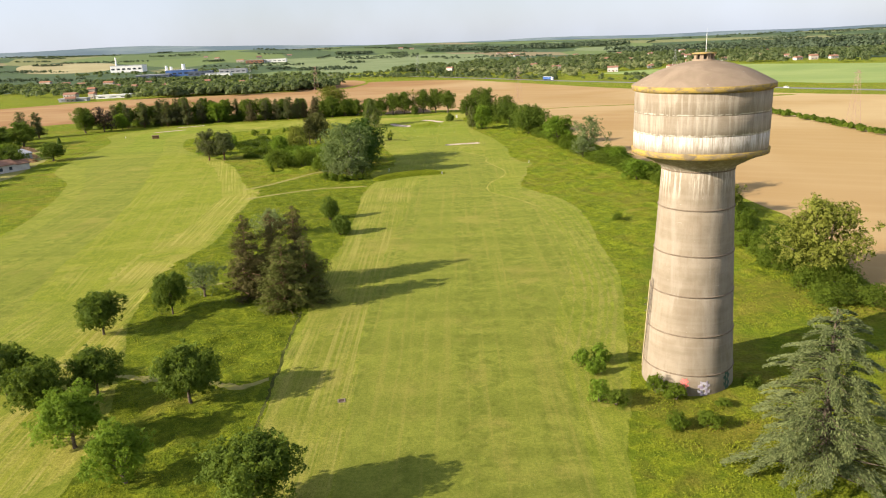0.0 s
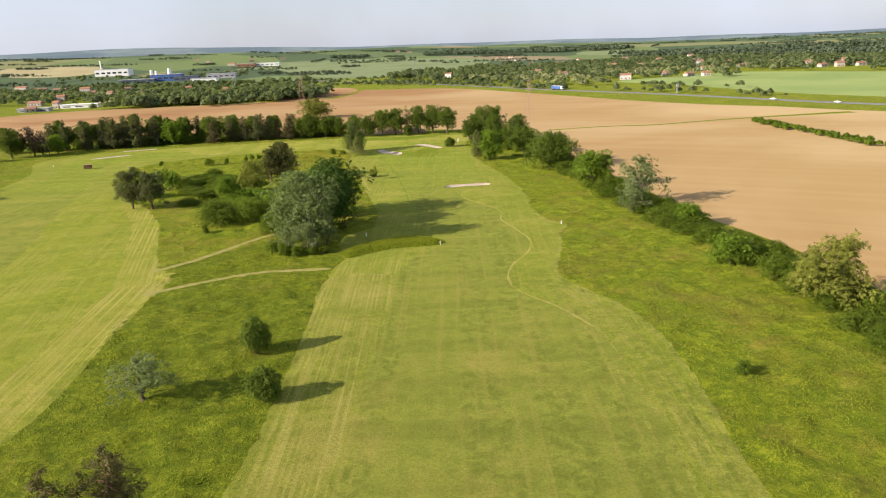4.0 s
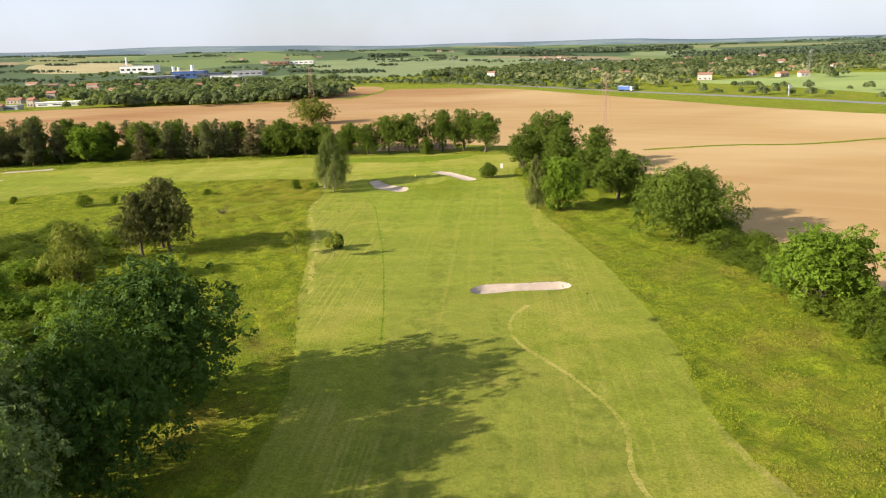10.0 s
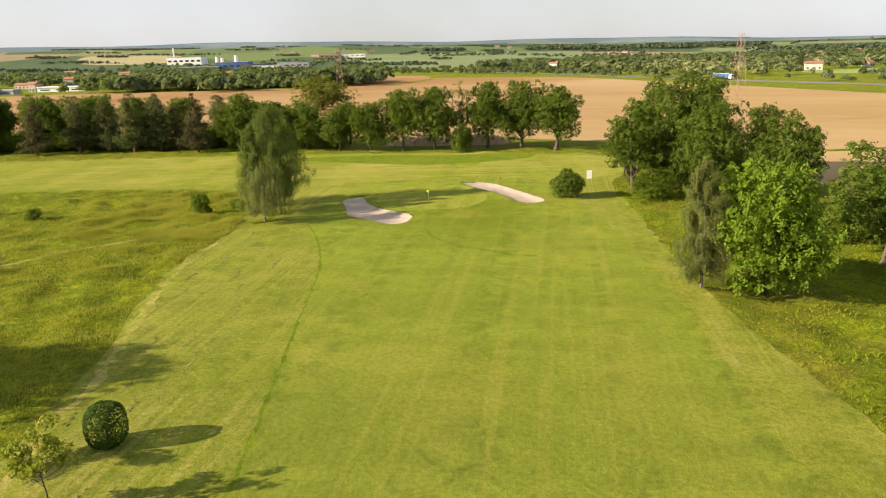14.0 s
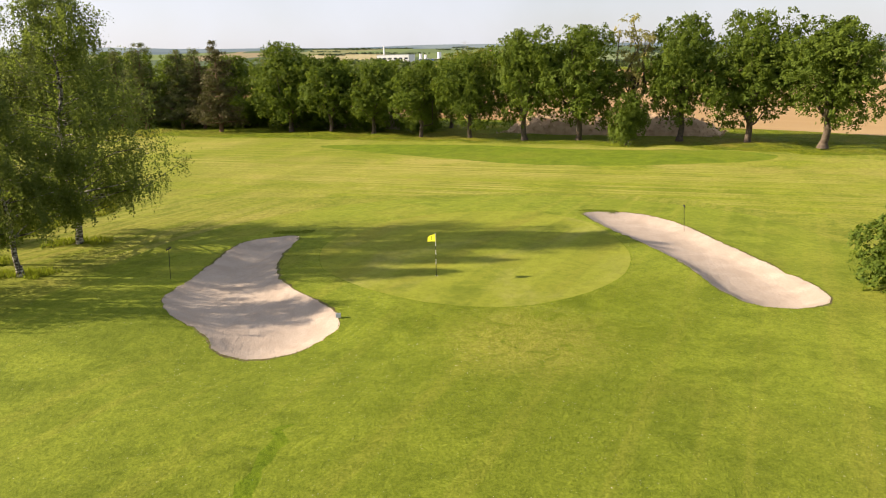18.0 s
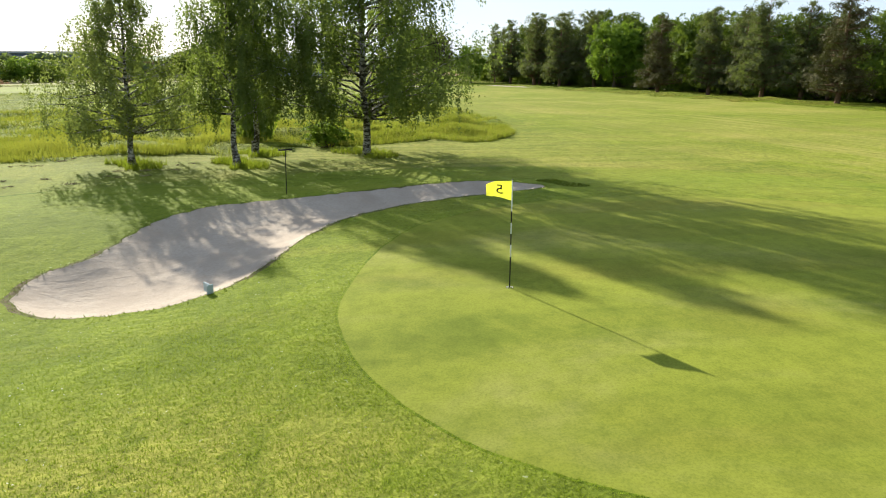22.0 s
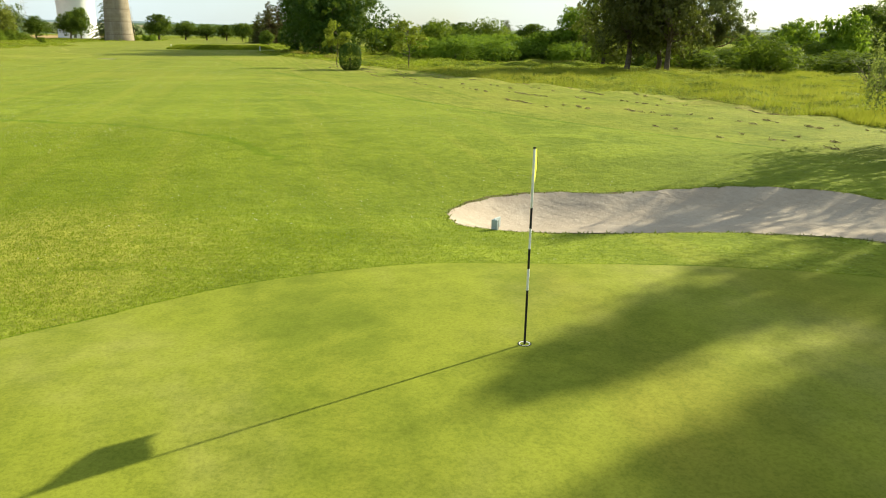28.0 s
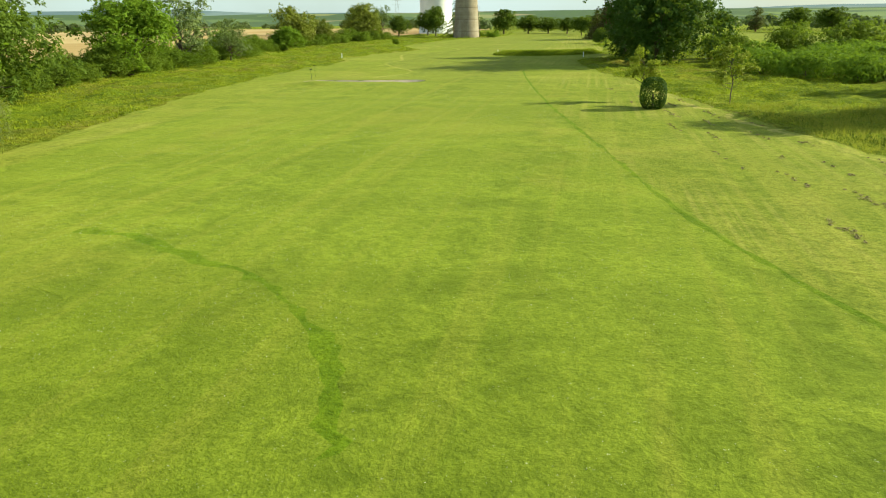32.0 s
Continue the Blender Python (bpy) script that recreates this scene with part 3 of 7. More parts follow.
BUNKER_3 = curve([(2.6, 311.6), (4.2, 309.8), (10, 311), (16.4, 311.4), (18.2, 313.2), (16.6, 315), (10, 314.6), (4.6, 314.2)], 0.5, 0.05, 8)
BUNKER_4 = curve([(-166, 419), (-160, 422), (-152, 427), (-150, 430), (-156, 429), (-164, 424)], 1.5, 0.05, 9)
BUNKER_5 = curve([(-160, 444), (-152, 447), (-146, 449), (-147, 452), (-155, 449), (-161, 447)], 1.5, 0.05, 10)
MOUND = curve([(-20, 231), (-22.5, 235), (-20, 240), (-14, 244.5), (-7, 247), (-1, 245), (1.4, 240), (-4, 238), (-10, 237.5), (-16, 234)], 0.9, 0.1, 11)
TALL_STRIP = curve([(-52, 455), (-33, 448.5), (-18, 446), (-3, 452), (2, 458), (-3, 462), (-20, 459.5), (-34, 460.5)], 1.2, 0.12, 12)
FIELD = curve([(75, -260), (74, 60), (72, 110), (79, 150), (80, 183), (76, 228), (69, 262), (64, 300), (57, 335), (51, 370), (48, 420), (42, 462), (12, 484), (-60, 502), (-140, 520),
               (-230, 520), (-330, 480), (-440, 420), (-560, 480), (-500, 650), (-410, 742), (-336, 790), (-250, 792), (-203, 796), (-139, 812), (-100, 815), (-86, 900), (-78, 943),
               (20, 905), (92, 766), (153, 630), (189, 570), (221, 535), (246, 494), (330, 400), (420, 250), (430, -260)], 9, 0.4, 15)
RED_FIELD = curve([(-150, 800), (-176, 1004), (-126, 1033), (-92, 960), (-104, 840)], 12, 0.4, 16)
VERGE = curve([(62, 459.6), (92, 465.4), (119, 463), (150, 471.4), (181, 477.4), (240, 483), (240, 491), (181, 482), (150, 475), (119, 466.4), (92, 468.6), (62, 462.6)], 6, 0.15, 17)
ROAD = curve([(-262, 1392), (-40, 1072), (48, 921), (119, 791), (188, 680), (233, 592), (262, 537), (340, 430), (470, 270), (660, 60), (670, 68), (479, 278), (350, 438), (271, 543), (242, 598),
              (197, 686), (128, 797), (57, 928), (-31, 1078), (-250, 1400)], 14, 0, 18)
WHEAT = curve([(206, 905), (300, 960), (390, 1002), (486, 890), (560, 760), (470, 520), (330, 560), (300, 594), (271, 660), (240, 815)], 14, 0.5, 19)
CROP_1 = curve([(-529, 2053), (-459, 2369), (59, 2397), (154, 2047), (-7, 1390), (-113, 1380), (-215, 1478), (-412, 1993)], 40, 0, 20)
CROP_2 = curve([(437, 2274), (546, 2125), (654, 2459), (506, 2525)], 40, 0, 21)
RIPE = curve([(-1062, 1925), (-890, 1970), (-1030, 2340), (-1257, 2265)], 40, 0, 22)
YARD = curve([(-168, 262), (-172, 300), (-186, 345), (-215, 372), (-262, 350), (-240, 280), (-205, 255)], 3, 0.3, 23)


def strip(points, wide, step, jitter, seed):
    """The outline of a narrow strip along a line."""
    p = np.array(points, float)
    d = np.gradient(p, axis=0)
    n = np.stack([-d[:, 1], d[:, 0]], 1) / (np.linalg.norm(d, axis=1, keepdims=True) + 1e-9)
    return curve(list(p + n * wide / 2) + list((p - n * wide / 2)[::-1]), step, jitter, seed)


HAY_1 = curve([(-57.5, 222), (-57, 208), (-56.4, 190), (-54.6, 161), (-57, 140), (-53.4, 112), (-47, 92), (-41, 66), (-53, 66), (-58, 100), (-66, 132), (-68, 150), (-65.5, 178), (-67, 216)], 0.9, 0.45, 34)
HAY_2 = curve([(-57.5, 223), (-62.4, 229), (-68.4, 243), (-76.4, 266), (-85.4, 286), (-97, 304), (-104, 304), (-95, 290), (-84, 266), (-73, 234), (-67, 217)], 0.9, 0.45, 35)
HAY_3 = curve([(-22.6, 217), (-22.8, 188), (-22.8, 155), (-23.6, 140), (-23.4, 117), (-22.4, 100), (-21.6, 60), (-12.6, 60), (-13.2, 100), (-12.7, 137), (-11.2, 170), (-9.2, 194), (-8.2, 215)], 1.4, 0.1, 36)
PATH_1 = strip([(-59, 211.4), (-49, 217.8), (-39, 222.7), (-31, 223.4), (-24, 223.5)], 1.5, 0.7, 0.16, 13)
PATH_2 = strip([(-63, 227.2), (-57, 233.7), (-51, 243.6), (-44, 255), (-33.2, 263)], 1.6, 0.7, 0.16, 14)
PATH_3 = strip([(-60, 371), (-56.6, 375.4), (-53.4, 380.6), (-50.2, 383.4), (-47.2, 387.1), (-45.3, 391.7)], 0.55, 0.6, 0.12, 30)
EDGE_1 = strip([(-8.6, 290), (-10, 305), (-14, 335), (-18, 358), (-20.6, 373), (-23, 381.3), (-25.5, 388), (-28.5, 394)], 0.24, 0.8, 0.06, 24)
STRAW_3 = strip([(-22.6, 312), (-25.6, 328), (-28.4, 343), (-31.6, 355), (-35.6, 370), (-37.4, 384)], 0.6, 0.7, 0.3, 29)
DRAIN = strip([(2.2, 379.7), (-0.2, 379.9), (-3.3, 381.8), (-5.7, 383), (-7.7, 384.4), (-9.3, 386.3), (-10.6, 388.2), (-11.5, 390.2), (-12.1, 392.2)], 0.5, 0.45, 0.14, 25)
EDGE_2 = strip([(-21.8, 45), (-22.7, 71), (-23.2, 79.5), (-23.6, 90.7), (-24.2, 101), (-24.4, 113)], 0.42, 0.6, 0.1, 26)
PATH_5 = strip([(-54, 127.4), (-51.4, 127.9), (-46, 129), (-42.3, 130.2)], 0.9, 0.7, 0.16, 38)
PATH_4 = strip([(-56, 96), (-51.8, 93.2), (-47.4, 91), (-39.7, 88.7), (-29.2, 86.2), (-24.2, 87.2)], 1.3, 0.7, 0.2, 37)


STRAW_1 = strip([(11, 305), (8.2, 299), (9, 291), (14.5, 281), (18, 271), (17.2, 262), (19.6, 252), (22, 241), (20.6, 231), (15.6, 220), (14, 211), (15.4, 203.5), (21, 194.5), (25.6, 184)], 0.55, 0.8, 0.08, 27)
STRAW_2 = strip([(26.6, 272), (28, 263), (31, 256.5), (33, 252.5), (30.2, 246), (28.2, 233), (25.2, 221), (24.2, 212.5), (27.4, 204), (33.4, 189), (34.8, 169), (33, 146), (31.8, 125)], 0.7, 1.0, 0.12, 28)

RIBBONS = [strip([(x + off, y) for x, y in ((24.2, 211), (31.6, 187), (33.2, 162), (32.5, 137), (31.5, 123), (29.2, 110), (26, 98), (23.5, 88), (22, 76))], wide, 1.0, 0.12, 60 + k) for k, (off, wide) in enumerate(((-1.3, 0.7), (-2.4, 0.35), (-3.6, 0.8), (-5, 0.35), (-6.4, 0.5), (-8.2, 0.35)))]


def hills(x, y):
    dx, dy = x, y - 200
    r, a_ = np.hypot(dx, dy), np.arctan2(dx, dy)
    amp = np.where(np.abs(a_) < 1.2, 78 - 38 * np.tanh(a_ * 3), 66)
    s = lambda t: np.clip(t, 0, 1) ** 2 * (3 - 2 * np.clip(t, 0, 1))
    roll = 9 * np.sin(x / 410 + 1) * np.sin(y / 530) + 6 * np.sin(x / 190 + y / 260)
    return (amp + roll) * np.minimum(s((r - 1300) / 3100), 0.5 + 0.12 * s((r - 2800) / 900)) - 20 * s((r - 4400) / 1200)


def height(x, y):
    """The ground's height."""
    x, y = np.asarray(x, float), np.asarray(y, float)
    z = hills(x, y)
    near = (np.abs(x + 12) < 60) & (np.abs(y - 410) < 60)
    if near.any():
        d = np.hypot((x + 14) / 1.0, (y - 412.5) / 1.05)
        t = np.clip((16 - d) / 6.5, 0, 1)
        z = z + np.where(near, (0.22 + np.clip((-13.7 - x) * 0.045, -0.2, 0.0) * np.clip((407.4 - y) / 3, 0, 1)) * t * t * (3 - 2 * t), 0)
        z = z - np.where(near, 0.6 * np.exp(-((x + 16.5) ** 2 + (y - 397.5) ** 2) / 26), 0)
    for poly, cx, cy, deep, wide, lip in ((BUNKER_1, -20, 403, 0.34, 2.0, 0.03), (BUNKER_2, -3, 416, 0.36, 2.0, 0.08), (BUNKER_3, 10, 312, 0.6, 1.3, 0.1),
                                          (BUNKER_4, -157, 425, 0.4, 1.5, 0.2), (BUNKER_5, -153, 447, 0.4, 1.5, 0.2)):
        m = np.hypot(x - cx, y - cy) < 22
        if m.any():
            d = np.full(x.shape, -99.0)
            d[m] = depth_in(poly[::2], x[m], y[m])
            t = np.clip(d / wide, 0, 1)
            z = z - deep * t * (2 - t) + lip * np.exp(-((d - 0.1) / 1.0) ** 2) * (d < 0.6)
    z = z + 0.6 * np.exp(-((y - 317.4) / 1.7) ** 2 - ((x - 10) / 9) ** 4)
    m = np.hypot(x + 10, y - 239) < 22
    if m.any():
        d = np.full(x.shape, -99.0)
        d[m] = depth_in(MOUND, x[m], y[m])
        t = np.clip((d + 0.5) / 3.0, 0, 1)
        z = z + 0.75 * t * t * (3 - 2 * t)
    return z


GX, GY = np.meshgrid(np.arange(-150, 82, 2.0), np.arange(0, 474, 2.0), indexing="ij")
UNCUT = ((~inside(MOWN, GX, GY) | inside(COPSE, GX, GY)) & ~inside(FIELD, GX, GY)).astype(float)
for px_, py_ in np.concatenate([PATH_1[::3], PATH_2[::3], PATH_3[::3]]):
    UNCUT[np.hypot(GX - px_, GY - py_) < 2.6] = 0
for axis in (0, 1):
    UNCUT = (np.roll(UNCUT, 1, axis) + UNCUT + np.roll(UNCUT, -1, axis)) / 3
WAVES = np.random.default_rng(17).uniform(0, 2 * np.pi, (18, 2))
flat_height = height


def height(x, y):
    """The ground's height with the hummocks of the uncut grass."""
    x, y = np.asarray(x, float), np.asarray(y, float)
    z = flat_height(x, y)
    i, j = np.round((x + 150) / 2).astype(int), np.round(y / 2).astype(int)
    ok = (i >= 0) & (j >= 0) & (i < GX.shape[0]) & (j < GX.shape[1])
    keep = np.where(ok, UNCUT[np.clip(i, 0, GX.shape[0] - 1), np.clip(j, 0, GX.shape[1] - 1)], 0)
    lump = 0
    for n, (way, phase) in enumerate(WAVES):
        long = 2.6 + 5.5 * n / 17
        lump = lump + 0.011 * long * np.sin((x * math.cos(way) + y * math.sin(way)) * 2 * math.pi / long + phase)
    return z + keep * lump


def ground_z(x, y):
    return float(height(np.array([x]), np.array([y]))[0])


from mathutils.geometry import delaunay_2d_cdt

def outset(poly, by, seed):
    """The outline moved outwards by about that distance, unevenly."""
    t = np.roll(poly, -1, 0) - np.roll(poly, 1, 0)
    n = np.stack([t[:, 1], -t[:, 0]], 1) / (np.linalg.norm(t, axis=1, keepdims=True) + 1e-9)
    area = (poly[:, 0] * np.roll(poly[:, 1], -1) - np.roll(poly[:, 0], -1) * poly[:, 1]).sum()
    g = np.random.default_rng(seed)
    wide = by * np.clip(1 + 0.9 * np.convolve(g.normal(0, 1, len(poly) + 6), np.ones(7) / 2.6, "valid"), 0.15, 2.4)
    return poly + n * np.sign(area) * wide[:, None]


ZONES = [("countryside", None, M_COUNTRY), ("ground", curve([(-700, -500), (-800, 500), (-640, 1100), (0, 1350), (560, 1080), (800, 400), (700, -500), (0, -700)], 40), M_ROUGH),
         ("mown_rough", MOWN, M_SEMI), ("mown_rough_west", WEST, M_SEMI_W), ("mown_rough_north", NORTH, M_SEMI_N), ("ground", COPSE, M_ROUGH), ("meadow", MEADOW, M_MEADOW), ("hay_swaths", HAY_1, M_SWATH_1), ("hay_swaths_north", HAY_2, M_SWATH_2), ("hay_swaths_east", HAY_3, M_SWATH_3), ("tall_rough", np.array([(0.0, -400.0), (0.1, -400.0), (0.0, -399.9)]), M_ROUGH_S), ("fairway_far", FAIRWAY_2, M_FAIR), ("fairway", FAIRWAY, M_FAIR), ("tall_grass_mound", MOUND, M_TALL),
         ("tall_grass_strip", TALL_STRIP, M_LINE), ("grass_path", PATH_1, M_TRACK), ("grass_path", PATH_2, M_TRACK), ("grass_path", PATH_3, M_TRACK), ("ploughed_field", FIELD, M_FIELD), ("ploughed_field", RED_FIELD, M_FIELD),
         ("ground", VERGE, M_ROUGH), ("wheat_field", WHEAT, M_WHEAT), ("road", ROAD, M_ASPHALT), ("crop_field", CROP_1, M_CROP), ("crop_field", CROP_2, M_CROP), ("ripe_field", RIPE, M_YELLOW),
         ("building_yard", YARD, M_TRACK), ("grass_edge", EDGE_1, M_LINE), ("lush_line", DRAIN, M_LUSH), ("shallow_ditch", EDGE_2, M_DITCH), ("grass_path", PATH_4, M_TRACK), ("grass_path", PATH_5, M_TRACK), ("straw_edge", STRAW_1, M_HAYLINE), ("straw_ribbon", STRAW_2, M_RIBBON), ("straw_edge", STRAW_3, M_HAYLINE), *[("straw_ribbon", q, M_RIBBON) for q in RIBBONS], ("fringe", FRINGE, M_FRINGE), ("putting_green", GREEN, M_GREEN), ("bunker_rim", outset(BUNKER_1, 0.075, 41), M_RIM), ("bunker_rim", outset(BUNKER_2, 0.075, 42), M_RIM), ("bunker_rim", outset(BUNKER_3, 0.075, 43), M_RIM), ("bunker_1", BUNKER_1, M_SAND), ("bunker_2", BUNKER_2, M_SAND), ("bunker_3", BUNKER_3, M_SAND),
         ("bunker_4", BUNKER_4, M_SAND), ("bunker_5", BUNKER_5, M_SAND)]
LABELS = {"lush_line": "lush dark green line over a buried drain", "straw_ribbon": "faint pale lines of cut grass along the fairway", "shallow_ditch": "thin dark earthy ditch beside the mown strip", "hay_swaths": "rows of pale cut hay along the rough", "hay_swaths_north": "rows of pale cut hay beside the copse", "hay_swaths_east": "mown strip with pale hay rows beside the fairway", "bunker_rim": "dark earthy grass-grown rim of a bunker", "mown_rough_north": "mown grass with pale straw bands before the trees", "tall_rough": "taller dark green rough grass under young trees", "fringe": "thin line of longer green grass", "meadow": "yellowing uncut meadow grass", "mown_rough_west": "mown rough with straw-coloured hay streaks", "countryside": "distant patchwork of green and tan farm fields", "ground": "rough green grass with dry yellow patches", "mown_rough": "mown light green rough with straw-coloured hay streaks",
          "fairway": "short mown bright green fairway with faint stripes", "fairway_far": "neighbouring fairway of short light green grass", "tall_grass_mound": "low mound of uncut bright green grass",
          "tall_grass_strip": "strip of uncut grass before the trees", "grass_path": "narrow mown path through the rough grass", "ploughed_field": "bare tan and reddish ploughed field",
          "wheat_field": "pale green wheat field beside the road", "road": "grey asphalt country road", "crop_field": "distant green crop field paled for haze", "ripe_field": "distant pale yellow field",
          "straw_edge": "thin straw-coloured line at the fairway's edge", "grass_edge": "thin dark line of longer grass", "building_yard": "bare earth yard round a new house", "putting_green": "smooth pale green putting green"}


def lay_ground():
    pts, edges = [], []
    for _, poly, _ in ZONES:
        if poly is None:
            continue
        base = len(pts)
        pts.extend(map(tuple, poly))
        edges.extend((base + i, base + (i + 1) % len(poly)) for i in range(len(poly)))
    g = np.random.default_rng(3)
    for x0, x1, y0, y1, step in ((-6000, 6000, -5600, 6000, 240), (-1500, 1500, -1000, 2600, 75), (-200, 100, -90, 490, 6), (-48, 18, 384, 434, 0.7), (-29, -13, 395, 412.5, 0.3),
                                 (-11, 4.5, 406.5, 425.5, 0.4), (1, 19, 308.5, 316.5, 0.5), (-24, 3, 229, 249, 0.8), (-76, -14, 258, 420, 1.1), (-64, -20, 60, 258, 1.5), (14, 66, 120, 400, 1.5)):
        xs, ys = np.meshgrid(np.arange(x0, x1, step), np.arange(y0, y1, step))
        p = np.stack([xs.ravel(), ys.ravel()], 1)
        pts.extend(map(tuple, p + g.uniform(-0.3, 0.3, p.shape) * step))
    v, _, f, *_ = delaunay_2d_cdt([Vector(p) for p in pts], edges, [], 0, 1e-4)
    v = np.array([(p.x, p.y) for p in v])
    f = np.array([t for t in f if len(t) == 3])
    c = v[f].mean(1)
    zone = np.zeros(len(f), int)
    for i, (_, poly, _) in enumerate(ZONES):
        if poly is not None:
            lo, hi = poly.min(0), poly.max(0)
            m = ((c >= lo) & (c <= hi)).all(1)
            m[m] = inside(poly, c[m, 0], c[m, 1])
            zone[m] = i
    names = [q[0] for q in ZONES]
    copse = [i for i, q in enumerate(ZONES) if q[1] is COPSE][0]
    low = (c[:, 1] < 211 + (c[:, 0] + 58) * 0.36) | ((c[:, 1] < 226 + (c[:, 0] + 63) * 1.2) & (c[:, 1] < 258) & (c[:, 0] > -63))
    zone[(zone == copse) & low] = names.index("tall_rough")
    z = height(v[:, 0], v[:, 1])
    v3 = np.column_stack([v, z])
    for name in dict.fromkeys(n for n, *_ in ZONES):
        ids = [i for i, q in enumerate(ZONES) if q[0] == name]
        fs = f[np.isin(zone, ids)]
        used, back = np.unique(fs, return_inverse=True)
        ob = new(name, mesh_of(name, v3[used], back.reshape(-1, 3), ZONES[ids[0]][2], smooth=True))
        label = LABELS.get(name, "pale sand bunker with a raised grassy lip")
        tagged(ob, label, "ground" if not name.startswith("bunker_") or name == "bunker_rim" else "bunker", kind="structure")


lay_ground()


def far_hills():
    """A ring of hills, coloured blue for haze, that closes the view far beyond the fields."""
    v, fs, n = [], [], 260
    for i in range(n):
        a_ = 2 * math.pi * i / n
        b_ = math.atan2(math.sin(a_), math.cos(a_))
        amp = 78 - 38 * math.tanh(b_ * 3) if abs(b_) < 1.2 else 66
        top = 50 + (amp - 45) * 1.2 + 9 * math.sin(5 * a_ + 1) + 6 * math.sin(13 * a_) + 3 * math.sin(31 * a_ + 2)
        for r, z in ((4700, -20), (5050, top * 0.72), (5400, top), (5700, -20)):
            v.append((math.sin(a_) * r, 200 + math.cos(a_) * r, z))
        for k in range(3):
            p, q = 4 * i + k, 4 * ((i + 1) % n) + k
            fs.append((p, p + 1, q + 1, q))
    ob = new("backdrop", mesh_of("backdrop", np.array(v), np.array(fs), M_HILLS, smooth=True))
    tagged(ob, "wooded hills coloured blue for haze along the horizon", "hills", kind="structure")


far_hills()


# ---- trees ----
def leaves(points, normals, size, aspect=0.6, vary=0.35, seed=1, droop=0.0, along=None):
    """A rhombic leaf at every point, turned at random round its normal."""
    g = np.random.default_rng(seed)
    n = normals / (np.linalg.norm(normals, axis=1, keepdims=True) + 1e-9)
    t = np.cross(n, g.normal(size=n.shape))
    t /= np.linalg.norm(t, axis=1, keepdims=True) + 1e-9
    if along is not None:
        t = along - n * (along * n).sum(1, keepdims=True)
        t /= np.linalg.norm(t, axis=1, keepdims=True) + 1e-9
    t[:, 2] -= droop
    t /= np.linalg.norm(t, axis=1, keepdims=True) + 1e-9
    b = np.cross(n, t)
    s = size * (1 + vary * g.uniform(-1, 1, (len(points), 1)))
    mid = points + n * s * 0.12
    v = np.stack([points - t * s, mid + b * s * aspect, points + t * s, mid - b * s * aspect], 1).reshape(-1, 3)
    return v, np.arange(len(v)).reshape(-1, 4)


def lobes(centres, radii, count, size, seed, aspect=0.6, up=0.35, flat=1.0, core=0.55, power=2.0, tuft=9):
    """Leaves over a set of round clumps, gathered in small sprays that each face their own way."""
    g = np.random.default_rng(seed)
    share = np.maximum(6, (count * radii ** power / (radii ** power).sum()).astype(int))
    pts, nor = [], []
    for c, r, k in zip(centres, radii, share):
        m = max(2, k // tuft)
        d = g.normal(size=(m, 3))
        d /= np.linalg.norm(d, axis=1, keepdims=True)
        d[:, 2] = np.where((d[:, 2] < -0.4) & (g.random(m) < 0.6), -d[:, 2], d[:, 2])
        rad = r * g.uniform(core, 1.08, (m, 1))
        p = c + d * rad * np.array([1, 1, flat])
        n = d + g.normal(0, 0.42, (m, 3)) + np.array([0, 0, up])
        n /= np.linalg.norm(n, axis=1, keepdims=True) + 1e-9
        i = g.integers(0, m, k)
        off = g.normal(0, 1.25 * size, (k, 3))
        off -= n[i] * (off * n[i]).sum(1, keepdims=True) * 0.75
        pts.append(p[i] + off)
        nor.append(n[i] + g.normal(0, 0.26, (k, 3)))
    return leaves(np.concatenate(pts), np.concatenate(nor), size, aspect, 0.4, seed)


def limb_mesh(rods, material, name, sides=6):
    """Tapered rods in one mesh: rows of (p, q, r0, r1)."""
    vs, fs = [], []
    for p, q, r0, r1 in rods:
        p, q = np.array(p, float), np.array(q, float)
        d = q - p
        u = np.cross(d, [0.31, 0.9, 0.2])
        u /= np.linalg.norm(u) + 1e-9
        w = np.cross(d, u)
        w /= np.linalg.norm(w) + 1e-9
        base = sum(len(x) for x in vs)
        a_ = np.arange(sides) * 2 * np.pi / sides
        ring = np.cos(a_)[:, None] * u + np.sin(a_)[:, None] * w
        vs.append(np.concatenate([p + ring * r0, q + ring * r1]))
        i = np.arange(sides)
        fs.append(np.stack([base + i, base + (i + 1) % sides, base + sides + (i + 1) % sides, base + sides + i], 1))
    return mesh_of(name, np.concatenate(vs), np.concatenate(fs), material, smooth=True)


def bent(p, q, g, r0, r1, k=3, sway=0.08):
    """A limb in k pieces that wanders a little."""
    p, q = np.array(p, float), np.array(q, float)
    pts = [p + (q - p) * i / k + (g.normal(0, sway, 3) * np.linalg.norm(q - p) if 0 < i < k else 0) for i in range(k + 1)]
    rs = np.linspace(r0, r1, k + 1)
    return [(pts[i], pts[i + 1], rs[i], rs[i + 1]) for i in range(k)]


def tree_parts(ob, rods_trunk, rods_limb, crown, bark, leaf_mat):
    part("trunk", limb_mesh(rods_trunk + rods_limb, bark, "trunk", 7), parent=ob)
    part("crown", mesh_of("crown", crown[0], crown[1], leaf_mat), parent=ob)


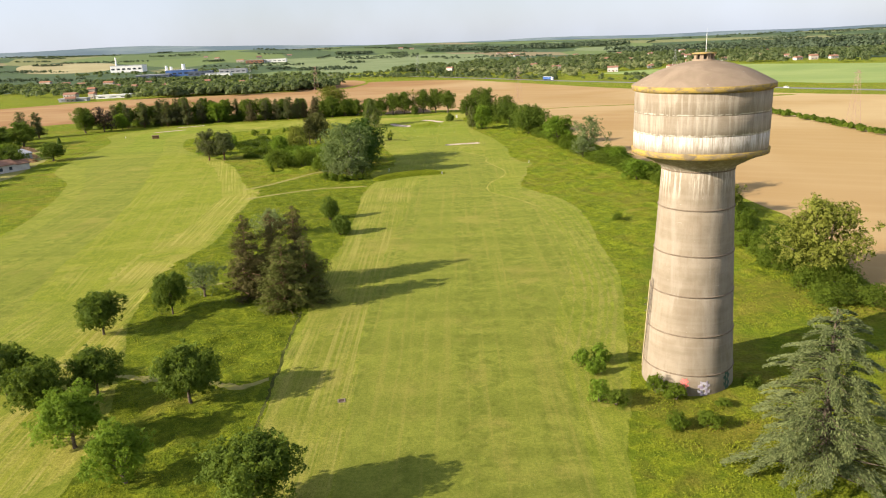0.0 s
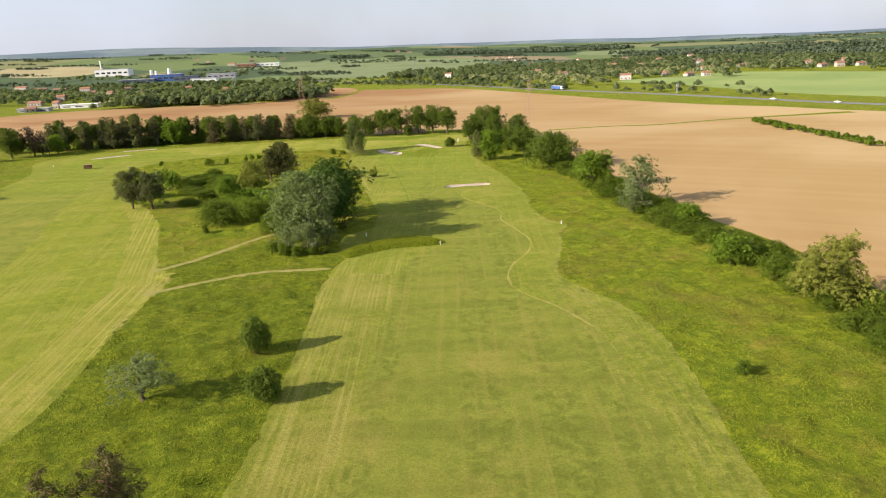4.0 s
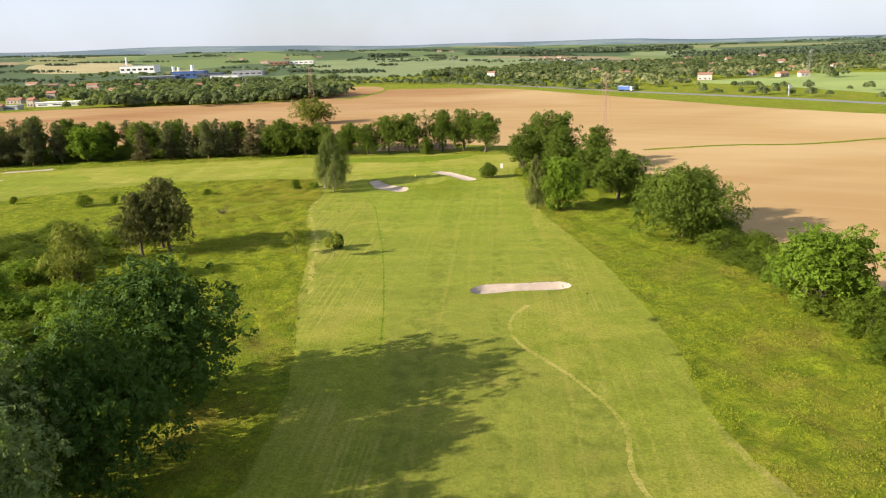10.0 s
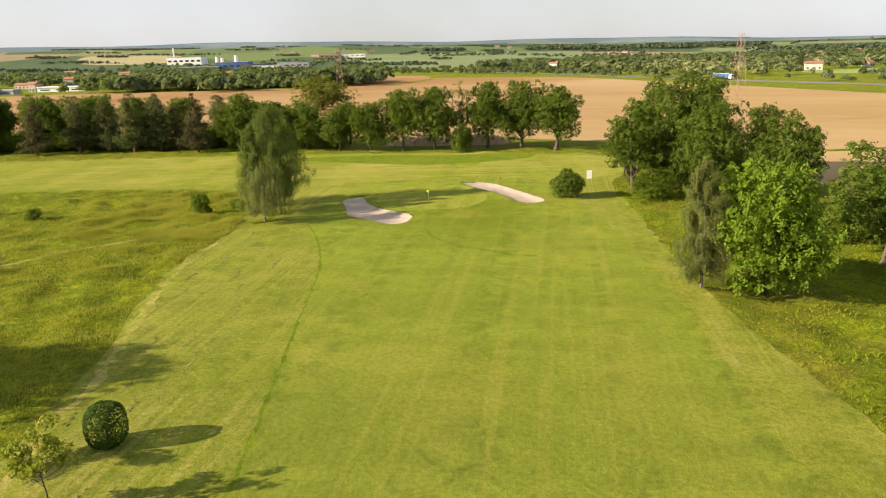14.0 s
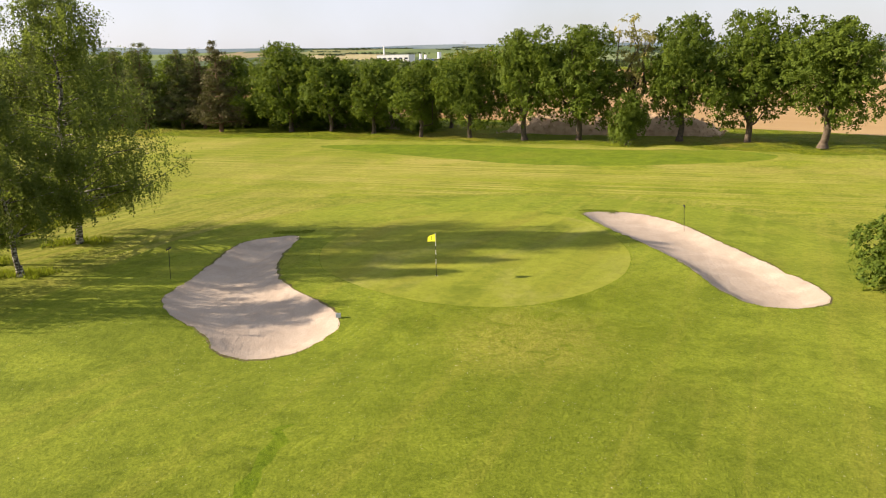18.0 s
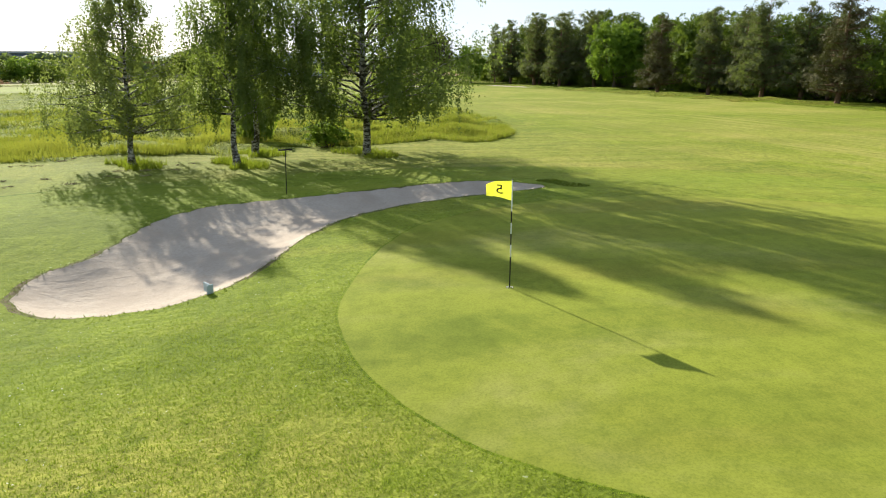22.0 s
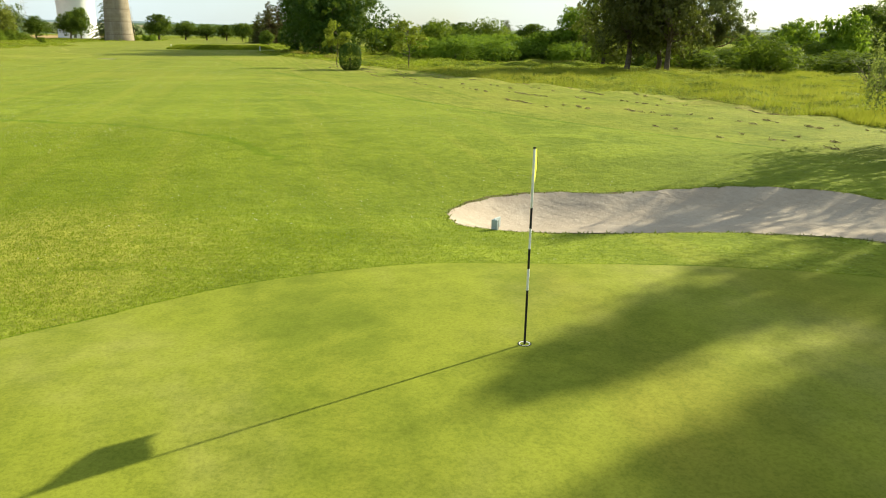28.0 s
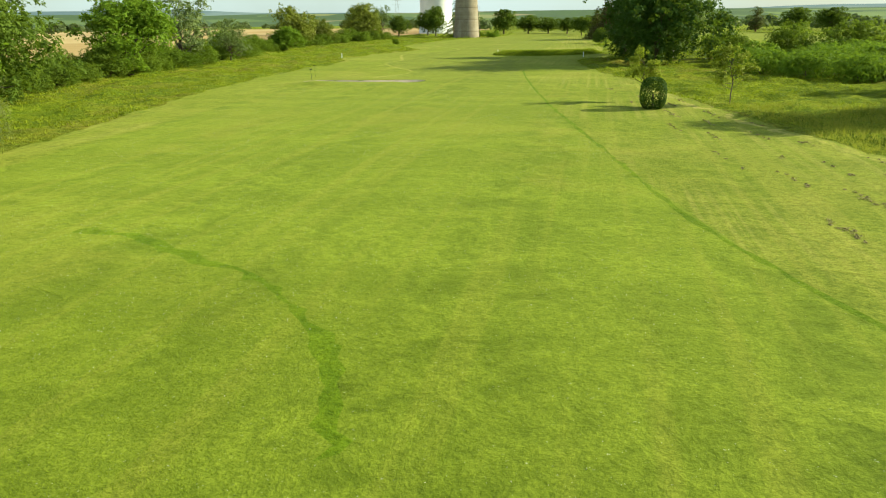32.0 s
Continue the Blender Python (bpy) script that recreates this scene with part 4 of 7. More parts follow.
def broadleaf(name, seed, h, w, clear, count, size, leaf_mat, bark=None, nl=46, top=0.62, rough=0.30, open_=0.0, flat=1.0, aspect=0.6):
    """A round-crowned tree: trunk, limbs and a crown of leafy clumps."""
    g = np.random.default_rng(seed)
    bark = bark or M_BARK
    ob = new(name)
    zc, rz, rx = clear + (h - clear) * 0.5, (h - clear) * 0.5, w / 2 * 1.06
    d = g.normal(size=(nl, 3))
    d /= np.linalg.norm(d, axis=1, keepdims=True)
    rad = g.uniform(0.42, 0.98, (nl, 1)) + g.normal(0, rough * 0.2, (nl, 1))
    az, ph = np.arctan2(d[:, 1], d[:, 0]), g.uniform(0, 6.3, 4)
    rad *= (1 + rough * 0.35 * (np.sin(2 * az + ph[0] + 2 * d[:, 2]) + np.sin(3 * az + ph[1] - 3 * d[:, 2])))[:, None]
    c = d * rad * np.array([rx, rx, rz]) + np.array([0, 0, zc])
    tz = np.clip((c[:, 2] - clear) / (h - clear), 0, 1)
    c[:, :2] *= (1 - (1 - top) * tz ** 1.5)[:, None]
    r = g.uniform(0.09, 0.25, nl) * w * (1 - open_)
    c[:, 2] = np.clip(c[:, 2], clear + r * 0.4, h - r * 0.75 - 0.1 * h * (np.hypot(c[:, 0], c[:, 1]) / rx) ** 2)
    tr = bent((0, 0, -0.2), (g.normal(0, 0.15), g.normal(0, 0.15), clear + (h - clear) * 0.45), g, 0.028 * h + 0.04, 0.012 * h, 4, 0.02)
    tr += [((0, 0, -0.3), (0, 0, 0.35), 0.05 * h, 0.029 * h)]
    lm = []
    for q in c[g.permutation(nl)[:18]]:
        z0 = clear * 0.85 + g.uniform(0, 0.3) * (h - clear)
        lm += bent((0, 0, z0), q, g, 0.009 * h, 0.003 * h)
    # small tufts that stand out of the larger clumps
    nt = nl * 3
    k = g.integers(0, nl, nt)
    u = c[k] - np.array([0, 0, zc])
    u = u / (np.linalg.norm(u, axis=1, keepdims=True) + 1e-9) + g.normal(0, 0.75, (nt, 3)) + np.array([0, 0, 0.15])
    u /= np.linalg.norm(u, axis=1, keepdims=True) + 1e-9
    tuft = c[k] + u * r[k][:, None] * g.uniform(0.8, 1.12, (nt, 1))
    tuft[:, 2] = np.clip(tuft[:, 2], clear * 0.8 + 0.02 * h, h)
    rt = g.uniform(0.035, 0.068, nt) * w
    keep = g.random(nt) < 0.8
    c, r = np.concatenate([c, tuft[keep]]), np.concatenate([r * 0.86, rt[keep]])
    tree_parts(ob, tr, lm, lobes(c, r, count, size, seed, aspect, 0.3, flat, 0.66, 1.35), bark, leaf_mat)
    return ob


def conifer(name, seed, h, w, clear, count, size, leaf_mat, bark=None, layers=13, shape=0.8, gap=0.25, lift=0.1, blunt=0.12):
    """A tree of boughs set in whorls, each a flat spray of needle tufts."""
    g = np.random.default_rng(seed)
    ob = new(name)
    tr = bent((0, 0, -0.2), (0, 0, h * 0.98), g, 0.022 * h + 0.05, 0.02, 6, 0.008)
    cs, rs, lm = [], [], []
    for i in range(layers):
        t = i / (layers - 1)
        z = clear + (h - clear) * (0.02 + 0.94 * t)
        reach = w / 2 * (blunt + (1 - blunt) * (1 - t) ** shape) * g.uniform(0.8, 1.05)
        for k in range(max(3, int(8 - 4 * t))):
            az = g.uniform(0, 2 * np.pi)
            out = reach * g.uniform(0.65, 1.1)
            tip = np.array([np.cos(az) * out, np.sin(az) * out, z + lift * out + g.normal(0, 0.2)])
            lm.append(((0, 0, z - 0.1 * out), tip, 0.012 * h * (1 - t) + 0.02, 0.015))
            for s in (0.35, 0.62, 0.9):
                cs.append(np.array([tip[0] * s, tip[1] * s, z + lift * out * s]) + g.normal(0, 0.1 * out, 3))
                rs.append(out * g.uniform(0.22, 0.34) + 0.22)
    cs, rs = np.array(cs), np.array(rs)
    crown = lobes(cs, rs, count, size, seed, 0.28, 0.5, gap + 0.2, 0.3)
    tree_parts(ob, tr, lm, crown, bark or M_PINEBARK, leaf_mat)
    return ob


def cedar(name, seed, h, w, leaf_mat):
    """A cedar: long flat boughs with drooping tips, each a fan of needle sprays."""
    g = np.random.default_rng(seed)
    ob = new(name)
    tr = bent((0, 0, -0.2), (0.2, 0, h * 0.97), g, 0.5, 0.05, 6, 0.006)
    lm, pts, nor, way = [], [], [], []
    for i in range(112):
        t = (i / 112) ** 1.2
        z = 0.6 + (h - 1.0) * t
        az = i * 2.39996 + g.normal(0, 0.2)
        out = (w / 2 * (1 - t) ** 0.55 + 0.3) * g.uniform(0.62, 1.22)
        u = np.array([np.cos(az), np.sin(az), 0])
        side = np.array([-u[1], u[0], 0])
        k = int(110 + 120 * out)
        s = np.sqrt(g.uniform(0.02, 1, k))
        lat = g.normal(0, 0.13, k) * out * np.clip(1.15 - s, 0.12, 1) + g.normal(0, 0.07, k)
        drop = (0.34 * s - 0.46 * s ** 2.6) * out
        pts.append(u * (s * out)[:, None] + side * lat[:, None] + np.array([0, 0, 1]) * (z + drop + g.normal(0, 0.055, k))[:, None])
        nor.append(np.array([0, 0, 1]) + g.normal(0, 0.35, (k, 3)))
        way.append(u + side * (lat / (0.3 * out + 0.1))[:, None] * 0.8 + np.array([0, 0, -0.5]) + g.normal(0, 0.25, (k, 3)))
        lm.append(((0, 0, z - 0.05 * out), u * out * 0.8 + np.array([0, 0, z + 0.05 * out]), 0.02 + 0.012 * out, 0.015))
    v = leaves(np.concatenate(pts), np.concatenate(nor), 0.15, 0.26, 0.4, seed, 0.0, np.concatenate(way))
    tree_parts(ob, tr, lm, v, M_BARK, leaf_mat)
    return ob


def birch(name, seed, h, w, boughs, leaf_mat, low=2.0, full=0.8, rise=1.25, thick=1.0):
    """A weeping birch: pale stem, arching limbs, leafy boughs and tassels that hang from them."""
    g = np.random.default_rng(seed)
    ob = new(name)
    lean = g.normal(0, 0.35, 2)
    tr = bent((0, 0, -0.2), (lean[0], lean[1], h * 0.95), g, 0.125 + 0.004 * h, 0.025, 8, 0.007)
    tr.append(((0, 0, -0.25), (0, 0, 0.6), 0.27, 0.17))
    lm, pts, nor = [], [], []
    for i in range(boughs):
        t = ((i + g.uniform(0, 1)) / boughs) ** rise
        z = low + 1.0 + (h - low - 1.3) * t
        out = w / 2 * ((1 - t) ** full * (0.8 + 0.2 * min(1, t / 0.18)) + 0.05) * np.sqrt(g.uniform(0.16, 1.15))
        az = i * 2.39996 + g.normal(0, 0.5)
        u = np.array([np.cos(az), np.sin(az), 0])
        stem = np.array([lean[0] * t, lean[1] * t, 0])
        root = stem + np.array([0, 0, max(low + 0.4, z - out * g.uniform(0.15, 0.5))])
        tip = stem + u * out + np.array([0, 0, z])
        lm += bent(root, tip, g, 0.045 * (1.1 - t) + 0.012, 0.009, 3, 0.05)
        # leafy clumps along the outer half of the bough
        for s in (0.55, 0.8, 1.0):
            c = root + (tip - root) * s
            r = (0.26 + 0.13 * out) * g.uniform(0.75, 1.2)
            k = int(thick * 150 * r / 0.5)
            d = np.clip(g.normal(0, 0.55, (k, 3)), -1, 1) * r * np.array([1, 1, 0.85])
            pts.append(c + d)
            nor.append(d / r + u * 0.3 + np.array([0, 0, 0.35]) + g.normal(0, 0.5, (k, 3)))
            # tassels below the clump
            for _ in range(int(0.7 + 3.2 * thick * r + g.random())):
                knot = c + g.normal(0, 0.5, 3) * r * np.array([1, 1, 0.5])
                drop = min(g.uniform(0.35, 1.05) + g.random() ** 3 * 1.7, max(0.3, knot[2] - low * g.uniform(0.75, 1.5)))
                for _ in range(4):
                    p = knot + g.normal(0, 0.11, 3)
                    k = max(5, int(drop / 0.06))
                    line = p + np.linspace(0, 1, k)[:, None] * np.array([u[0] * 0.05, u[1] * 0.05, -drop * g.uniform(0.6, 1.1)])
                    pts.append(line + g.normal(0, 0.045, (k, 3)))
                    nor.append(g.normal(0, 0.5, (k, 3)) + u + np.array([0, 0, 0.35]))
    v = leaves(np.concatenate(pts), np.concatenate(nor), 0.062, 0.62, 0.35, seed, 0.5)
    tree_parts(ob, tr, lm, v, M_BIRCH, leaf_mat)
    return ob


def shrub(name, seed, h, w, count, size, leaf_mat, nl=16):
    """A bush: clumps down to the ground on a few short stems."""
    g = np.random.default_rng(seed)
    ob = new(name)
    a_, rr = g.uniform(0, 2 * np.pi, nl), np.sqrt(g.uniform(0, 1, nl)) * w * 0.36
    r = g.uniform(0.08, 0.23, nl) * w
    z = np.clip(g.uniform(0.15, 0.9, nl) * h * (1 - 0.45 * (rr / (w * 0.36)) ** 2), r * 0.45, h - r * 0.7)
    c = np.stack([np.cos(a_) * rr, np.sin(a_) * rr, z], 1)
    rods = []
    for q in c[:7]:
        rods += bent((q[0] * 0.15, q[1] * 0.15, -0.1), q, g, 0.02 * h + 0.01, 0.008, 2)
    part("stem", limb_mesh(rods, M_BARK, "stem", 5), parent=ob)
    cr = lobes(c, r, count, size, seed, core=0.68)
    part("foliage", mesh_of("foliage", cr[0], cr[1], leaf_mat), parent=ob)
    return ob


def sapling(name, seed, h, w, count, leaf_mat):
    """A thin young tree through whose few leaves one can see."""
    g = np.random.default_rng(seed)
    ob = new(name)
    tr = bent((0, 0, -0.1), (0.1, 0, h * 0.85), g, 0.05, 0.02, 4, 0.02)
    lm, c = [], []
    for i in range(16):
        t = g.uniform(0.3, 0.95)
        az, out = g.uniform(0, 2 * np.pi), w / 2 * g.uniform(0.5, 1.0) * (1.2 - 0.6 * t)
        tip = np.array([np.cos(az) * out, np.sin(az) * out, min(h, h * t + out * 0.45)])
        lm += bent((0, 0, h * t * 0.85), tip, g, 0.02, 0.006, 2)
        c += [tip, tip * np.array([0.6, 0.6, 0.97])]
    c = np.array(c)
    tree_parts(ob, tr, lm, lobes(c, np.full(len(c), 0.5) * g.uniform(0.6, 1.3, len(c)), count, 0.085, seed, 0.65, 0.3, 0.9, 0.1), M_BARK, leaf_mat)
    return ob


# kind: (builder of one of its variants, how many variants, its height, its width)
KINDS = {
    "maple": (lambda s: broadleaf("maple_tree", s, 12, 9, 1.9, 40000, 0.125, L_MAPLE, nl=96, top=0.76, rough=0.27, open_=-0.03), 4, 12, 9.6),
    "young_maple": (lambda s: broadleaf("maple_tree", s, 7.3, 7.6, 1.7, 30000, 0.125, L_MAPLE, nl=90, top=0.86, rough=0.12, open_=-0.02), 4, 7.7, 9.6),
    "bright": (lambda s: broadleaf("broadleaf_tree", s, 8, 7.5, 0.9, 28000, 0.115, L_LIGHT, nl=84, top=0.78, rough=0.22, open_=0.0), 3, 8, 7.5),
    "dark": (lambda s: broadleaf("broadleaf_tree", s, 17, 18, 0.5, 42000, 0.19, L_DARK, nl=110, rough=0.4, aspect=0.7), 2, 17, 18),
    "silver": (lambda s: broadleaf("white_poplar_tree", s, 19, 15, 1.0, 56000, 0.145, L_SILVER, M_SILVERBARK, nl=130, rough=0.5, open_=0.1, top=0.7, aspect=0.7), 2, 19, 15),
    "poplar": (lambda s: broadleaf("poplar_tree", s, 17, 11, 1.0, 34000, 0.155, L_MAPLE, nl=96, rough=0.45, open_=0.03), 3, 17, 11),
    "grey": (lambda s: broadleaf("willow_tree", s, 13, 12, 2.0, 15000, 0.14, L_GREY, nl=70, rough=0.9, open_=0.25), 2, 13, 12),
    "olive": (lambda s: broadleaf("oak_tree", s, 13, 13, 0.7, 32000, 0.16, L_OLIVE, nl=96, rough=0.4), 2, 13, 13),
    "pine": (lambda s: conifer("pine_tree", s, 14, 8, 1.6, 26000, 0.155, L_PINE, layers=15, shape=0.62, blunt=0.3, gap=0.5, lift=0.12), 4, 14, 8),
    "black_pine": (lambda s: broadleaf("pine_tree", s, 12, 10, 1.6, 24000, 0.18, L_PINE, M_PINEBARK, 72, 0.6, 0.6, 0.05, 0.7, 0.4), 2, 12, 10),
    "plum": (lambda s: broadleaf("purple_plum_tree", s, 13, 12, 1.6, 12000, 0.18, L_PLUM, nl=60, rough=0.5), 1, 13, 12),
    "brown_pine": (lambda s: conifer("pine_tree", s, 14, 8, 1.4, 26000, 0.15, L_BROWN, layers=16, shape=0.6, blunt=0.2, gap=0.45, lift=0.02), 2, 14, 8),
    "fir": (lambda s: conifer("douglas_fir_tree", s, 17, 12, 0.8, 44000, 0.16, L_FIR, layers=22, shape=0.6, blunt=0.1, gap=0.22, lift=-0.12), 2, 17, 12),
    "brown_fir": (lambda s: conifer("douglas_fir_tree", s, 17, 12, 0.8, 44000, 0.16, L_BROWNFIR, layers=22, shape=0.6, blunt=0.12, gap=0.22, lift=-0.1), 2, 17, 12),
    "copper": (lambda s: broadleaf("copper_leaved_tree", s, 13, 10, 2.0, 24000, 0.15, L_COPPER, nl=80, rough=0.42, open_=0.02), 2, 13, 10),
    "cedar": (lambda s: cedar("blue_atlas_cedar_tree", s, 17, 14.5, L_CEDAR), 1, 17, 14.5),
    "light_birch": (lambda s: birch("weeping_birch_tree", s, 9.6, 9, 74, L_BIRCH_L, 1.2, 0.75, 1.25, 0.34), 1, 9.6, 9),
    "dense_birch": (lambda s: birch("weeping_birch_tree", s, 12.8, 6.6, 100, L_BIRCH_L, 0.8, 0.5, 1.1, 0.7), 1, 12.8, 6.6),
    "birch": (lambda s: birch("weeping_birch_tree", s, 11, 5.6, 56, L_BIRCH, 1.6, 0.6, 0.9, 0.4), 2, 11, 5.6),
    "full_birch": (lambda s: birch("weeping_birch_tree", s, 14, 12, 128, L_BIRCH, 1.3, 0.5, 1.15, 0.52), 1, 14, 12),
    "bush": (lambda s: shrub("bush", s, 2.6, 3.4, 3600, 0.09, L_BRAMBLE, 22), 3, 2.6, 3.4),
    "big_bush": (lambda s: shrub("thicket", s, 5, 8.5, 20000, 0.095, L_BRAMBLE, 60), 5, 5, 8.5),
    "light_bush": (lambda s: shrub("bush", s, 3, 4, 3600, 0.105, L_LIGHT, 22), 3, 3, 4),
    "bright_thicket": (lambda s: shrub("thicket", s, 3.2, 9, 13000, 0.1, L_LIGHT, 54), 3, 3.2, 9),
    "round_tree": (lambda s: broadleaf("broadleaf_tree", s, 13, 17, 0.4, 52000, 0.155, L_MAPLE, nl=130, rough=0.35, open_=0.06), 2, 13, 17),
    "round_bush": (lambda s: shrub("bush", s, 4.6, 5, 17000, 0.09, L_MAPLE, 52), 1, 4.6, 5),
    "pale": (lambda s: broadleaf("yellowing_tree", s, 16, 6, 3.0, 5200, 0.13, L_PALE, nl=40, top=0.5, rough=0.8, open_=0.3), 1, 16, 6),
    "sapling": (lambda s: sapling("young_tree", s, 4.5, 3.6, 3000, L_SAPLING), 2, 4.5, 3.6),
}
MADE, COUNT = {}, {}


def plant(kind, x, y, h, w, label, category="tree", group="", turn=None):
    build, variants, h0, w0 = KINDS[kind]
    i = COUNT.get(kind, 0)
    COUNT[kind] = i + 1
    key = (kind, i % variants)
    turn = rng.uniform(0, 360) if turn is None else turn
    m = pose(x, y, ground_z(x, y) - 0.03, 0, 0, turn)
    size = Matrix.Diagonal((w / w0, w / w0, h / h0, 1))
    if key not in MADE:
        ob = MADE[key] = build(11 + 17 * len(MADE))
    else:
        old = MADE[key]
        ob = copy_thing(old, m)
    ob.matrix_basis = m @ size
    return tagged(ob, label, category, group)


# ---- planting: x, y, height, width ----
def rows_of(kind, label, group, rows, category="tree"):
    for x, y, h, w in rows:
        plant(kind, x, y, h, w, label, category, group)


# young trees in the rough by the first part of the fairway
rows_of("young_maple", "young round-crowned maple with dense green leaves in rough grass", "young maples in the rough",
        [(-54.9, 106.4, 7.0, 8.2), (-46.9, 115, 7.6, 6.6), (-58.5, 86, 7.2, 7.5), (-33, 82, 7.8, 9), (-19, 58.5, 8.2, 9.6), (-23, 31, 8, 9)])
rows_of("bright", "light green young tree in the rough", "young maples in the rough", [(-42.8, 72, 7.2, 6.9), (-34, 64.6, 6.6, 5.9)])
rows_of("grey", "small grey-green tree with loose leaves", "", [(-44, 123.5, 6.4, 7), (-41, 165, 6.2, 8.6)])
rows_of("young_maple", "dark-leaved round tree crowding its neighbour in rough grass", "young maples in the rough", [(-50.7, 80, 7.4, 8), (-46, 85, 6.6, 7.6)])
rows_of("fir", "dark green fir with drooping boughs in the rough", "firs in the rough", [(-27.3, 114.7, 13.2, 11), (-24.1, 118, 12, 10)])
rows_of("brown_fir", "tall brownish fir with drooping boughs in the rough", "firs in the rough", [(-27.4, 127.4, 15.4, 11), (-35, 121.3, 15.6, 10), (-31, 124.5, 15.4, 10)])
rows_of("round_bush", "small round dark green tree beside the mown strip", "", [(-29, 180, 6.2, 5), (-24, 164, 4.8, 5.4)])
plant("bush", 42, 165.5, 2.0, 3.0, "low grey-green bush in the rough grass", "bush")

# the copse with the large poplar
plant("silver", -30.4, 243.6, 17.8, 14, "tall silvery white poplar at the edge of the fairway")
plant("silver", -35, 253, 16.5, 12, "silvery white poplar behind a larger one")
plant("dark", -29.8, 274, 15.8, 18, "large dark green tree beside a silvery poplar")
plant("dark", -29.5, 261, 15, 13.5, "dark green tree in the copse")
rows_of("grey", "loose grey-green shoots at the foot of a poplar", "", [(-30.5, 237.2, 7.2, 7.5), (-35.5, 239, 6, 6.5), (-26.6, 242, 6.4, 7)])
rows_of("light_bush", "conical leafy bush standing in the meadow", "bushes in the meadow", [(-102, 312, 7.2, 7.4), (-96, 328, 8.2, 8)])
rows_of("maple", "tall green tree west of the meadow", "trees west of the meadow", [(-196, 236, 14, 15), (-206, 250, 15, 16), (-190, 262, 14, 14), (-186, 282, 12, 13), (-180, 300, 9, 12), (-172, 318, 8, 11), (-214, 226, 17, 16), (-178, 250, 9, 12)])
rows_of("bright_thicket", "bright green bramble thicket beside the meadow", "thickets by the meadow", [(-42, 295, 3, 9), (-46, 302, 3.2, 9), (-50, 308, 3, 8), (-51, 296, 3.4, 10), (-56, 302, 3, 9), (-59, 289, 3.6, 10), (-64, 298, 3.2, 9), (-62, 310, 2.6, 8), (-60, 277, 3.6, 9)])
plant("olive", -63, 318, 10.5, 9, "pale olive-leaved tree amid thickets")
rows_of("copper", "dark copper-leaved tree with a bare trunk amid bushes", "copper trees", [(-60.5, 336, 12, 8.4), (-55.5, 337.5, 14, 8.8), (-58.5, 341, 13.4, 8.4)])
plant("bright", -67, 301, 8.2, 7.4, "yellow-green small tree amid thickets")
rows_of("black_pine", "dark umbrella-shaped pine on the mown grass", "two pines by the copse", [(-96.3, 298, 12.4, 9.8), (-89.2, 295.5, 12, 10)])
rows_of("big_bush", "dense green thicket in the rough", "thickets of the copse",
        [(-61, 271, 7, 12), (-52, 271, 6.6, 8.4), (-78, 330, 2.8, 12), (-88, 338, 2.6, 12), (-70, 322, 3.0, 10), (-77, 312, 2.6, 10), (-84, 318, 2.6, 11), (-69, 344, 4.2, 9), (-79, 300, 2.4, 8)])
rows_of("big_bush", "dense green thicket in the rough", "thickets of the copse",
        [(-90, 329, 3.2, 9), (-66, 285, 4, 9), (-75, 338, 2.4, 12), (-82, 346, 2.2, 12), (-66, 332, 2.6, 10), (-74, 324, 2.4, 11), (-92, 346, 2.4, 11), (-43, 258, 5, 8), (-44, 266, 4.6, 8), (-100, 345, 3.5, 8), (-87, 352, 3.2, 9), (-98, 316, 3, 9)])
rows_of("bush", "small bush in the rough grass", "small bushes in the rough",
        [(-114, 348, 5, 5.5), (-98, 384, 3.2, 4.6), (-121, 390, 2.2, 2.4), (-91, 386, 3, 2.6), (-84, 391, 3.2, 2.3), (-70, 396, 2.1, 3.1), (-83, 397, 2.4, 2.8), (-80, 399, 2.4, 2.5), (-62, 261, 2.8, 2.2),
         (-36, 236.2, 2.6, 4), (-32.4, 234.6, 2.2, 3.5), (-39, 238, 3.2, 4.6), (-26.5, 236.4, 1.8, 3), (-29.4, 235.4, 1.9, 3), (-46.6, 400.4, 3.9, 3.3)], "bush")
rows_of("sapling", "thin young tree with sparse bright leaves", "saplings by the fairway", [(-22.6, 332.2, 4.6, 3.4), (-30.2, 334.3, 4.7, 4.6)])
plant("light_bush", -72, 318, 4.6, 7, "yellow-green bush in the thicket", "bush")
plant("light_bush", -56, 300, 4.2, 6.5, "yellow-green bush in the thicket", "bush")

# birches by the green
for k, (x, y, h, w) in enumerate(((-35, 395.4, 8.6, 7.8), (-34.3, 400, 10.6, 5.0), (-38.6, 400.6, 13.2, 5.2), (-37.4, 406.2, 15.4, 13))):
    plant(("light_birch", "birch", "birch", "full_birch")[k], x, y, h, w, "weeping birch with white bark and hanging leafy strands", "birch", "birches by the green", 90 * k)
plant("light_bush", -42.5, 404.5, 1.7, 3.4, "leafy shoots at the foot of the birches", "bush")

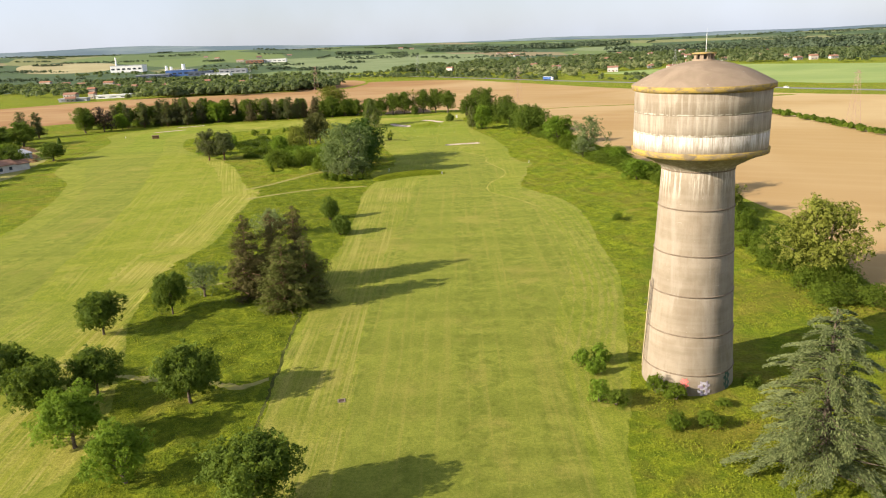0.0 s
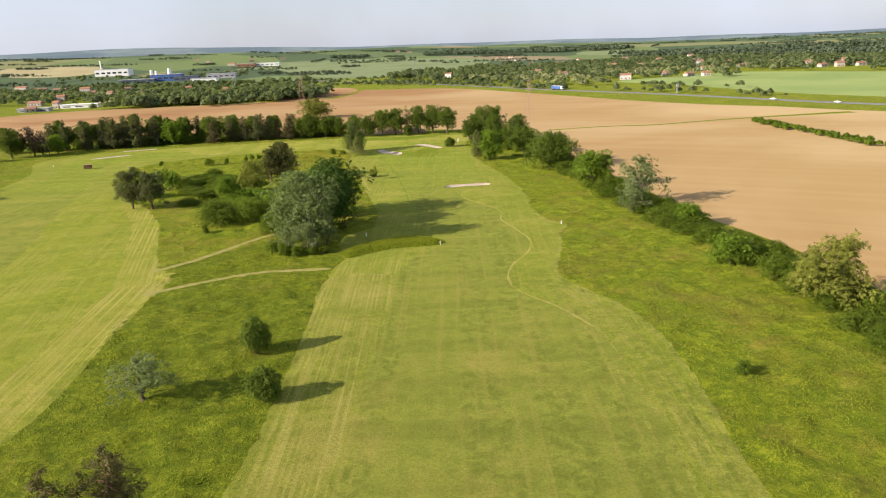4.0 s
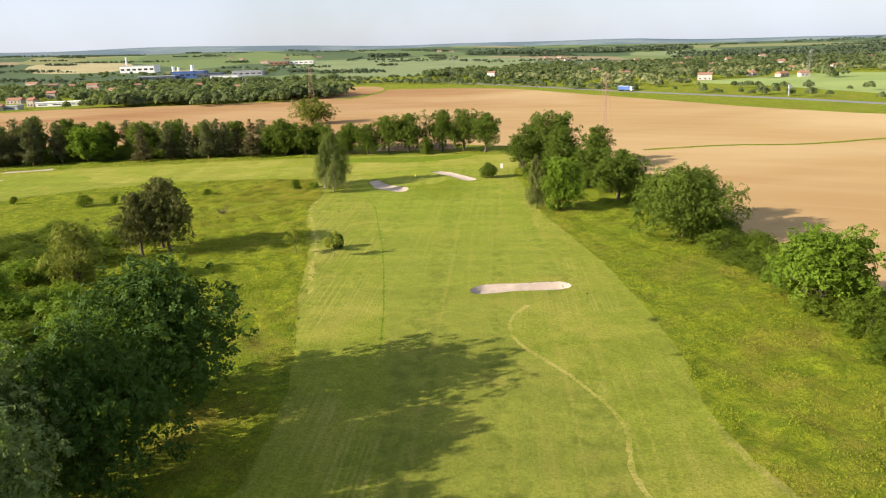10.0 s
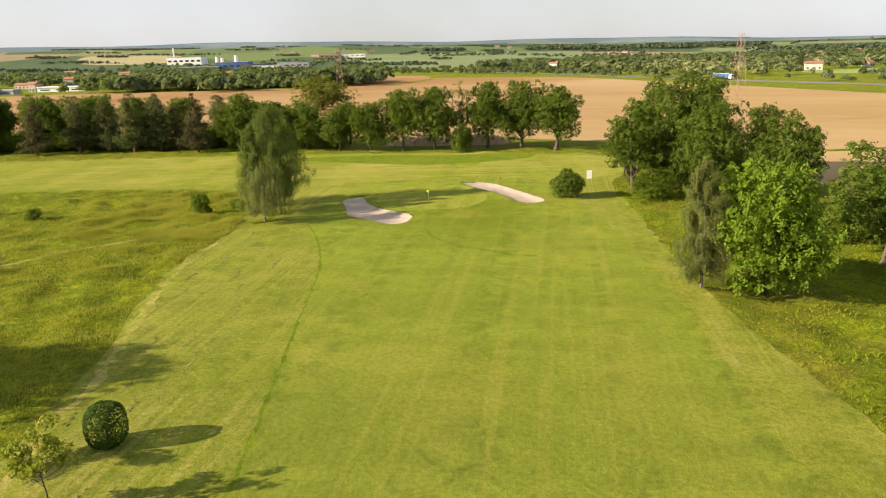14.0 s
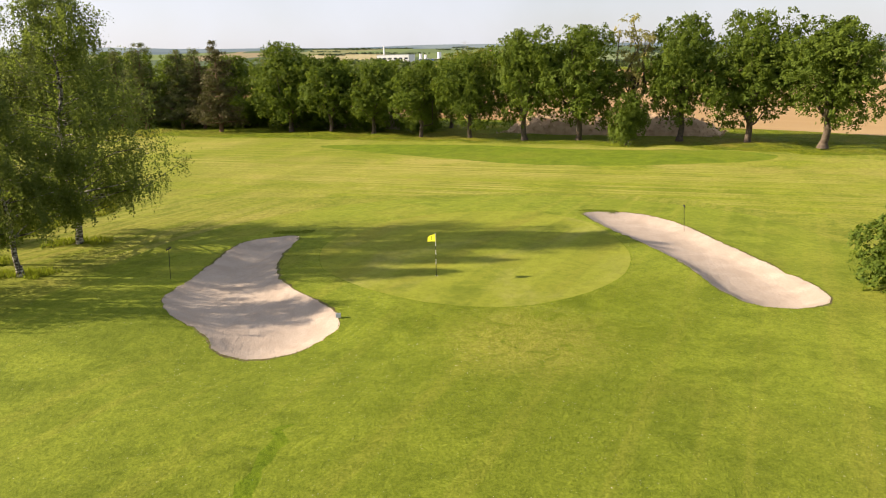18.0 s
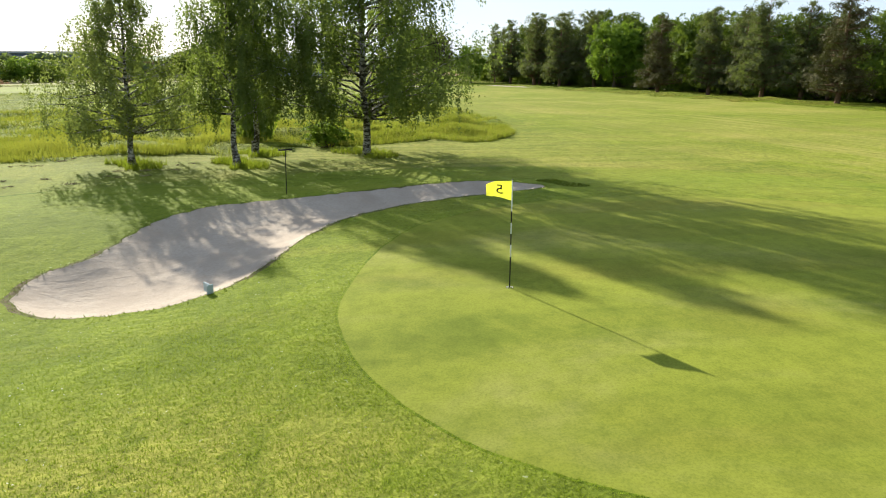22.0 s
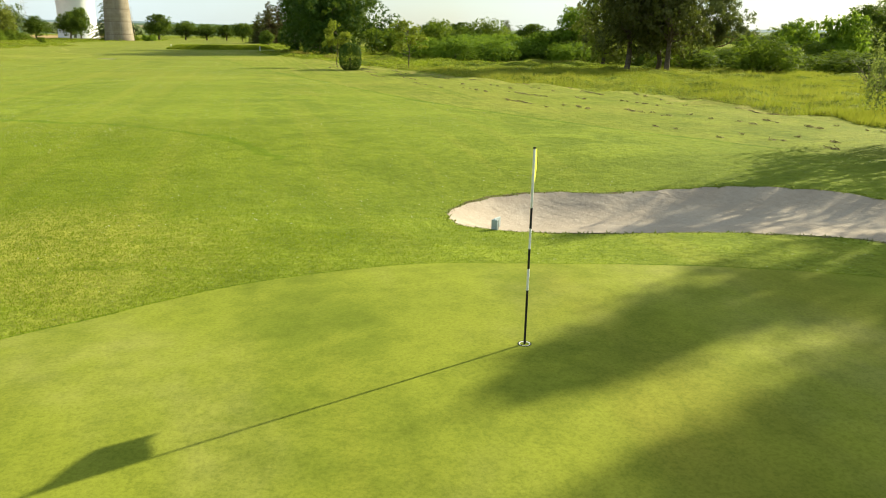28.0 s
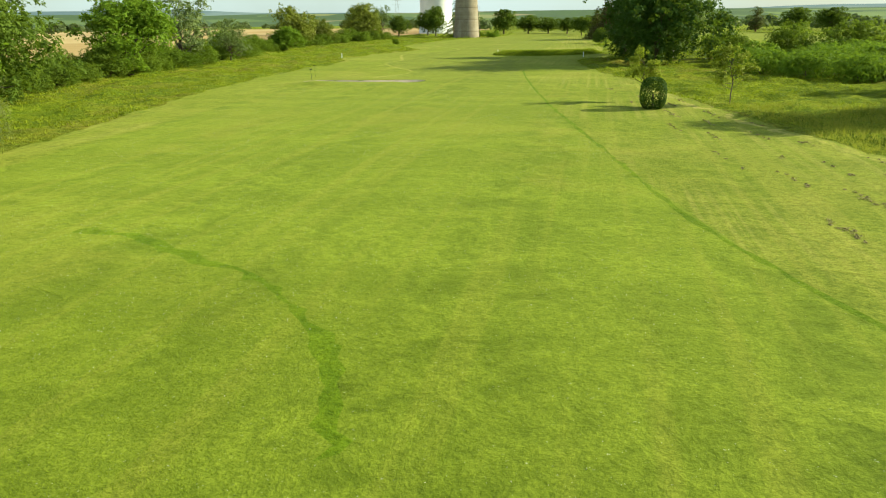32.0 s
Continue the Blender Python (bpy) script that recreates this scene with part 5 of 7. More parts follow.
# the row of trees beyond the green, from west to east
rows_of("pine", "tall dark pine in a row behind the course", "row of pines",
        [(-112, 470.5, 14, 8), (-105, 472, 13.6, 7), (-97, 470, 14.4, 8), (-91, 472, 13, 7.5), (-160, 462, 16, 9), (-168, 466, 17, 9.5), (-177, 463, 17, 10), (-186, 458, 16, 9)])
rows_of("pine", "tall dark pine in a row behind the course", "row of pines",
        [(-196, 456.5, 15.6, 5.5), (-240, 417, 16, 11), (-252, 405, 15, 10), (-264, 392, 15, 11)])
plant("bright", -142, 467.2, 12.6, 11.4, "light green maple among dark pines")
plant("bright", -197, 450, 9.6, 8.6, "small light green tree at the end of the row")
plant("plum", -204, 441, 15.5, 13, "dark purple-leaved tree behind the course")
plant("maple", -214, 438, 15, 14, "broad dark green tree beside a purple one")
rows_of("brown_pine", "brownish pine in the row behind the course", "row of pines", [(-79.6, 468.5, 14.2, 8.2), (-87, 473, 11, 7), (-120, 465.5, 13, 8)])
rows_of("maple", "round-crowned maple in a row along the course's edge", "row of maples",
        [(-68.5, 472, 13.2, 10), (-60.4, 471, 11.8, 9.4), (-52.8, 470.8, 10.2, 8.6), (-44.4, 469.6, 10.4, 8.2), (-36.5, 468.7, 11, 8.2), (-28.6, 468.5, 14.2, 9.6), (-21.5, 469.2, 14.2, 11.4), (-9.1, 470.8, 14.4, 9.8),
         (-1.2, 470.4, 15, 11), (6.7, 467.2, 13.8, 11.2), (-148, 474, 13.5, 11), (-154, 476, 13, 11), (-74, 476, 11, 8)])
plant("round_bush", -14.6, 465.5, 6.4, 5.2, "dark ivy-clad stump like a bush", "bush")
plant("pale", -15, 471, 15.6, 6.4, "yellowing thin-leaved tree in the row")
rows_of("big_bush", "dark bushes between the trunks of the row", "bushes under the row",
        [(-56, 475, 5, 8), (-64, 476, 5, 9), (-48, 476, 5, 8), (-120, 474, 4, 9), (-130, 476, 5, 9), (-82, 478, 5, 9), (-100, 478, 4.5, 9), (-175, 472, 5, 10), (-190, 465, 5, 10)])
rows_of("olive", "broad yellow-green tree beyond the row", "", [(-86, 597, 14, 21)])
rows_of("maple", "broad green tree by the pines", "", [(-122, 476, 13.6, 12), (-112, 476, 13, 10), (-140, 478, 13, 11)])

rows_of("big_bush", "dark bushes between the trunks of the row", "bushes under the row", [(-70 - 11 * k, 477 - 0.0035 * (k * 11) ** 1.7, 4.6 + k % 3 * 0.7, 11) for k in range(15)])
rows_of("maple", "green tree between the pines of the row", "row of pines", [(-126 - 13 * k, 476 - 0.004 * (k * 13) ** 1.75, 13.5 + k % 4, 9.5) for k in range(7)])
rows_of("maple", "dense trees behind the row and the old wall", "trees behind the wall",
        [(-45, 482, 10, 9), (-58, 484, 10.5, 10), (-70, 485, 11, 10), (-92, 486, 12, 11), (-104, 485, 12, 10), (-116, 487, 13, 11), (-158, 482, 13, 12), (-172, 478, 13, 12), (-186, 474, 12, 12), (-200, 468, 12, 12)])
rows_of("pine", "dark pines behind the row", "row of pines", [(-152, 467, 16, 9), (-164, 470, 17, 10), (-172, 460, 17, 10), (-234, 422, 15, 10),(-80, 483, 13, 9), (-98, 484, 13.5, 9), (-134, 484, 14, 9), (-150, 482, 14, 9), (-180, 470, 15, 10), (-206, 462, 15, 10)])
rows_of("big_bush", "green thicket at the meadow's far edge", "thickets west of the meadow",
        [(-178, 246, 7, 13), (-184, 256, 6.5, 13), (-188, 268, 6, 13), (-190, 280, 6.5, 13), (-192, 292, 6, 13), (-196, 304, 6, 13), (-200, 316, 6, 13), (-204, 328, 5.5, 13), (-208, 340, 5.5, 13), (-212, 352, 5, 13), (-170, 236, 7, 13), (-66, 306, 2.6, 11), (-58, 292, 2.6, 11), (-50, 290, 2.4, 11), (-52, 278, 2.6, 10), (-44, 284, 2.2, 10), (-58, 300, 2.4, 11)])
rows_of("light_bush", "bright green bush at the meadow's far edge", "thickets west of the meadow",
        [(-176, 252, 8, 10), (-190, 274, 7.5, 10), (-198, 310, 7, 10), (-206, 334, 6.5, 10), (-62, 300, 4.6, 7), (-54, 284, 4.4, 7), (-45, 278, 4, 7)], "bush")

# trees and hedge between fairway and field
rows_of("poplar", "tall poplar in a clump by the field", "poplar clump",
        [(17.5, 419, 13.5, 9), (24.5, 418, 18.2, 10.2), (30, 424, 17, 9.4), (35, 401, 13.5, 8), (43, 437, 11.5, 8.6), (22, 428, 16.6, 8.6), (27, 410, 14.6, 8.6)])
plant("dense_birch", 17.5, 369.0, 12.4, 5.5, "slender birch beside a bright maple", "birch")
plant("bright", 22.6, 368, 11.6, 9.8, "bright green maple beside a birch")
rows_of("maple", "dense round green tree at the field's edge", "trees by the field", [(37.5, 378, 12, 12)])
rows_of("round_tree", "broad dense green tree reaching down to the ground", "trees by the field", [(43, 341, 12.8, 16.2), (47.5, 354, 10.5, 11.5)])
rows_of("big_bush", "dark undergrowth below the poplars", "undergrowth of the clump", [(20, 412, 4, 8), (27, 404, 4.5, 9), (33, 394, 4, 8), (38, 388, 5, 9), (41, 430, 5, 10), (31, 414, 5, 9), (36, 420, 5, 9), (24, 424, 4, 9), (42, 372, 4.5, 9)])
rows_of("bright", "bright green leafy tree in the hedge", "trees by the field", [(50.5, 301, 11.4, 12.6), (60, 215, 6, 8), (62, 246, 5.5, 7)])
rows_of("grey", "grey-leaved open tree in the hedge", "trees by the field", [(57.5, 273, 13.4, 13.6), (72, 70, 13.5, 12), (53, 262, 8, 8)])
rows_of("olive", "yellow-green broad oak in the hedge", "trees by the field", [(66.5, 118.5, 13.6, 14), (67, 166, 8.5, 8), (78, 88, 12.5, 12)])
rows_of("olive", "light olive-green open tree in the hedge", "trees by the field", [(67, 190, 12.2, 12)])
plant("olive", 38, 431, 4.6, 8, "reddish-brown bush below the poplars", "bush")
plant("round_bush", 7.05, 412.2, 4.6, 5.4, "round dark green bush beside the green", "bush")
plant("cedar", 36.5, 61.5, 17.6, 16.4, "large blue-grey atlas cedar beside the water tower")
g_ = np.random.default_rng(21)
line = np.array([(45, 392), (44, 362), (47, 330), (50, 308), (53, 285), (56, 262), (60, 240), (64, 215), (66, 190), (66, 165), (63, 140), (62, 120), (62, 100)], float)
for (x0, y0), (x1, y1) in zip(line, line[1:]):
    for t in (0.0, 0.34, 0.67):
        x, y = x0 + (x1 - x0) * t, y0 + (y1 - y0) * t
        for side in (0, 4.6):
            plant("big_bush", x + side + g_.normal(0, 0.8), y + g_.normal(0, 1.2), g_.uniform(2.6, 4.6), g_.uniform(7, 9.5), "dense bramble hedge between fairway and field", "hedge", "hedge by the field")

# bushes at the foot of the tower
rows_of("light_bush", "bright green bush near the water tower", "bushes by the tower", [(17.7, 87.8, 2.2, 2.8), (20.5, 88, 2.9, 3.4), (18.9, 84.7, 2.0, 2.8), (17.8, 77.4, 2.9, 2.9)], "bush")
rows_of("bush", "green bush near the tower's foot", "bushes by the tower", [(19.7, 76, 2.2, 3.2), (25.2, 79, 2.5, 2.7), (27, 77.2, 2.4, 3.2), (25.3, 70.9, 1.7, 3), (28.7, 70.5, 1.7, 3.2), (32, 75, 1.2, 2.4), (37.4, 79.8, 1.8, 3)], "bush")

# trees behind the start of the flight
rows_of("maple", "green tree on the skyline behind the tower", "trees behind the tower",
        [(20, 22, 12, 13), (8, 12, 9, 12), (-2, 8, 8, 12), (-12, 14, 8, 10), (52, 40, 13.6, 9), (58, 30, 12, 12), (66, 60, 9, 10), (-26, -4, 9, 12), (-60, -20, 10, 13), (-90, -10, 10, 14), (-120, 20, 11, 14)])
rows_of("pine", "dark conifer on the skyline", "trees behind the tower", [(-38, -12, 12, 9), (-45, -8, 11, 9), (-105, 8, 12, 10), (-148, 60, 12, 9)])
rows_of("maple", "green tree on the skyline", "trees west of the course",
        [(-130, 40, 11, 14), (-150, 90, 10, 14), (-162, 120, 9, 13), (-172, 150, 10, 12), (-180, 180, 9, 13), (-185, 215, 9, 12), (-192, 240, 8, 12), (-220, 381, 12.5, 14), (-228, 372, 9, 12), (-236, 390, 10, 14)])


# ---- clipped yew ----
def yew():
    ob = empty("clipped_yew", -23.05, 338.3, -0.05, 0, 0.92)
    g = np.random.default_rng(5)
    d = g.normal(size=(6000, 3))
    d /= np.linalg.norm(d, axis=1, keepdims=True)
    p = np.sign(d) * np.abs(d) ** 0.75 * np.array([1.2, 1.2, 1.5]) * g.uniform(0.93, 1.02, (6000, 1)) + np.array([0, 0, 1.45])
    p[:, 2] = np.maximum(p[:, 2], 0.05)
    v = leaves(p, d + g.normal(0, 0.5, d.shape), 0.085, 0.4, 0.4, 5)
    part("foliage", mesh_of("foliage", v[0], v[1], L_DARK), parent=ob)
    part("trunk", limb_mesh([((0, 0, -0.1), (0, 0, 1.4), 0.12, 0.08)], M_BARK, "trunk"), parent=ob)
    tagged(ob, "dark green yew clipped to a barrel beside the fairway", "bush")


yew()


def dead_bush():
    ob = new("dead_bush")
    g = np.random.default_rng(8)
    rods = []
    for i in range(34):
        az, t = g.uniform(0, 2 * np.pi), g.uniform(0.3, 1.2)
        tip = np.array([np.cos(az) * 2.0 * t, np.sin(az) * 2.0 * t, g.uniform(0.7, 2.3)])
        rods += bent((0, 0, 0), tip, g, 0.04, 0.01, 3, 0.1)
        rods += bent(tip * 0.6, tip + g.normal(0, 0.5, 3), g, 0.018, 0.005, 2, 0.1)
    part("twigs", limb_mesh(rods, M_BARK, "twigs", 4), parent=ob)
    ob.matrix_basis = pose(-57, 371, 0)
    tagged(ob, "bare leafless bush in the meadow", "bush")


dead_bush()


# ---- water towers ----
def concrete():
    k = Mat("weathered_concrete", 0.9)
    p = k.place(local=True)
    sep = k.n.new("ShaderNodeSeparateXYZ")
    k.l.new(p, sep.inputs[0])
    streak = k.noise(1.3, 6, k.place((1.8, 1.8, 0.09), local=True), 0.7, 0.3)
    c = k.mix(k.ramp(k.noise(0.35, 6, p, 0.6), 0.3, 0.7), (0.2, 0.165, 0.118), (0.268, 0.228, 0.17))
    c = k.mix(k.ramp(streak, 0.46, 0.7, 0, 0.4), c, (0.18, 0.135, 0.09))
    c = k.mix(k.ramp(k.noise(0.7, 4, k.place((0.03, 0.03, 1.4), local=True)), 0.46, 0.62, 0, 0.3), c, (0.3, 0.262, 0.205))
    # broad pale washes down the shaft
    c = k.mix(k.ramp(k.noise(0.5, 4, k.place((1.2, 1.2, 0.16), local=True), 0.6, 0.5), 0.5, 0.66, 0, 0.35), c, (0.34, 0.305, 0.25))
    z = k.math("ADD", sep.outputs["Z"], k.math("MULTIPLY", k.noise(2.2, 5, k.place((1, 1, 0.1), local=True), 0.7), 1.3))
    band = k.math("MULTIPLY", k.ramp(z, 29.9, 31.5), k.ramp(z, 32.1, 32.2, 1, 0))
    band = k.math("MULTIPLY", band, k.ramp(k.noise(2.6, 5, k.place((1.4, 1.4, 0.1), local=True), 0.7), 0.34, 0.66))
    c = k.mix(k.math("MULTIPLY", band, 0.75), c, (0.7, 0.67, 0.61))
    # thin white lines of lime along the pour joints
    for at in (31.52, 33.75):
        near = k.math("ABSOLUTE", k.math("SUBTRACT", k.math("ADD", sep.outputs["Z"], k.math("MULTIPLY", k.noise(0.9, 3, p), 0.3)), at + 0.15))
        line = k.math("MULTIPLY", k.ramp(near, 0.03, 0.09, 1, 0), k.ramp(k.noise(0.8, 4, p, 0.7), 0.42, 0.55))
        c = k.mix(k.math("MULTIPLY", line, 0.7), c, (0.62, 0.58, 0.5))
    drip = k.math("MULTIPLY", k.ramp(z, 23.5, 27.2), k.ramp(z, 27.6, 28.4, 1, 0.3))
    c = k.mix(k.math("MULTIPLY", drip, k.ramp(k.noise(1.5, 5, k.place((1.3, 1.3, 0.08), local=True), 0.7), 0.46, 0.62, 0, 0.7)), c, (0.6, 0.56, 0.48))
    c = k.mix(k.ramp(k.noise(6, 6, p, 0.75), 0.5, 0.78, 0, 0.45), c, (0.15, 0.12, 0.085))
    # pale specks where the skin has flaked
    c = k.mix(k.ramp(k.noise(2.3, 3, k.place((1, 1, 1.6), local=True), 0.8), 0.70, 0.73, 0, 0.6), c, (0.5, 0.47, 0.41))
    k.color(c)
    k.bump(k.math("ADD", k.noise(5, 6, p, 0.75), k.noise(1.2, 3, k.place((0.05, 0.05, 2.2), local=True))), 0.6, 0.05)
    return k.m


def lichen():
    k = Mat("lichen_stained_concrete", 0.95)
    p = k.place(local=True)
    c = k.mix(k.ramp(k.noise(0.9, 5, p), 0.35, 0.65), (0.15, 0.12, 0.08), (0.24, 0.185, 0.11))
    c = k.mix(k.ramp(k.noise(0.7, 6, k.place((1, 1, 3), local=True), 0.7, 0.4), 0.4, 0.58, 0, 0.85), c, (0.37, 0.26, 0.055))
    k.color(k.mix(k.ramp(k.noise(7, 4, p, 0.7), 0.5, 0.75, 0, 0.5), c, (0.12, 0.095, 0.06)))
    k.bump(k.noise(6, 5, p, 0.7), 0.6, 0.03)
    return k.m


def dome_mat():
    k = Mat("brown_concrete_roof", 0.95)
    p = k.place(local=True)
    c = k.mix(k.ramp(k.noise(0.35, 6, p, 0.6, 0.5), 0.32, 0.68), (0.205, 0.155, 0.11), (0.265, 0.205, 0.145))
    c = k.mix(k.ramp(k.noise(1.6, 5, p, 0.7), 0.5, 0.7, 0, 0.4), c, (0.2, 0.17, 0.105))
    c = k.mix(k.ramp(k.noise(2.1, 3, p, 0.8), 0.69, 0.72, 0, 0.8), c, (0.5, 0.46, 0.38))
    k.color(c)
    k.bump(k.noise(4, 6, p, 0.7), 0.6, 0.03)
    return k.m


M_CONC = concrete()
M_LICHEN = lichen()
M_ROOF_C = dome_mat()
M_DARKC = plain("dark_joint_concrete", (0.14, 0.11, 0.08), (0.2, 0.16, 0.12), 2, 0.95)
M_IRON = plain("dull_iron", (0.10, 0.09, 0.085), (0.16, 0.14, 0.12), 4, 0.6, 0.6)
M_TAN = plain("pale_tan_paint", (0.42, 0.34, 0.2), (0.52, 0.43, 0.27), 3, 0.7)
M_WHITE = plain("white_paint", (0.74, 0.74, 0.72), (0.82, 0.82, 0.8), 1.5, 0.6)
M_WHITEC = plain("white_washed_concrete", (0.66, 0.66, 0.66), (0.76, 0.76, 0.75), 0.25, 0.8)
M_GRAFF_R = plain("red_graffiti_paint", (0.55, 0.12, 0.10), (0.6, 0.2, 0.18), 3, 0.7)
M_GRAFF_V = plain("violet_white_graffiti_paint", (0.22, 0.17, 0.25), (0.62, 0.6, 0.64), 2.2, 0.7)
M_GRAFF_G = plain("dark_green_graffiti_paint", (0.04, 0.08, 0.06), (0.08, 0.13, 0.1), 3, 0.7)


def water_tower():
    ob = empty("water_tower", 30.4, 83.1, 0)
    joints = [-0.5, 2.5, 7.4, 12.3, 17.2, 22.6, 27.0]
    rad = lambda z: 5.55 - 1.45 * (max(z, 0) / 27.0) ** 0.92
    for z0, z1 in zip(joints, joints[1:]):
        part("shaft_section", lathe([(rad(z0), z0 + 0.05), (rad(z0 + 0.4), z0 + 0.2), (rad((z0 + z1) / 2), (z0 + z1) / 2), (rad(z1) + 0.01, z1 - 0.1), (rad(z1) - 0.06, z1)]), M_CONC, ob)
        part("joint_ring", lathe([(rad(z1) - 0.1, z1 - 0.06), (rad(z1) + 0.09, z1 - 0.05), (rad(z1) + 0.09, z1 + 0.07), (rad(z1) - 0.1, z1 + 0.1)]), M_DARKC, ob, "dark ring joint")
    part("tank_cone", lathe([(4.0, 26.9), (4.35, 27.4), (5.6, 28.1), (7.1, 28.85), (7.3, 28.9)], 64), M_CONC, ob, "stained cone under the tank")
    part("lower_band", lathe([(7.2, 28.85), (7.62, 28.95), (7.66, 29.45), (7.45, 29.6)], 64), M_LICHEN, ob, "yellow lichen-stained band")
    for z0, z1, r in ((29.5, 31.4, 7.44), (31.4, 33.6, 7.46), (33.6, 36.0, 7.44)):
        part("tank_wall", lathe([(r - 0.03, z0), (r + 0.02, z0 + 0.05), (r + 0.03, z1 - 0.06), (r - 0.03, z1)], 64), M_CONC, ob)
    part("cornice", lathe([(7.35, 35.9), (7.5, 36.0), (7.84, 36.15), (7.86, 36.65), (7.6, 36.75)], 64), M_LICHEN, ob, "overhanging lichen-stained cornice")
    part("roof", lathe([(7.8, 36.68), (6.6, 37.35), (5.0, 38.15), (3.2, 38.75), (1.6, 39.1), (0.9, 39.2)], 64), M_ROOF_C, ob, "shallow brown concrete dome")
    part("lantern_kerb", lathe([(1.25, 39.0), (1.25, 39.28), (1.1, 39.32)], 24), M_ROOF_C, ob, "round kerb of the vent")
    for i in range(8):
        turn = radians(45 * i + 12)
        bm = box(bmesh.new(), 0, 0, 39.3, 0.42, 0.2, 0.55)
        pier = part("lantern_pier", bm, M_ROOF_C, ob)
        pier.matrix_basis = pose(math.cos(turn) * 0.98, math.sin(turn) * 0.98, 0, 0, 0, 45 * i + 102)
    part("lantern_core", lathe([(0.7, 39.2), (0.7, 39.9)], 16), M_IRON, ob, "dark inside of the vent")
    part("lantern_cap", lathe([(0.02, 40.08), (1.32, 40.02), (1.36, 39.86), (0.7, 39.84)], 24), M_LICHEN, ob, "flat mossy slab over the vent")
    part("antenna", rod(bmesh.new(), (0.2, 0, 40.0), (0.2, 0, 42.6), 0.03, 0.015, 6), M_WHITE, ob, "thin white antenna")
    bm = bmesh.new()
    for s in (-0.22, 0.22):
        rod(bm, (-5.75, s, 3.0), (-4.75, s, 13.5), 0.03)
    for i in range(30):
        z = 3.2 + i * 0.34
        rod(bm, (-rad(z) - 0.16, -0.22, z), (-rad(z) - 0.16, 0.22, z), 0.018, sides=4)
    part("ladder", bm, M_IRON, ob, "rusty iron ladder")
    part("pipe", rod(bmesh.new(), (-5.95, -0.6, 2.0), (-5.3, -0.55, 13.4), 0.055), M_TAN, ob, "pale tan pipe")
    bm = bmesh.new()
    for z in (9.2, 10.0, 10.8):
        ring = [(-4.95 - 0.75 * math.sin(a_), 0.42 * math.cos(a_), z) for a_ in np.linspace(0, math.pi, 8)]
        for p, q in zip(ring, ring[1:]):
            rod(bm, p, q, 0.03, sides=4)
    part("ladder_cage", bm, M_IRON, ob, "iron hoops round the ladder")
    # painted marks near the foot
    for az, z, wd, ht, m, lab in ((-112, 0.9, 1.0, 1.2, M_GRAFF_R, "red sprayed mark"), (-88, 0.0, 1.5, 1.8, M_GRAFF_V, "violet and white sprayed marks"), (-52, 0.3, 1.3, 2.2, M_GRAFF_G, "dark green sprayed mark")):
        bm = bmesh.new()
        k = 5
        grid = [[bm.verts.new(((rad(z + j * ht / k) + 0.03) * math.cos(radians(az) + (i / k - 0.5) * wd / 5.5), (rad(z + j * ht / k) + 0.03) * math.sin(radians(az) + (i / k - 0.5) * wd / 5.5),
                                z + j * ht / k + 0.12 * math.sin(i * 2.3 + j))) for i in range(k + 1)] for j in range(k + 1)]
        for j in range(k):
            for i in range(k):
                if (i + 2 * j) % 4:
                    bm.faces.new((grid[j][i], grid[j][i + 1], grid[j + 1][i + 1], grid[j + 1][i]))
        part("graffiti", bm, m, ob, lab)
    bm = bmesh.new()
    box(bm, 5.62, 0.6, 0, 0.2, 1.1, 2.1, 6, 0.03)
    part("door", bm, M_IRON, ob, "dark iron door")
    tagged(ob, "old stained concrete water tower with a round tank", "water tower")


water_tower()


def white_tower():
    ob = empty("white_water_tower", 64, -25, 0)
    part("shaft", lathe([(10.2, -0.5), (9.6, 6), (9.2, 14), (9.6, 22), (11.5, 30), (13.5, 36)], 56), M_WHITEC, ob)
    part("tank", lathe([(13.4, 35.9), (13.9, 37), (13.9, 44), (13.6, 44.4)], 56), M_WHITEC, ob)
    part("roof", lathe([(13.8, 44.3), (9, 46), (3, 47), (0.2, 47.1)], 56), M_WHITEC, ob)
    bm = bmesh.new()
    box(bm, 0, 10.0, 0, 1.2, 0.25, 2.2, 0, 0.03)
    part("door", bm, M_IRON, ob)
    tagged(ob, "wide white concrete water tower behind the older one", "water tower")


white_tower()


# ---- things on the green ----
M_BLACK = plain("black_paint", (0.015, 0.015, 0.016), (0.03, 0.03, 0.03), 3, 0.5)
M_METAL = plain("brushed_metal", (0.5, 0.5, 0.5), (0.6, 0.6, 0.6), 8, 0.35, 0.9)
M_BLUEGREY = plain("blue_grey_plastic", (0.36, 0.42, 0.44), (0.46, 0.52, 0.54), 5, 0.5)
M_WOOD = plain("weathered_wood", (0.2, 0.13, 0.08), (0.3, 0.21, 0.13), 6, 0.85)


def flag_cloth():
    k = Mat("yellow_flag_cloth", 0.7)
    k.color(k.mix(k.ramp(k.noise(3, 3, k.place(local=True)), 0.3, 0.7), (0.78, 0.75, 0.07), (0.86, 0.83, 0.14)))
    tr = k.n.new("ShaderNodeBsdfTranslucent")
    tr.inputs["Color"].default_value = (0.85, 0.85, 0.05, 1)
    mx = k.n.new("ShaderNodeMixShader")
    mx.inputs[0].default_value = 0.45
    k.l.new(k.b.outputs[0], mx.inputs[1])
    k.l.new(tr.outputs[0], mx.inputs[2])
    k.l.new(mx.outputs[0], k.n["Material Output"].inputs["Surface"])
    return k.m


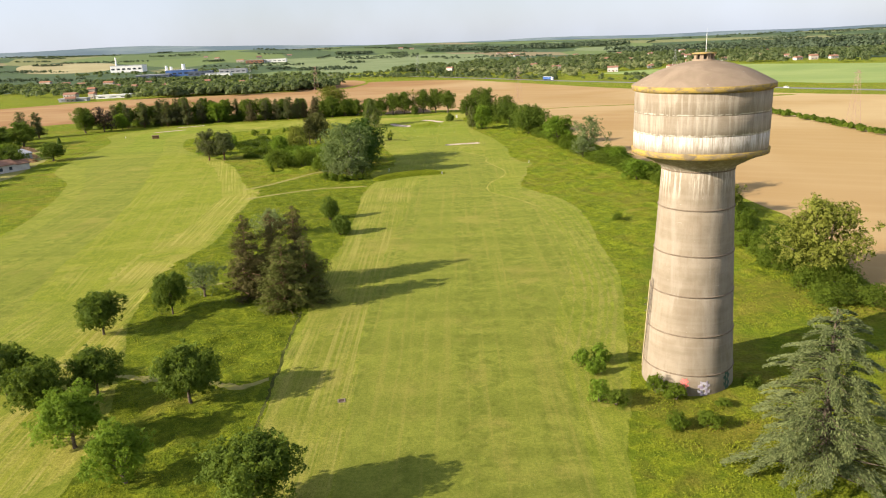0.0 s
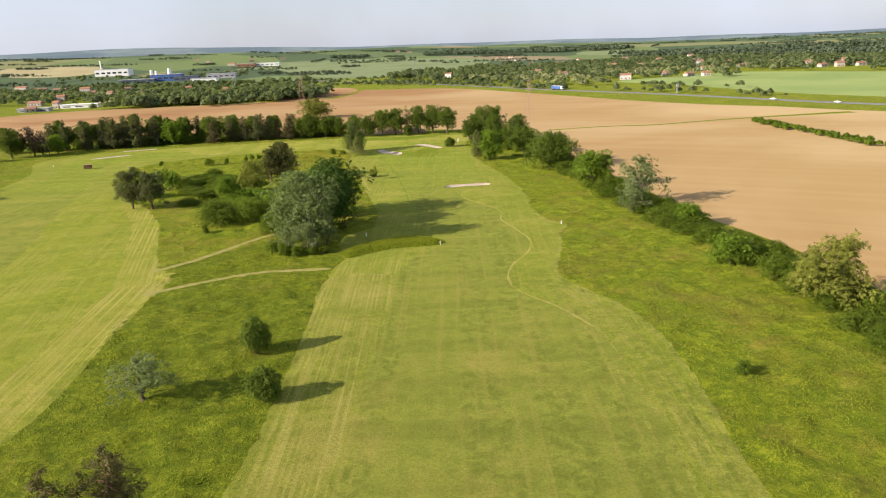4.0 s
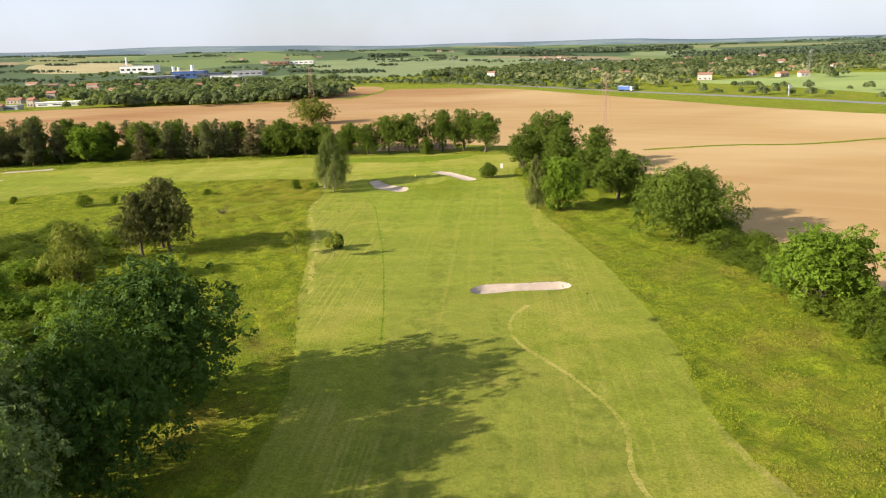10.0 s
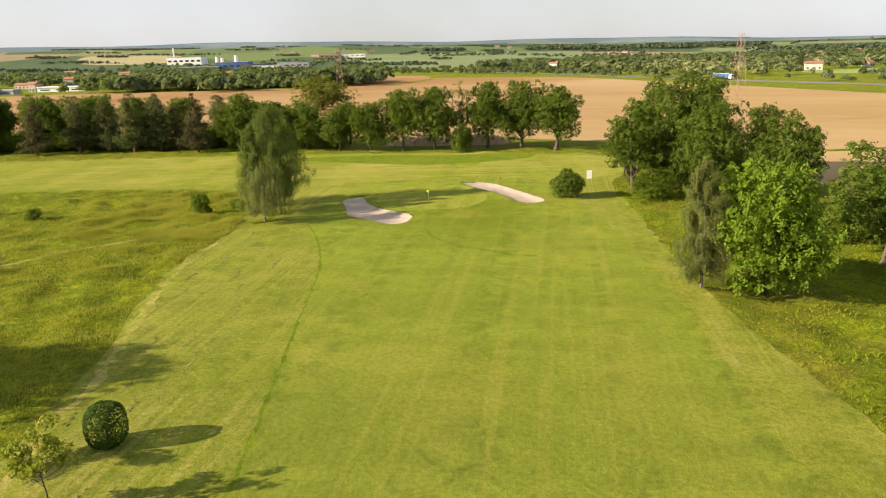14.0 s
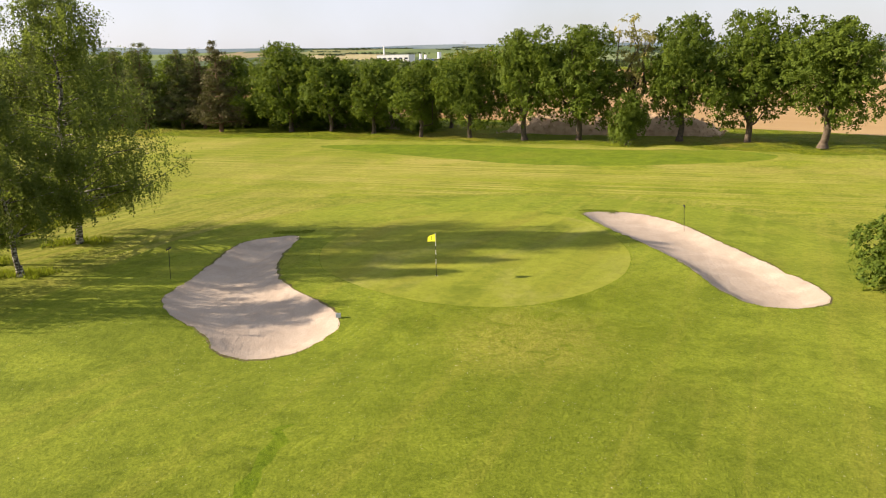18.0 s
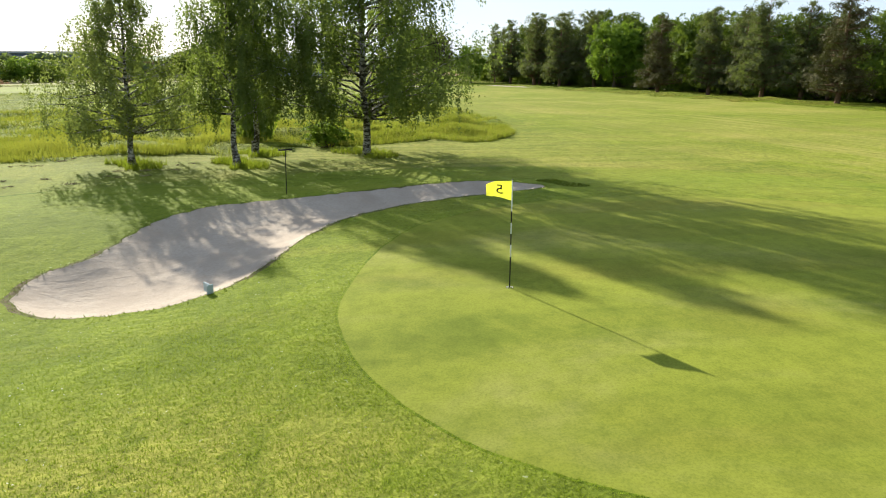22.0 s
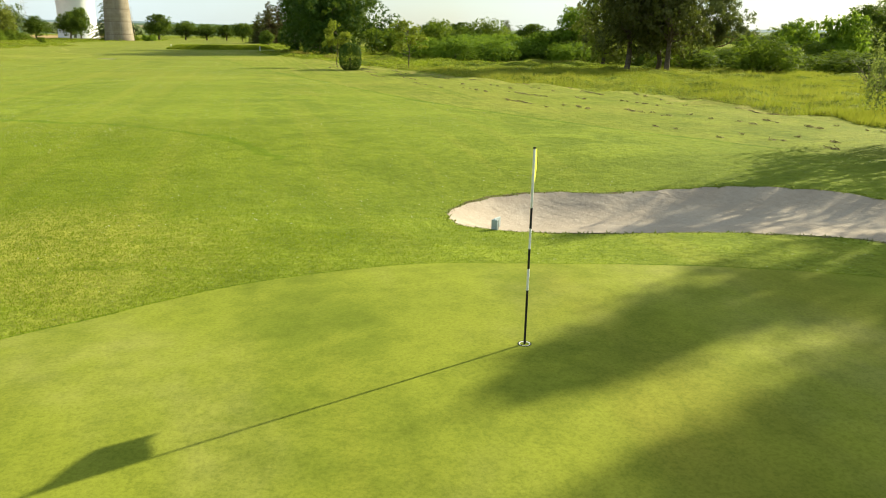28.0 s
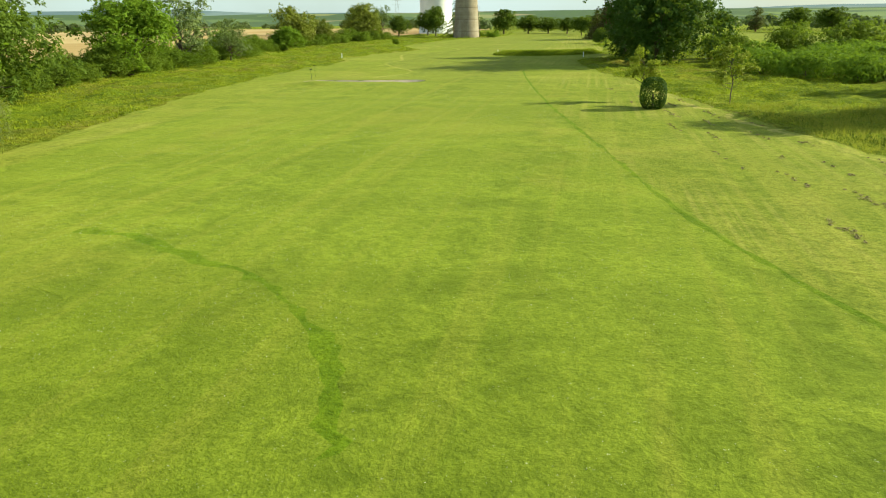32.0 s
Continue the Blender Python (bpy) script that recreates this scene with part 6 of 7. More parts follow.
def flagstick():
    x, y = -13.74, 406.74
    z = ground_z(x, y)
    ob = empty("flagstick", x, y, z)
    cuts = [(0.0, 0.62, M_BLACK), (0.62, 0.86, M_WHITE), (0.86, 1.08, M_BLACK), (1.08, 1.3, M_WHITE), (1.3, 1.52, M_BLACK), (1.52, 2.13, M_WHITE)]
    for z0, z1, m in cuts:
        part("pole_section", rod(bmesh.new(), (0, 0, z0), (0, 0, z1), 0.0125, sides=10), m, ob, "black section of the pole" if m is M_BLACK else "white section of the pole")
    part("pole_cap", rod(bmesh.new(), (0, 0, 2.13), (0, 0, 2.145), 0.016, sides=10), M_BLACK, ob)
    # the flag blows towards (-0.45, -0.89)
    u = Vector((-0.45, -0.89, 0)).normalized()
    n = Vector((-0.89, 0.45, 0)).normalized()

    def at(s, t, off=0.0):
        wave = (0.028 * math.sin(s * 9 + t * 3) + 0.01 * math.sin(s * 21 - t * 9)) * min(1, s * 4) + off
        return u * (0.012 + s * 0.97) + n * wave + Vector((0, 0, 2.11 - t * (1 - 0.85 * s * min(1, s * 3)) - 0.34 * s * s - 0.012 * math.sin(s * 13 + t * 6)))

    W, HT, nx, ny = 0.5, 0.37, 14, 8
    bm = bmesh.new()
    grid = [[bm.verts.new(at(W * i / nx, HT * j / ny)) for i in range(nx + 1)] for j in range(ny + 1)]
    for j in range(ny):
        for i in range(nx):
            bm.faces.new((grid[j][i], grid[j][i + 1], grid[j + 1][i + 1], grid[j + 1][i])).smooth = True
    cloth = part("flag", bm, flag_cloth(), ob, "yellow cloth flag with a black 5")
    font = bpy.data.curves.new("number", "FONT")
    font.body, font.size, font.extrude = "5", 0.3, 0.006
    tmp = bpy.data.objects.new("number", font)
    me = bpy.data.meshes.new_from_object(tmp)
    bpy.data.objects.remove(tmp)
    bm = bmesh.new()
    bm.from_mesh(me)
    bmesh.ops.subdivide_edges(bm, edges=bm.edges[:], cuts=2, use_grid_fill=False)
    xs = [v.co.x for v in bm.verts]
    mid = (min(xs) + max(xs)) / 2
    for v in bm.verts:
        v.co = at(0.24 + (v.co.x - mid), 0.29 - v.co.y, v.co.z)
    part("number", bm, M_BLACK, cloth, "black number 5")
    cup = empty("hole_cup", x, y, z)
    part("rim", lathe([(0.054, -0.1), (0.054, 0.004), (0.062, 0.006), (0.062, -0.02)], 24), M_WHITE, cup, "white rim of the cup")
    part("bottom", rod(bmesh.new(), (0, 0, -0.1), (0, 0, -0.09), 0.05, sides=20), M_BLACK, cup)
    ring = lathe([(0.058, 0.004), (0.075, 0.003)], 24)
    part("worn_ring", ring, M_BLACK, cup, "dark ring round the hole")
    tagged(cup, "golf hole with a pale rim in the green", "golf hole")
    tagged(ob, "black and white flagstick with a yellow flag numbered 5", "flagstick")


flagstick()


def rake(x, y, turn, tall=1.55):
    ob = empty("bunker_rake", x, y, ground_z(x, y), turn)
    part("handle", rod(bmesh.new(), (0, 0, -0.1), (0.1, 0, tall), 0.016, 0.016, 8), M_BLACK, ob)
    bm = box(bmesh.new(), 0.1, 0, tall, 0.05, 0.5, 0.05, 0, 0.008)
    part("head", bm, M_BLACK, ob, "black toothed rake head")
    for i in range(9):
        part("tooth", rod(bmesh.new(), (0.1, -0.22 + i * 0.055, tall + 0.05), (0.1, -0.22 + i * 0.055, tall + 0.13), 0.008, 0.004, 5), M_BLACK, ob)
    tagged(ob, "black bunker rake standing upright in the grass", "rake", "bunker rakes")


for x, y, turn in ((-26.4, 402.3, 20), (-3.6, 420.8, 200), (17.4, 312.2, 60), (19.5, 305, 90)):
    rake(x, y, turn)


def plate(x, y):
    ob = empty("marker_plate", x, y, ground_z(x, y), 35)
    part("board", box(bmesh.new(), 0, 0, 0.05, 0.2, 0.03, 0.2, 0, 0.006), M_BLUEGREY, ob)
    part("board", box(bmesh.new(), 0.11, 0.02, 0.03, 0.03, 0.14, 0.2, 0, 0.006), M_BLUEGREY, ob)
    part("stake", rod(bmesh.new(), (0, 0.03, -0.1), (0, 0.03, 0.2), 0.012), M_METAL, ob)
    tagged(ob, "small blue-grey plastic box at the bunker's edge", "marker")


plate(-15.66, 400.8)


def drain_cover(x, y):
    ob = empty("drain_cover", x, y, ground_z(x, y), 8)
    for dx, dy, sx, sy in ((0, 0.42, 0.96, 0.12), (0, -0.42, 0.96, 0.12), (0.42, 0, 0.12, 0.72), (-0.42, 0, 0.12, 0.72)):
        part("frame_bar", box(bmesh.new(), dx, dy, 0.0, sx, sy, 0.07, 0, 0.01), M_EDGING, ob)
    part("lid", box(bmesh.new(), 0, 0, 0.0, 0.7, 0.7, 0.045, 0, 0.01), M_LID, ob, "rusty dark lid")
    tagged(ob, "dark iron drain cover in a concrete frame in the mown grass", "drain cover")


M_EDGING = plain("weathered_concrete_edging", (0.16, 0.13, 0.1), (0.24, 0.2, 0.16), 5, 0.95, 0, 0.03)
M_LID = plain("rusty_lid", (0.05, 0.034, 0.024), (0.1, 0.066, 0.045), 6, 0.9)
drain_cover(-13.6, 80.4)


def post(x, y, h=1.0, m=None):
    ob = empty("marker_post", x, y, ground_z(x, y))
    part("stake", box(bmesh.new(), 0, 0, -0.1, 0.16, 0.16, h, 0, 0.02), m or M_WHITE, ob)
    part("cap", box(bmesh.new(), 0, 0, h - 0.1, 0.18, 0.18, 0.05, 0, 0.015), m or M_WHITE, ob)
    tagged(ob, "white distance post beside the fairway", "post", "distance posts")


for x, y in ((-18, 250), (32, 254), (0.6, 239), (-174, 400)):
    post(x, y)


def board(x, y, turn):
    ob = empty("white_notice_board", x, y, 0, turn)
    part("panel", box(bmesh.new(), 0, 0, 0.45, 0.9, 0.06, 1.45, 0, 0.01), M_WHITE, ob)
    for s in (-0.38, 0.38):
        part("leg", box(bmesh.new(), s, 0, -0.1, 0.06, 0.06, 0.6, 0, 0.01), M_METAL, ob)
    tagged(ob, "upright white board on two legs in the grass", "sign")


board(11.2, 426.0, 6)


def hut(x, y, turn):
    ob = empty("tee_hut", x, y, 0, turn)
    for sx in (-1.6, 1.6):
        for sy in (-0.7, 0.7):
            part("post", box(bmesh.new(), sx, sy, -0.1, 0.12, 0.12, 1.9, 0, 0.015), M_WOOD, ob)
    part("back_panel", box(bmesh.new(), 0, 0.72, 0.0, 3.3, 0.08, 1.7), M_WOOD, ob)
    part("seat", box(bmesh.new(), 0, 0.3, 0.42, 3.0, 0.5, 0.06), M_WOOD, ob)
    bm = box(bmesh.new(), 0, 0, 1.75, 4.0, 2.4, 0.12, 0, 0.02)
    part("roof", bm, M_WOOD, ob, "flat weathered roof")
    tagged(ob, "small wooden shelter on the neighbouring tee", "shelter")


hut(-153.5, 390, 15)


# ---- houses ----
M_RENDER = plain("cream_render", (0.34, 0.3, 0.25), (0.43, 0.385, 0.33), 0.5, 0.9)
M_RENDER_W = plain("off_white_render", (0.42, 0.4, 0.375), (0.52, 0.5, 0.47), 0.5, 0.9)
M_TILE = plain("orange_roof_tiles", (0.23, 0.12, 0.08), (0.31, 0.18, 0.125), 1.2, 0.9, 0, 0.05)
M_TILE_D = plain("brown_roof_tiles", (0.26, 0.13, 0.085), (0.36, 0.19, 0.12), 1.2, 0.9, 0, 0.05)
M_GLASS = plain("dark_window_glass", (0.03, 0.04, 0.05), (0.06, 0.07, 0.08), 1, 0.1)
M_STONE = plain("old_rubble_stone", (0.27, 0.225, 0.17), (0.38, 0.32, 0.25), 1.6, 0.95, 0, 0.06)
M_GREYROOF = plain("grey_metal_roof", (0.32, 0.33, 0.35), (0.42, 0.43, 0.44), 0.2, 0.6, 0.3)
M_BLUE = plain("blue_cladding", (0.05, 0.10, 0.26), (0.08, 0.15, 0.33), 0.15, 0.5)
M_BLUEDK = plain("dark_blue_grey_cladding", (0.07, 0.09, 0.13), (0.12, 0.14, 0.18), 0.15, 0.5)
M_REDPAINT = plain("red_white_steel", (0.34, 0.21, 0.17), (0.42, 0.29, 0.25), 0.2, 0.6, 0.2)
M_SLATE = plain("grey_steel", (0.3, 0.31, 0.32), (0.38, 0.38, 0.39), 0.3, 0.5, 0.5)


def gable(w, d, z0, rise, over=0.4):
    """A pitched roof with its ridge along x."""
    bm = bmesh.new()
    w, d = w / 2 + over, d / 2 + over
    lo = [bm.verts.new(p) for p in ((-w, -d, z0), (w, -d, z0), (w, d, z0), (-w, d, z0))]
    up = [bm.verts.new(p) for p in ((-w, -d, z0 + 0.2), (w, -d, z0 + 0.2), (w, d, z0 + 0.2), (-w, d, z0 + 0.2))]
    r0, r1 = bm.verts.new((-w, 0, z0 + rise)), bm.verts.new((w, 0, z0 + rise))
    for i in range(4):
        bm.faces.new((lo[i], lo[(i + 1) % 4], up[(i + 1) % 4], up[i]))
    bm.faces.new(lo[::-1])
    bm.faces.new((up[0], up[1], r1, r0))
    bm.faces.new((up[2], up[3], r0, r1))
    bm.faces.new((up[1], up[2], r1))
    bm.faces.new((up[3], up[0], r0))
    return bm


def house(x, y, w, d, h, turn, wall, roof, label):
    w *= 0.62
    d *= 0.8
    ob = empty("house", x, y, ground_z(x, y), turn)
    part("wall", box(bmesh.new(), 0, 0, -1, w, d, h + 1), wall, ob)
    part("roof", gable(w, d, h, d * 0.24 + 0.4), roof, ob)
    part("chimney", box(bmesh.new(), w * 0.25, d * 0.1, h, 0.7, 0.6, d * 0.24 + 1.3), wall, ob)
    k = max(2, int(w / 4))
    for i in range(k):
        for s in (-1, 1):
            win = part("window", box(bmesh.new(), -w / 2 + (i + 0.5) * w / k, s * (d / 2 + 0.01), 1.0, 1.3, 0.1, 1.3), M_GLASS, ob)
            part("sill", box(bmesh.new(), -w / 2 + (i + 0.5) * w / k, s * (d / 2 + 0.05), 0.88, 1.6, 0.2, 0.1), wall, win)
    part("door", box(bmesh.new(), w * 0.08, -d / 2 - 0.02, 0, 1.0, 0.1, 2.1), M_WOOD, ob)
    tagged(ob, label, "house", "houses of the village")


VILLAGE = [(24, 1207, 18), (191, 2219, 16), (226, 2210, 22), (218, 1972, 23), (130, 1481, 9), (158, 1178, 16), (263, 1641, 15), (288, 1670, 22), (346, 1809, 21), (184, 1116, 21), (308, 1338, 24), (300, 1426, 11), (447, 1782, 21),
           (360, 1279, 15), (291, 1109, 19), (226, 934, 21), (306, 949, 17), (325, 945, 14), (388, 1108, 31), (494, 1472, 18), (453, 1318, 16), (450, 1144, 18), (520, 1237, 16), (533, 1215, 23), (514, 1039, 18), (531, 1029, 16),
           (623, 1184, 16), (562, 1035, 19), (555, 1156, 14), (291, 989, 10), (576, 1717, 21), (639, 1780, 19), (747, 1587, 15), (213, 1670, 15), (675, 1499, 14), (457, 1561, 15), (360, 1720, 15), (495, 1304, 14), (654, 1372, 13),
           (357, 1337, 14)]
for i, (x, y, w) in enumerate(VILLAGE):
    white = i % 3 != 1
    house(x, y, w, 9 + i % 3, 3.2 + 2.0 * (i % 5 == 0), (i * 37) % 60 - 30, M_RENDER_W if white else M_RENDER, M_TILE if i % 4 != 2 else M_TILE_D,
          "white house with an orange tiled roof amid trees" if white else "cream house with a tiled roof amid trees")
LEFT_TOWN = [(-752, 1416, 37), (-696, 1375, 35), (-634, 1320, 33), (-554, 1243, 26), (-454, 908, 26), (-401, 800, 16), (-288, 865, 16), (-281, 928, 11), (-383, 919, 16), (-344, 1104, 13), (-499, 1146, 17), (-283, 1070, 11), (-596, 2261, 37),
           (-40, 1270, 9), (-6, 1291, 14), (-134, 2921, 28), (-90, 2908, 27), (-724, 2461, 26), (-580, 2439, 26), (-496, 2522, 26), (-789, 2550, 21), (-397, 844, 10), (-383, 968, 12), (-404, 1087, 15), (-466, 991, 16), (-452, 1099, 13),
           (-486, 1241, 15)]
for i, (x, y, w) in enumerate(LEFT_TOWN):
    house(x, y, w, 10, 3.4 + 2.4 * (i % 3 == 0), (i * 23) % 30 - 8, M_RENDER, M_TILE if i % 3 else M_TILE_D, "cream house with a red tiled roof by the town")


def new_house():
    """The unfinished house beside the neighbouring fairway."""
    ob = empty("white_house", -180, 288, 0, 62)
    part("wall", box(bmesh.new(), 0, 0, -0.5, 13, 8, 3.4), M_RENDER_W, ob)
    part("roof", gable(13, 8, 2.9, 2.0), M_TILE, ob, "orange tiled roof")
    part("annexe", box(bmesh.new(), 9.4, -0.5, -0.5, 6, 6, 3.0), M_RENDER_W, ob)
    ann = part("annexe_roof", gable(6, 6, 2.5, 1.6), M_TILE, ob)
    ann.location = (9.4, -0.5, 0)
    for x in (-4, 0, 4):
        part("window", box(bmesh.new(), x, -4.02, 0.9, 1.3, 0.1, 1.3), M_GLASS, ob)
        part("window", box(bmesh.new(), x, 4.02, 0.9, 1.3, 0.1, 1.3), M_GLASS, ob)
    tagged(ob, "white single-storey house with an orange tiled roof", "house")
    ob = empty("grey_shed", -196, 318, 0, 62)
    part("wall", box(bmesh.new(), 0, 0, -0.3, 22, 14, 3.6), M_GREYROOF, ob)
    part("roof", gable(22, 14, 3.3, 1.6), M_GREYROOF, ob)
    tagged(ob, "long grey shed behind a white house", "shed")


new_house()


def heap(x, y, w, d, h, material, label, seed, name="earth_heap"):
    """A heap of loose lumps."""
    g = np.random.default_rng(seed)
    ob = empty(name, x, y, 0)
    n = 24
    gx, gy = np.meshgrid(np.linspace(-1, 1, n), np.linspace(-1, 1, n))
    z = h * np.clip(1 - gx ** 2 - gy ** 2, 0, 1) ** 0.7 * (1 + g.normal(0, 0.12, gx.shape)) - 0.05
    v = np.stack([gx.ravel() * w / 2, gy.ravel() * d / 2, z.ravel()], 1)
    i = np.arange((n - 1) * n).reshape(n - 1, n)[:, :-1].ravel()
    part("mass", mesh_of("mass", v, np.stack([i, i + 1, i + n + 1, i + n], 1), material), parent=ob)
    pick = g.integers(0, len(v), 900)
    p = v[pick] + g.normal(0, 0.15, (900, 3))
    p[:, 2] = np.maximum(p[:, 2], 0)
    lv, lf = leaves(p, g.normal(size=p.shape), 0.26, 0.55, 0.5, seed)
    part("cover", mesh_of("cover", lv, lf, material), parent=ob)
    return tagged(ob, label, "heap")


M_CHIPS = plain("pale_split_wood", (0.40, 0.28, 0.17), (0.54, 0.40, 0.26), 1.1, 0.95, 0, 0.08)
M_EARTH = plain("orange_earth", (0.42, 0.24, 0.11), (0.52, 0.34, 0.18), 0.8, 0.95, 0, 0.08)
heap(-26, 479, 17, 8, 2.6, M_CHIPS, "long heap of pale split wood behind the trees", 4, "wood_heap")
heap(-12, 480, 15, 8, 2.4, M_CHIPS, "long heap of pale split wood behind the trees", 5, "wood_heap")
heap(-190, 332, 9, 6, 1.6, M_EARTH, "heap of orange earth by the new house", 6)
heap(-184, 318, 8, 6, 1.3, M_EARTH, "heap of orange earth by the new house", 7)
heap(-206, 356, 12, 8, 2.2, M_EARTH, "heap of orange earth by the new house", 8)


def cypress(x, y, h):
    ob = empty("cypress_tree", x, y, 0)
    g = np.random.default_rng(3)
    t = g.uniform(0, 1, 2600)
    a_ = g.uniform(0, 2 * np.pi, 2600)
    r = h * 0.12 * np.sin(np.pi * np.clip(t * 0.93 + 0.07, 0, 1)) ** 0.6 * g.uniform(0.8, 1.05, 2600)
    p = np.stack([np.cos(a_) * r, np.sin(a_) * r, 0.2 + t * (h - 0.2)], 1)
    v = leaves(p, np.stack([np.cos(a_), np.sin(a_), np.full(2600, 0.3)], 1) + g.normal(0, 0.4, p.shape), 0.2, 0.45, 0.4, 3)
    part("crown", mesh_of("crown", v[0], v[1], L_DARK), parent=ob)
    part("trunk", limb_mesh([((0, 0, -0.2), (0, 0, h * 0.5), 0.18, 0.1)], M_BARK, "trunk"), parent=ob)
    tagged(ob, "narrow dark cypress by the building yard", "tree")


cypress(-178.5, 338, 8.2)


def stone_wall(p, q, h, name="stone_wall"):
    p, q = Vector(p), Vector(q)
    d = q - p
    mid = (p + q) / 2
    ob = empty(name, mid.x, mid.y, 0, math.degrees(math.atan2(d.y, d.x)))
    part("wall", box(bmesh.new(), 0, 0, -0.3, d.length, 0.5, h + 0.3), M_STONE, ob)
    part("coping", box(bmesh.new(), 0, 0, h, d.length, 0.66, 0.14, 0, 0.03), M_STONE, ob)
    tagged(ob, "old rubble-stone wall under the row of trees", "wall", "garden walls")


for p, q in (((-165, 474), (-130, 478)), ((-130, 478), (-100, 480)), ((-100, 480), (-72, 480)), ((-72, 480), (-52, 478))):
    stone_wall(p, q, 2.3)


def manor(x, y):
    ob = empty("old_house", x, y, 0, 10)
    part("wall", box(bmesh.new(), 0, 0, -0.5, 9, 8, 7.5), M_STONE, ob)
    part("roof", gable(9, 8, 7, 3.2), M_TILE_D, ob)
    part("chimney", box(bmesh.new(), 3, 0, 7, 0.8, 0.8, 4.2), M_RENDER_W, ob)
    for sx in (-2.5, 0, 2.5):
        for z in (1, 4):
            part("window", box(bmesh.new(), sx, -4.03, z, 1.1, 0.1, 1.6), M_GLASS, ob)
    tagged(ob, "old pale stone house half hidden behind pines", "house")


manor(-127, 486)


# ---- works, masts and traffic far off ----
def works(name, x, y, w, d, h, turn, wall, roof, label, extra=()):
    ob = empty(name, x, y, ground_z(x, y), turn)
    part("wall", box(bmesh.new(), 0, 0, -3, w, d, h + 3), wall, ob)
    part("roof", box(bmesh.new(), 0, 0, h, w + 1, d + 1, 0.8), roof, ob)
    k = max(2, int(w / 12))
    for i in range(k):
        part("window", box(bmesh.new(), -w / 2 + (i + 0.5) * w / k, -d / 2 - 0.05, h * 0.35, w / k * 0.6, 0.3, h * 0.25), M_GLASS, ob)
    for ex, ey, r, eh in extra:
        part("stack", rod(bmesh.new(), (ex, ey, h), (ex, ey, h + eh), r, r * 0.85, 14), M_WHITE, ob, "white chimney")
    tagged(ob, label, "factory", "industrial estate")


works("factory", -796, 1916, 80, 40, 16, 5, M_WHITE, M_GREYROOF, "white factory hall with a tall chimney", [(-30, 0, 1.9, 21)])
works("factory", -560, 1625, 62, 30, 13, 5, M_BLUE, M_GREYROOF, "blue factory hall with white silos", [(-30, -6, 3, 10), (-20, -6, 3, 8), (6, -4, 4, 12)])
works("factory", -510, 1600, 50, 26, 9, 5, M_BLUEDK, M_BLUEDK, "dark blue-grey factory hall")
works("factory", -420, 1425, 46, 24, 9, 5, M_WHITE, M_GREYROOF, "white warehouse of the industrial estate")
works("factory", -458, 1670, 60, 26, 9, 5, M_GREYROOF, M_GREYROOF, "long grey warehouse of the industrial estate")
works("factory", -610, 1592, 70, 22, 6, 5, M_BLUEDK, M_GREYROOF, "low dark works building")
works("factory", -532, 2180, 50, 26, 9, 5, M_TILE_D, M_GREYROOF, "reddish works building far off")
works("factory", -478, 2212, 66, 30, 8, 5, M_WHITE, M_WHITE, "long white works building far off")
works("warehouse", -372, 843, 38, 9, 3.2, 4, M_WHITE, M_WHITE, "long low white shed at the town's edge")
works("warehouse", -400, 806, 30, 10, 3.0, 4, M_GREYROOF, M_GREYROOF, "low grey shed at the town's edge")
works("warehouse", -340, 300, 46, 22, 9, 80, M_BLUEDK, M_GREYROOF, "flat dark building west of the course")
works("warehouse", -300, 352, 30, 18, 5, 80, M_RENDER, M_TILE, "building with a pink tiled roof west of the course")
works("warehouse", -330, 400, 44, 22, 9, 80, M_GREYROOF, M_GREYROOF, "grey hall west of the course")
works("warehouse", -360, 250, 40, 20, 9, 80, M_BLUEDK, M_GREYROOF, "flat dark building west of the course")


def pylon(x, y, h, m):
    ob = empty("pylon", x, y, ground_z(x, y), 25)
    b, t = h * 0.09, h * 0.02
    for i, (sx, sy) in enumerate(((-1, -1), (1, -1), (1, 1), (-1, 1))):
        bm = bmesh.new()
        rod(bm, (sx * b, sy * b, -0.5), (sx * t, sy * t, h), 0.06, 0.04, 4)
        part("leg", bm, m, ob)
    bm = bmesh.new()
    for k in range(9):
        z0, z1 = h * k / 9, h * (k + 1) / 9
        r0, r1 = b + (t - b) * k / 9, b + (t - b) * (k + 1) / 9
        for (ax, ay), (cx, cy) in (((-1, -1), (1, -1)), ((1, -1), (1, 1)), ((1, 1), (-1, 1)), ((-1, 1), (-1, -1))):
            rod(bm, (ax * r0, ay * r0, z0), (cx * r1, cy * r1, z1), 0.022, sides=4)
            rod(bm, (cx * r0, cy * r0, z0), (ax * r1, ay * r1, z1), 0.022, sides=4)
    part("bracing", bm, m, ob)
    for z in (0.72, 0.84, 0.95):
        bm = bmesh.new()
        rod(bm, (-h * 0.13, 0, h * z), (h * 0.13, 0, h * z), 0.07, sides=4)
        part("cross_arm", bm, m, ob)
    tagged(ob, "lattice steel pylon standing in the fields", "pylon", "pylons")


for x, y, h, m in ((58, 516, 25, M_REDPAINT), (184, 317, 24, M_REDPAINT), (-128, 780, 27, M_REDPAINT), (-26, 1095, 30, M_SLATE), (249, 762, 28, M_SLATE), (-253, 1003, 28, M_SLATE), (120, -160, 26, M_SLATE)):
    pylon(x, y, h, m)


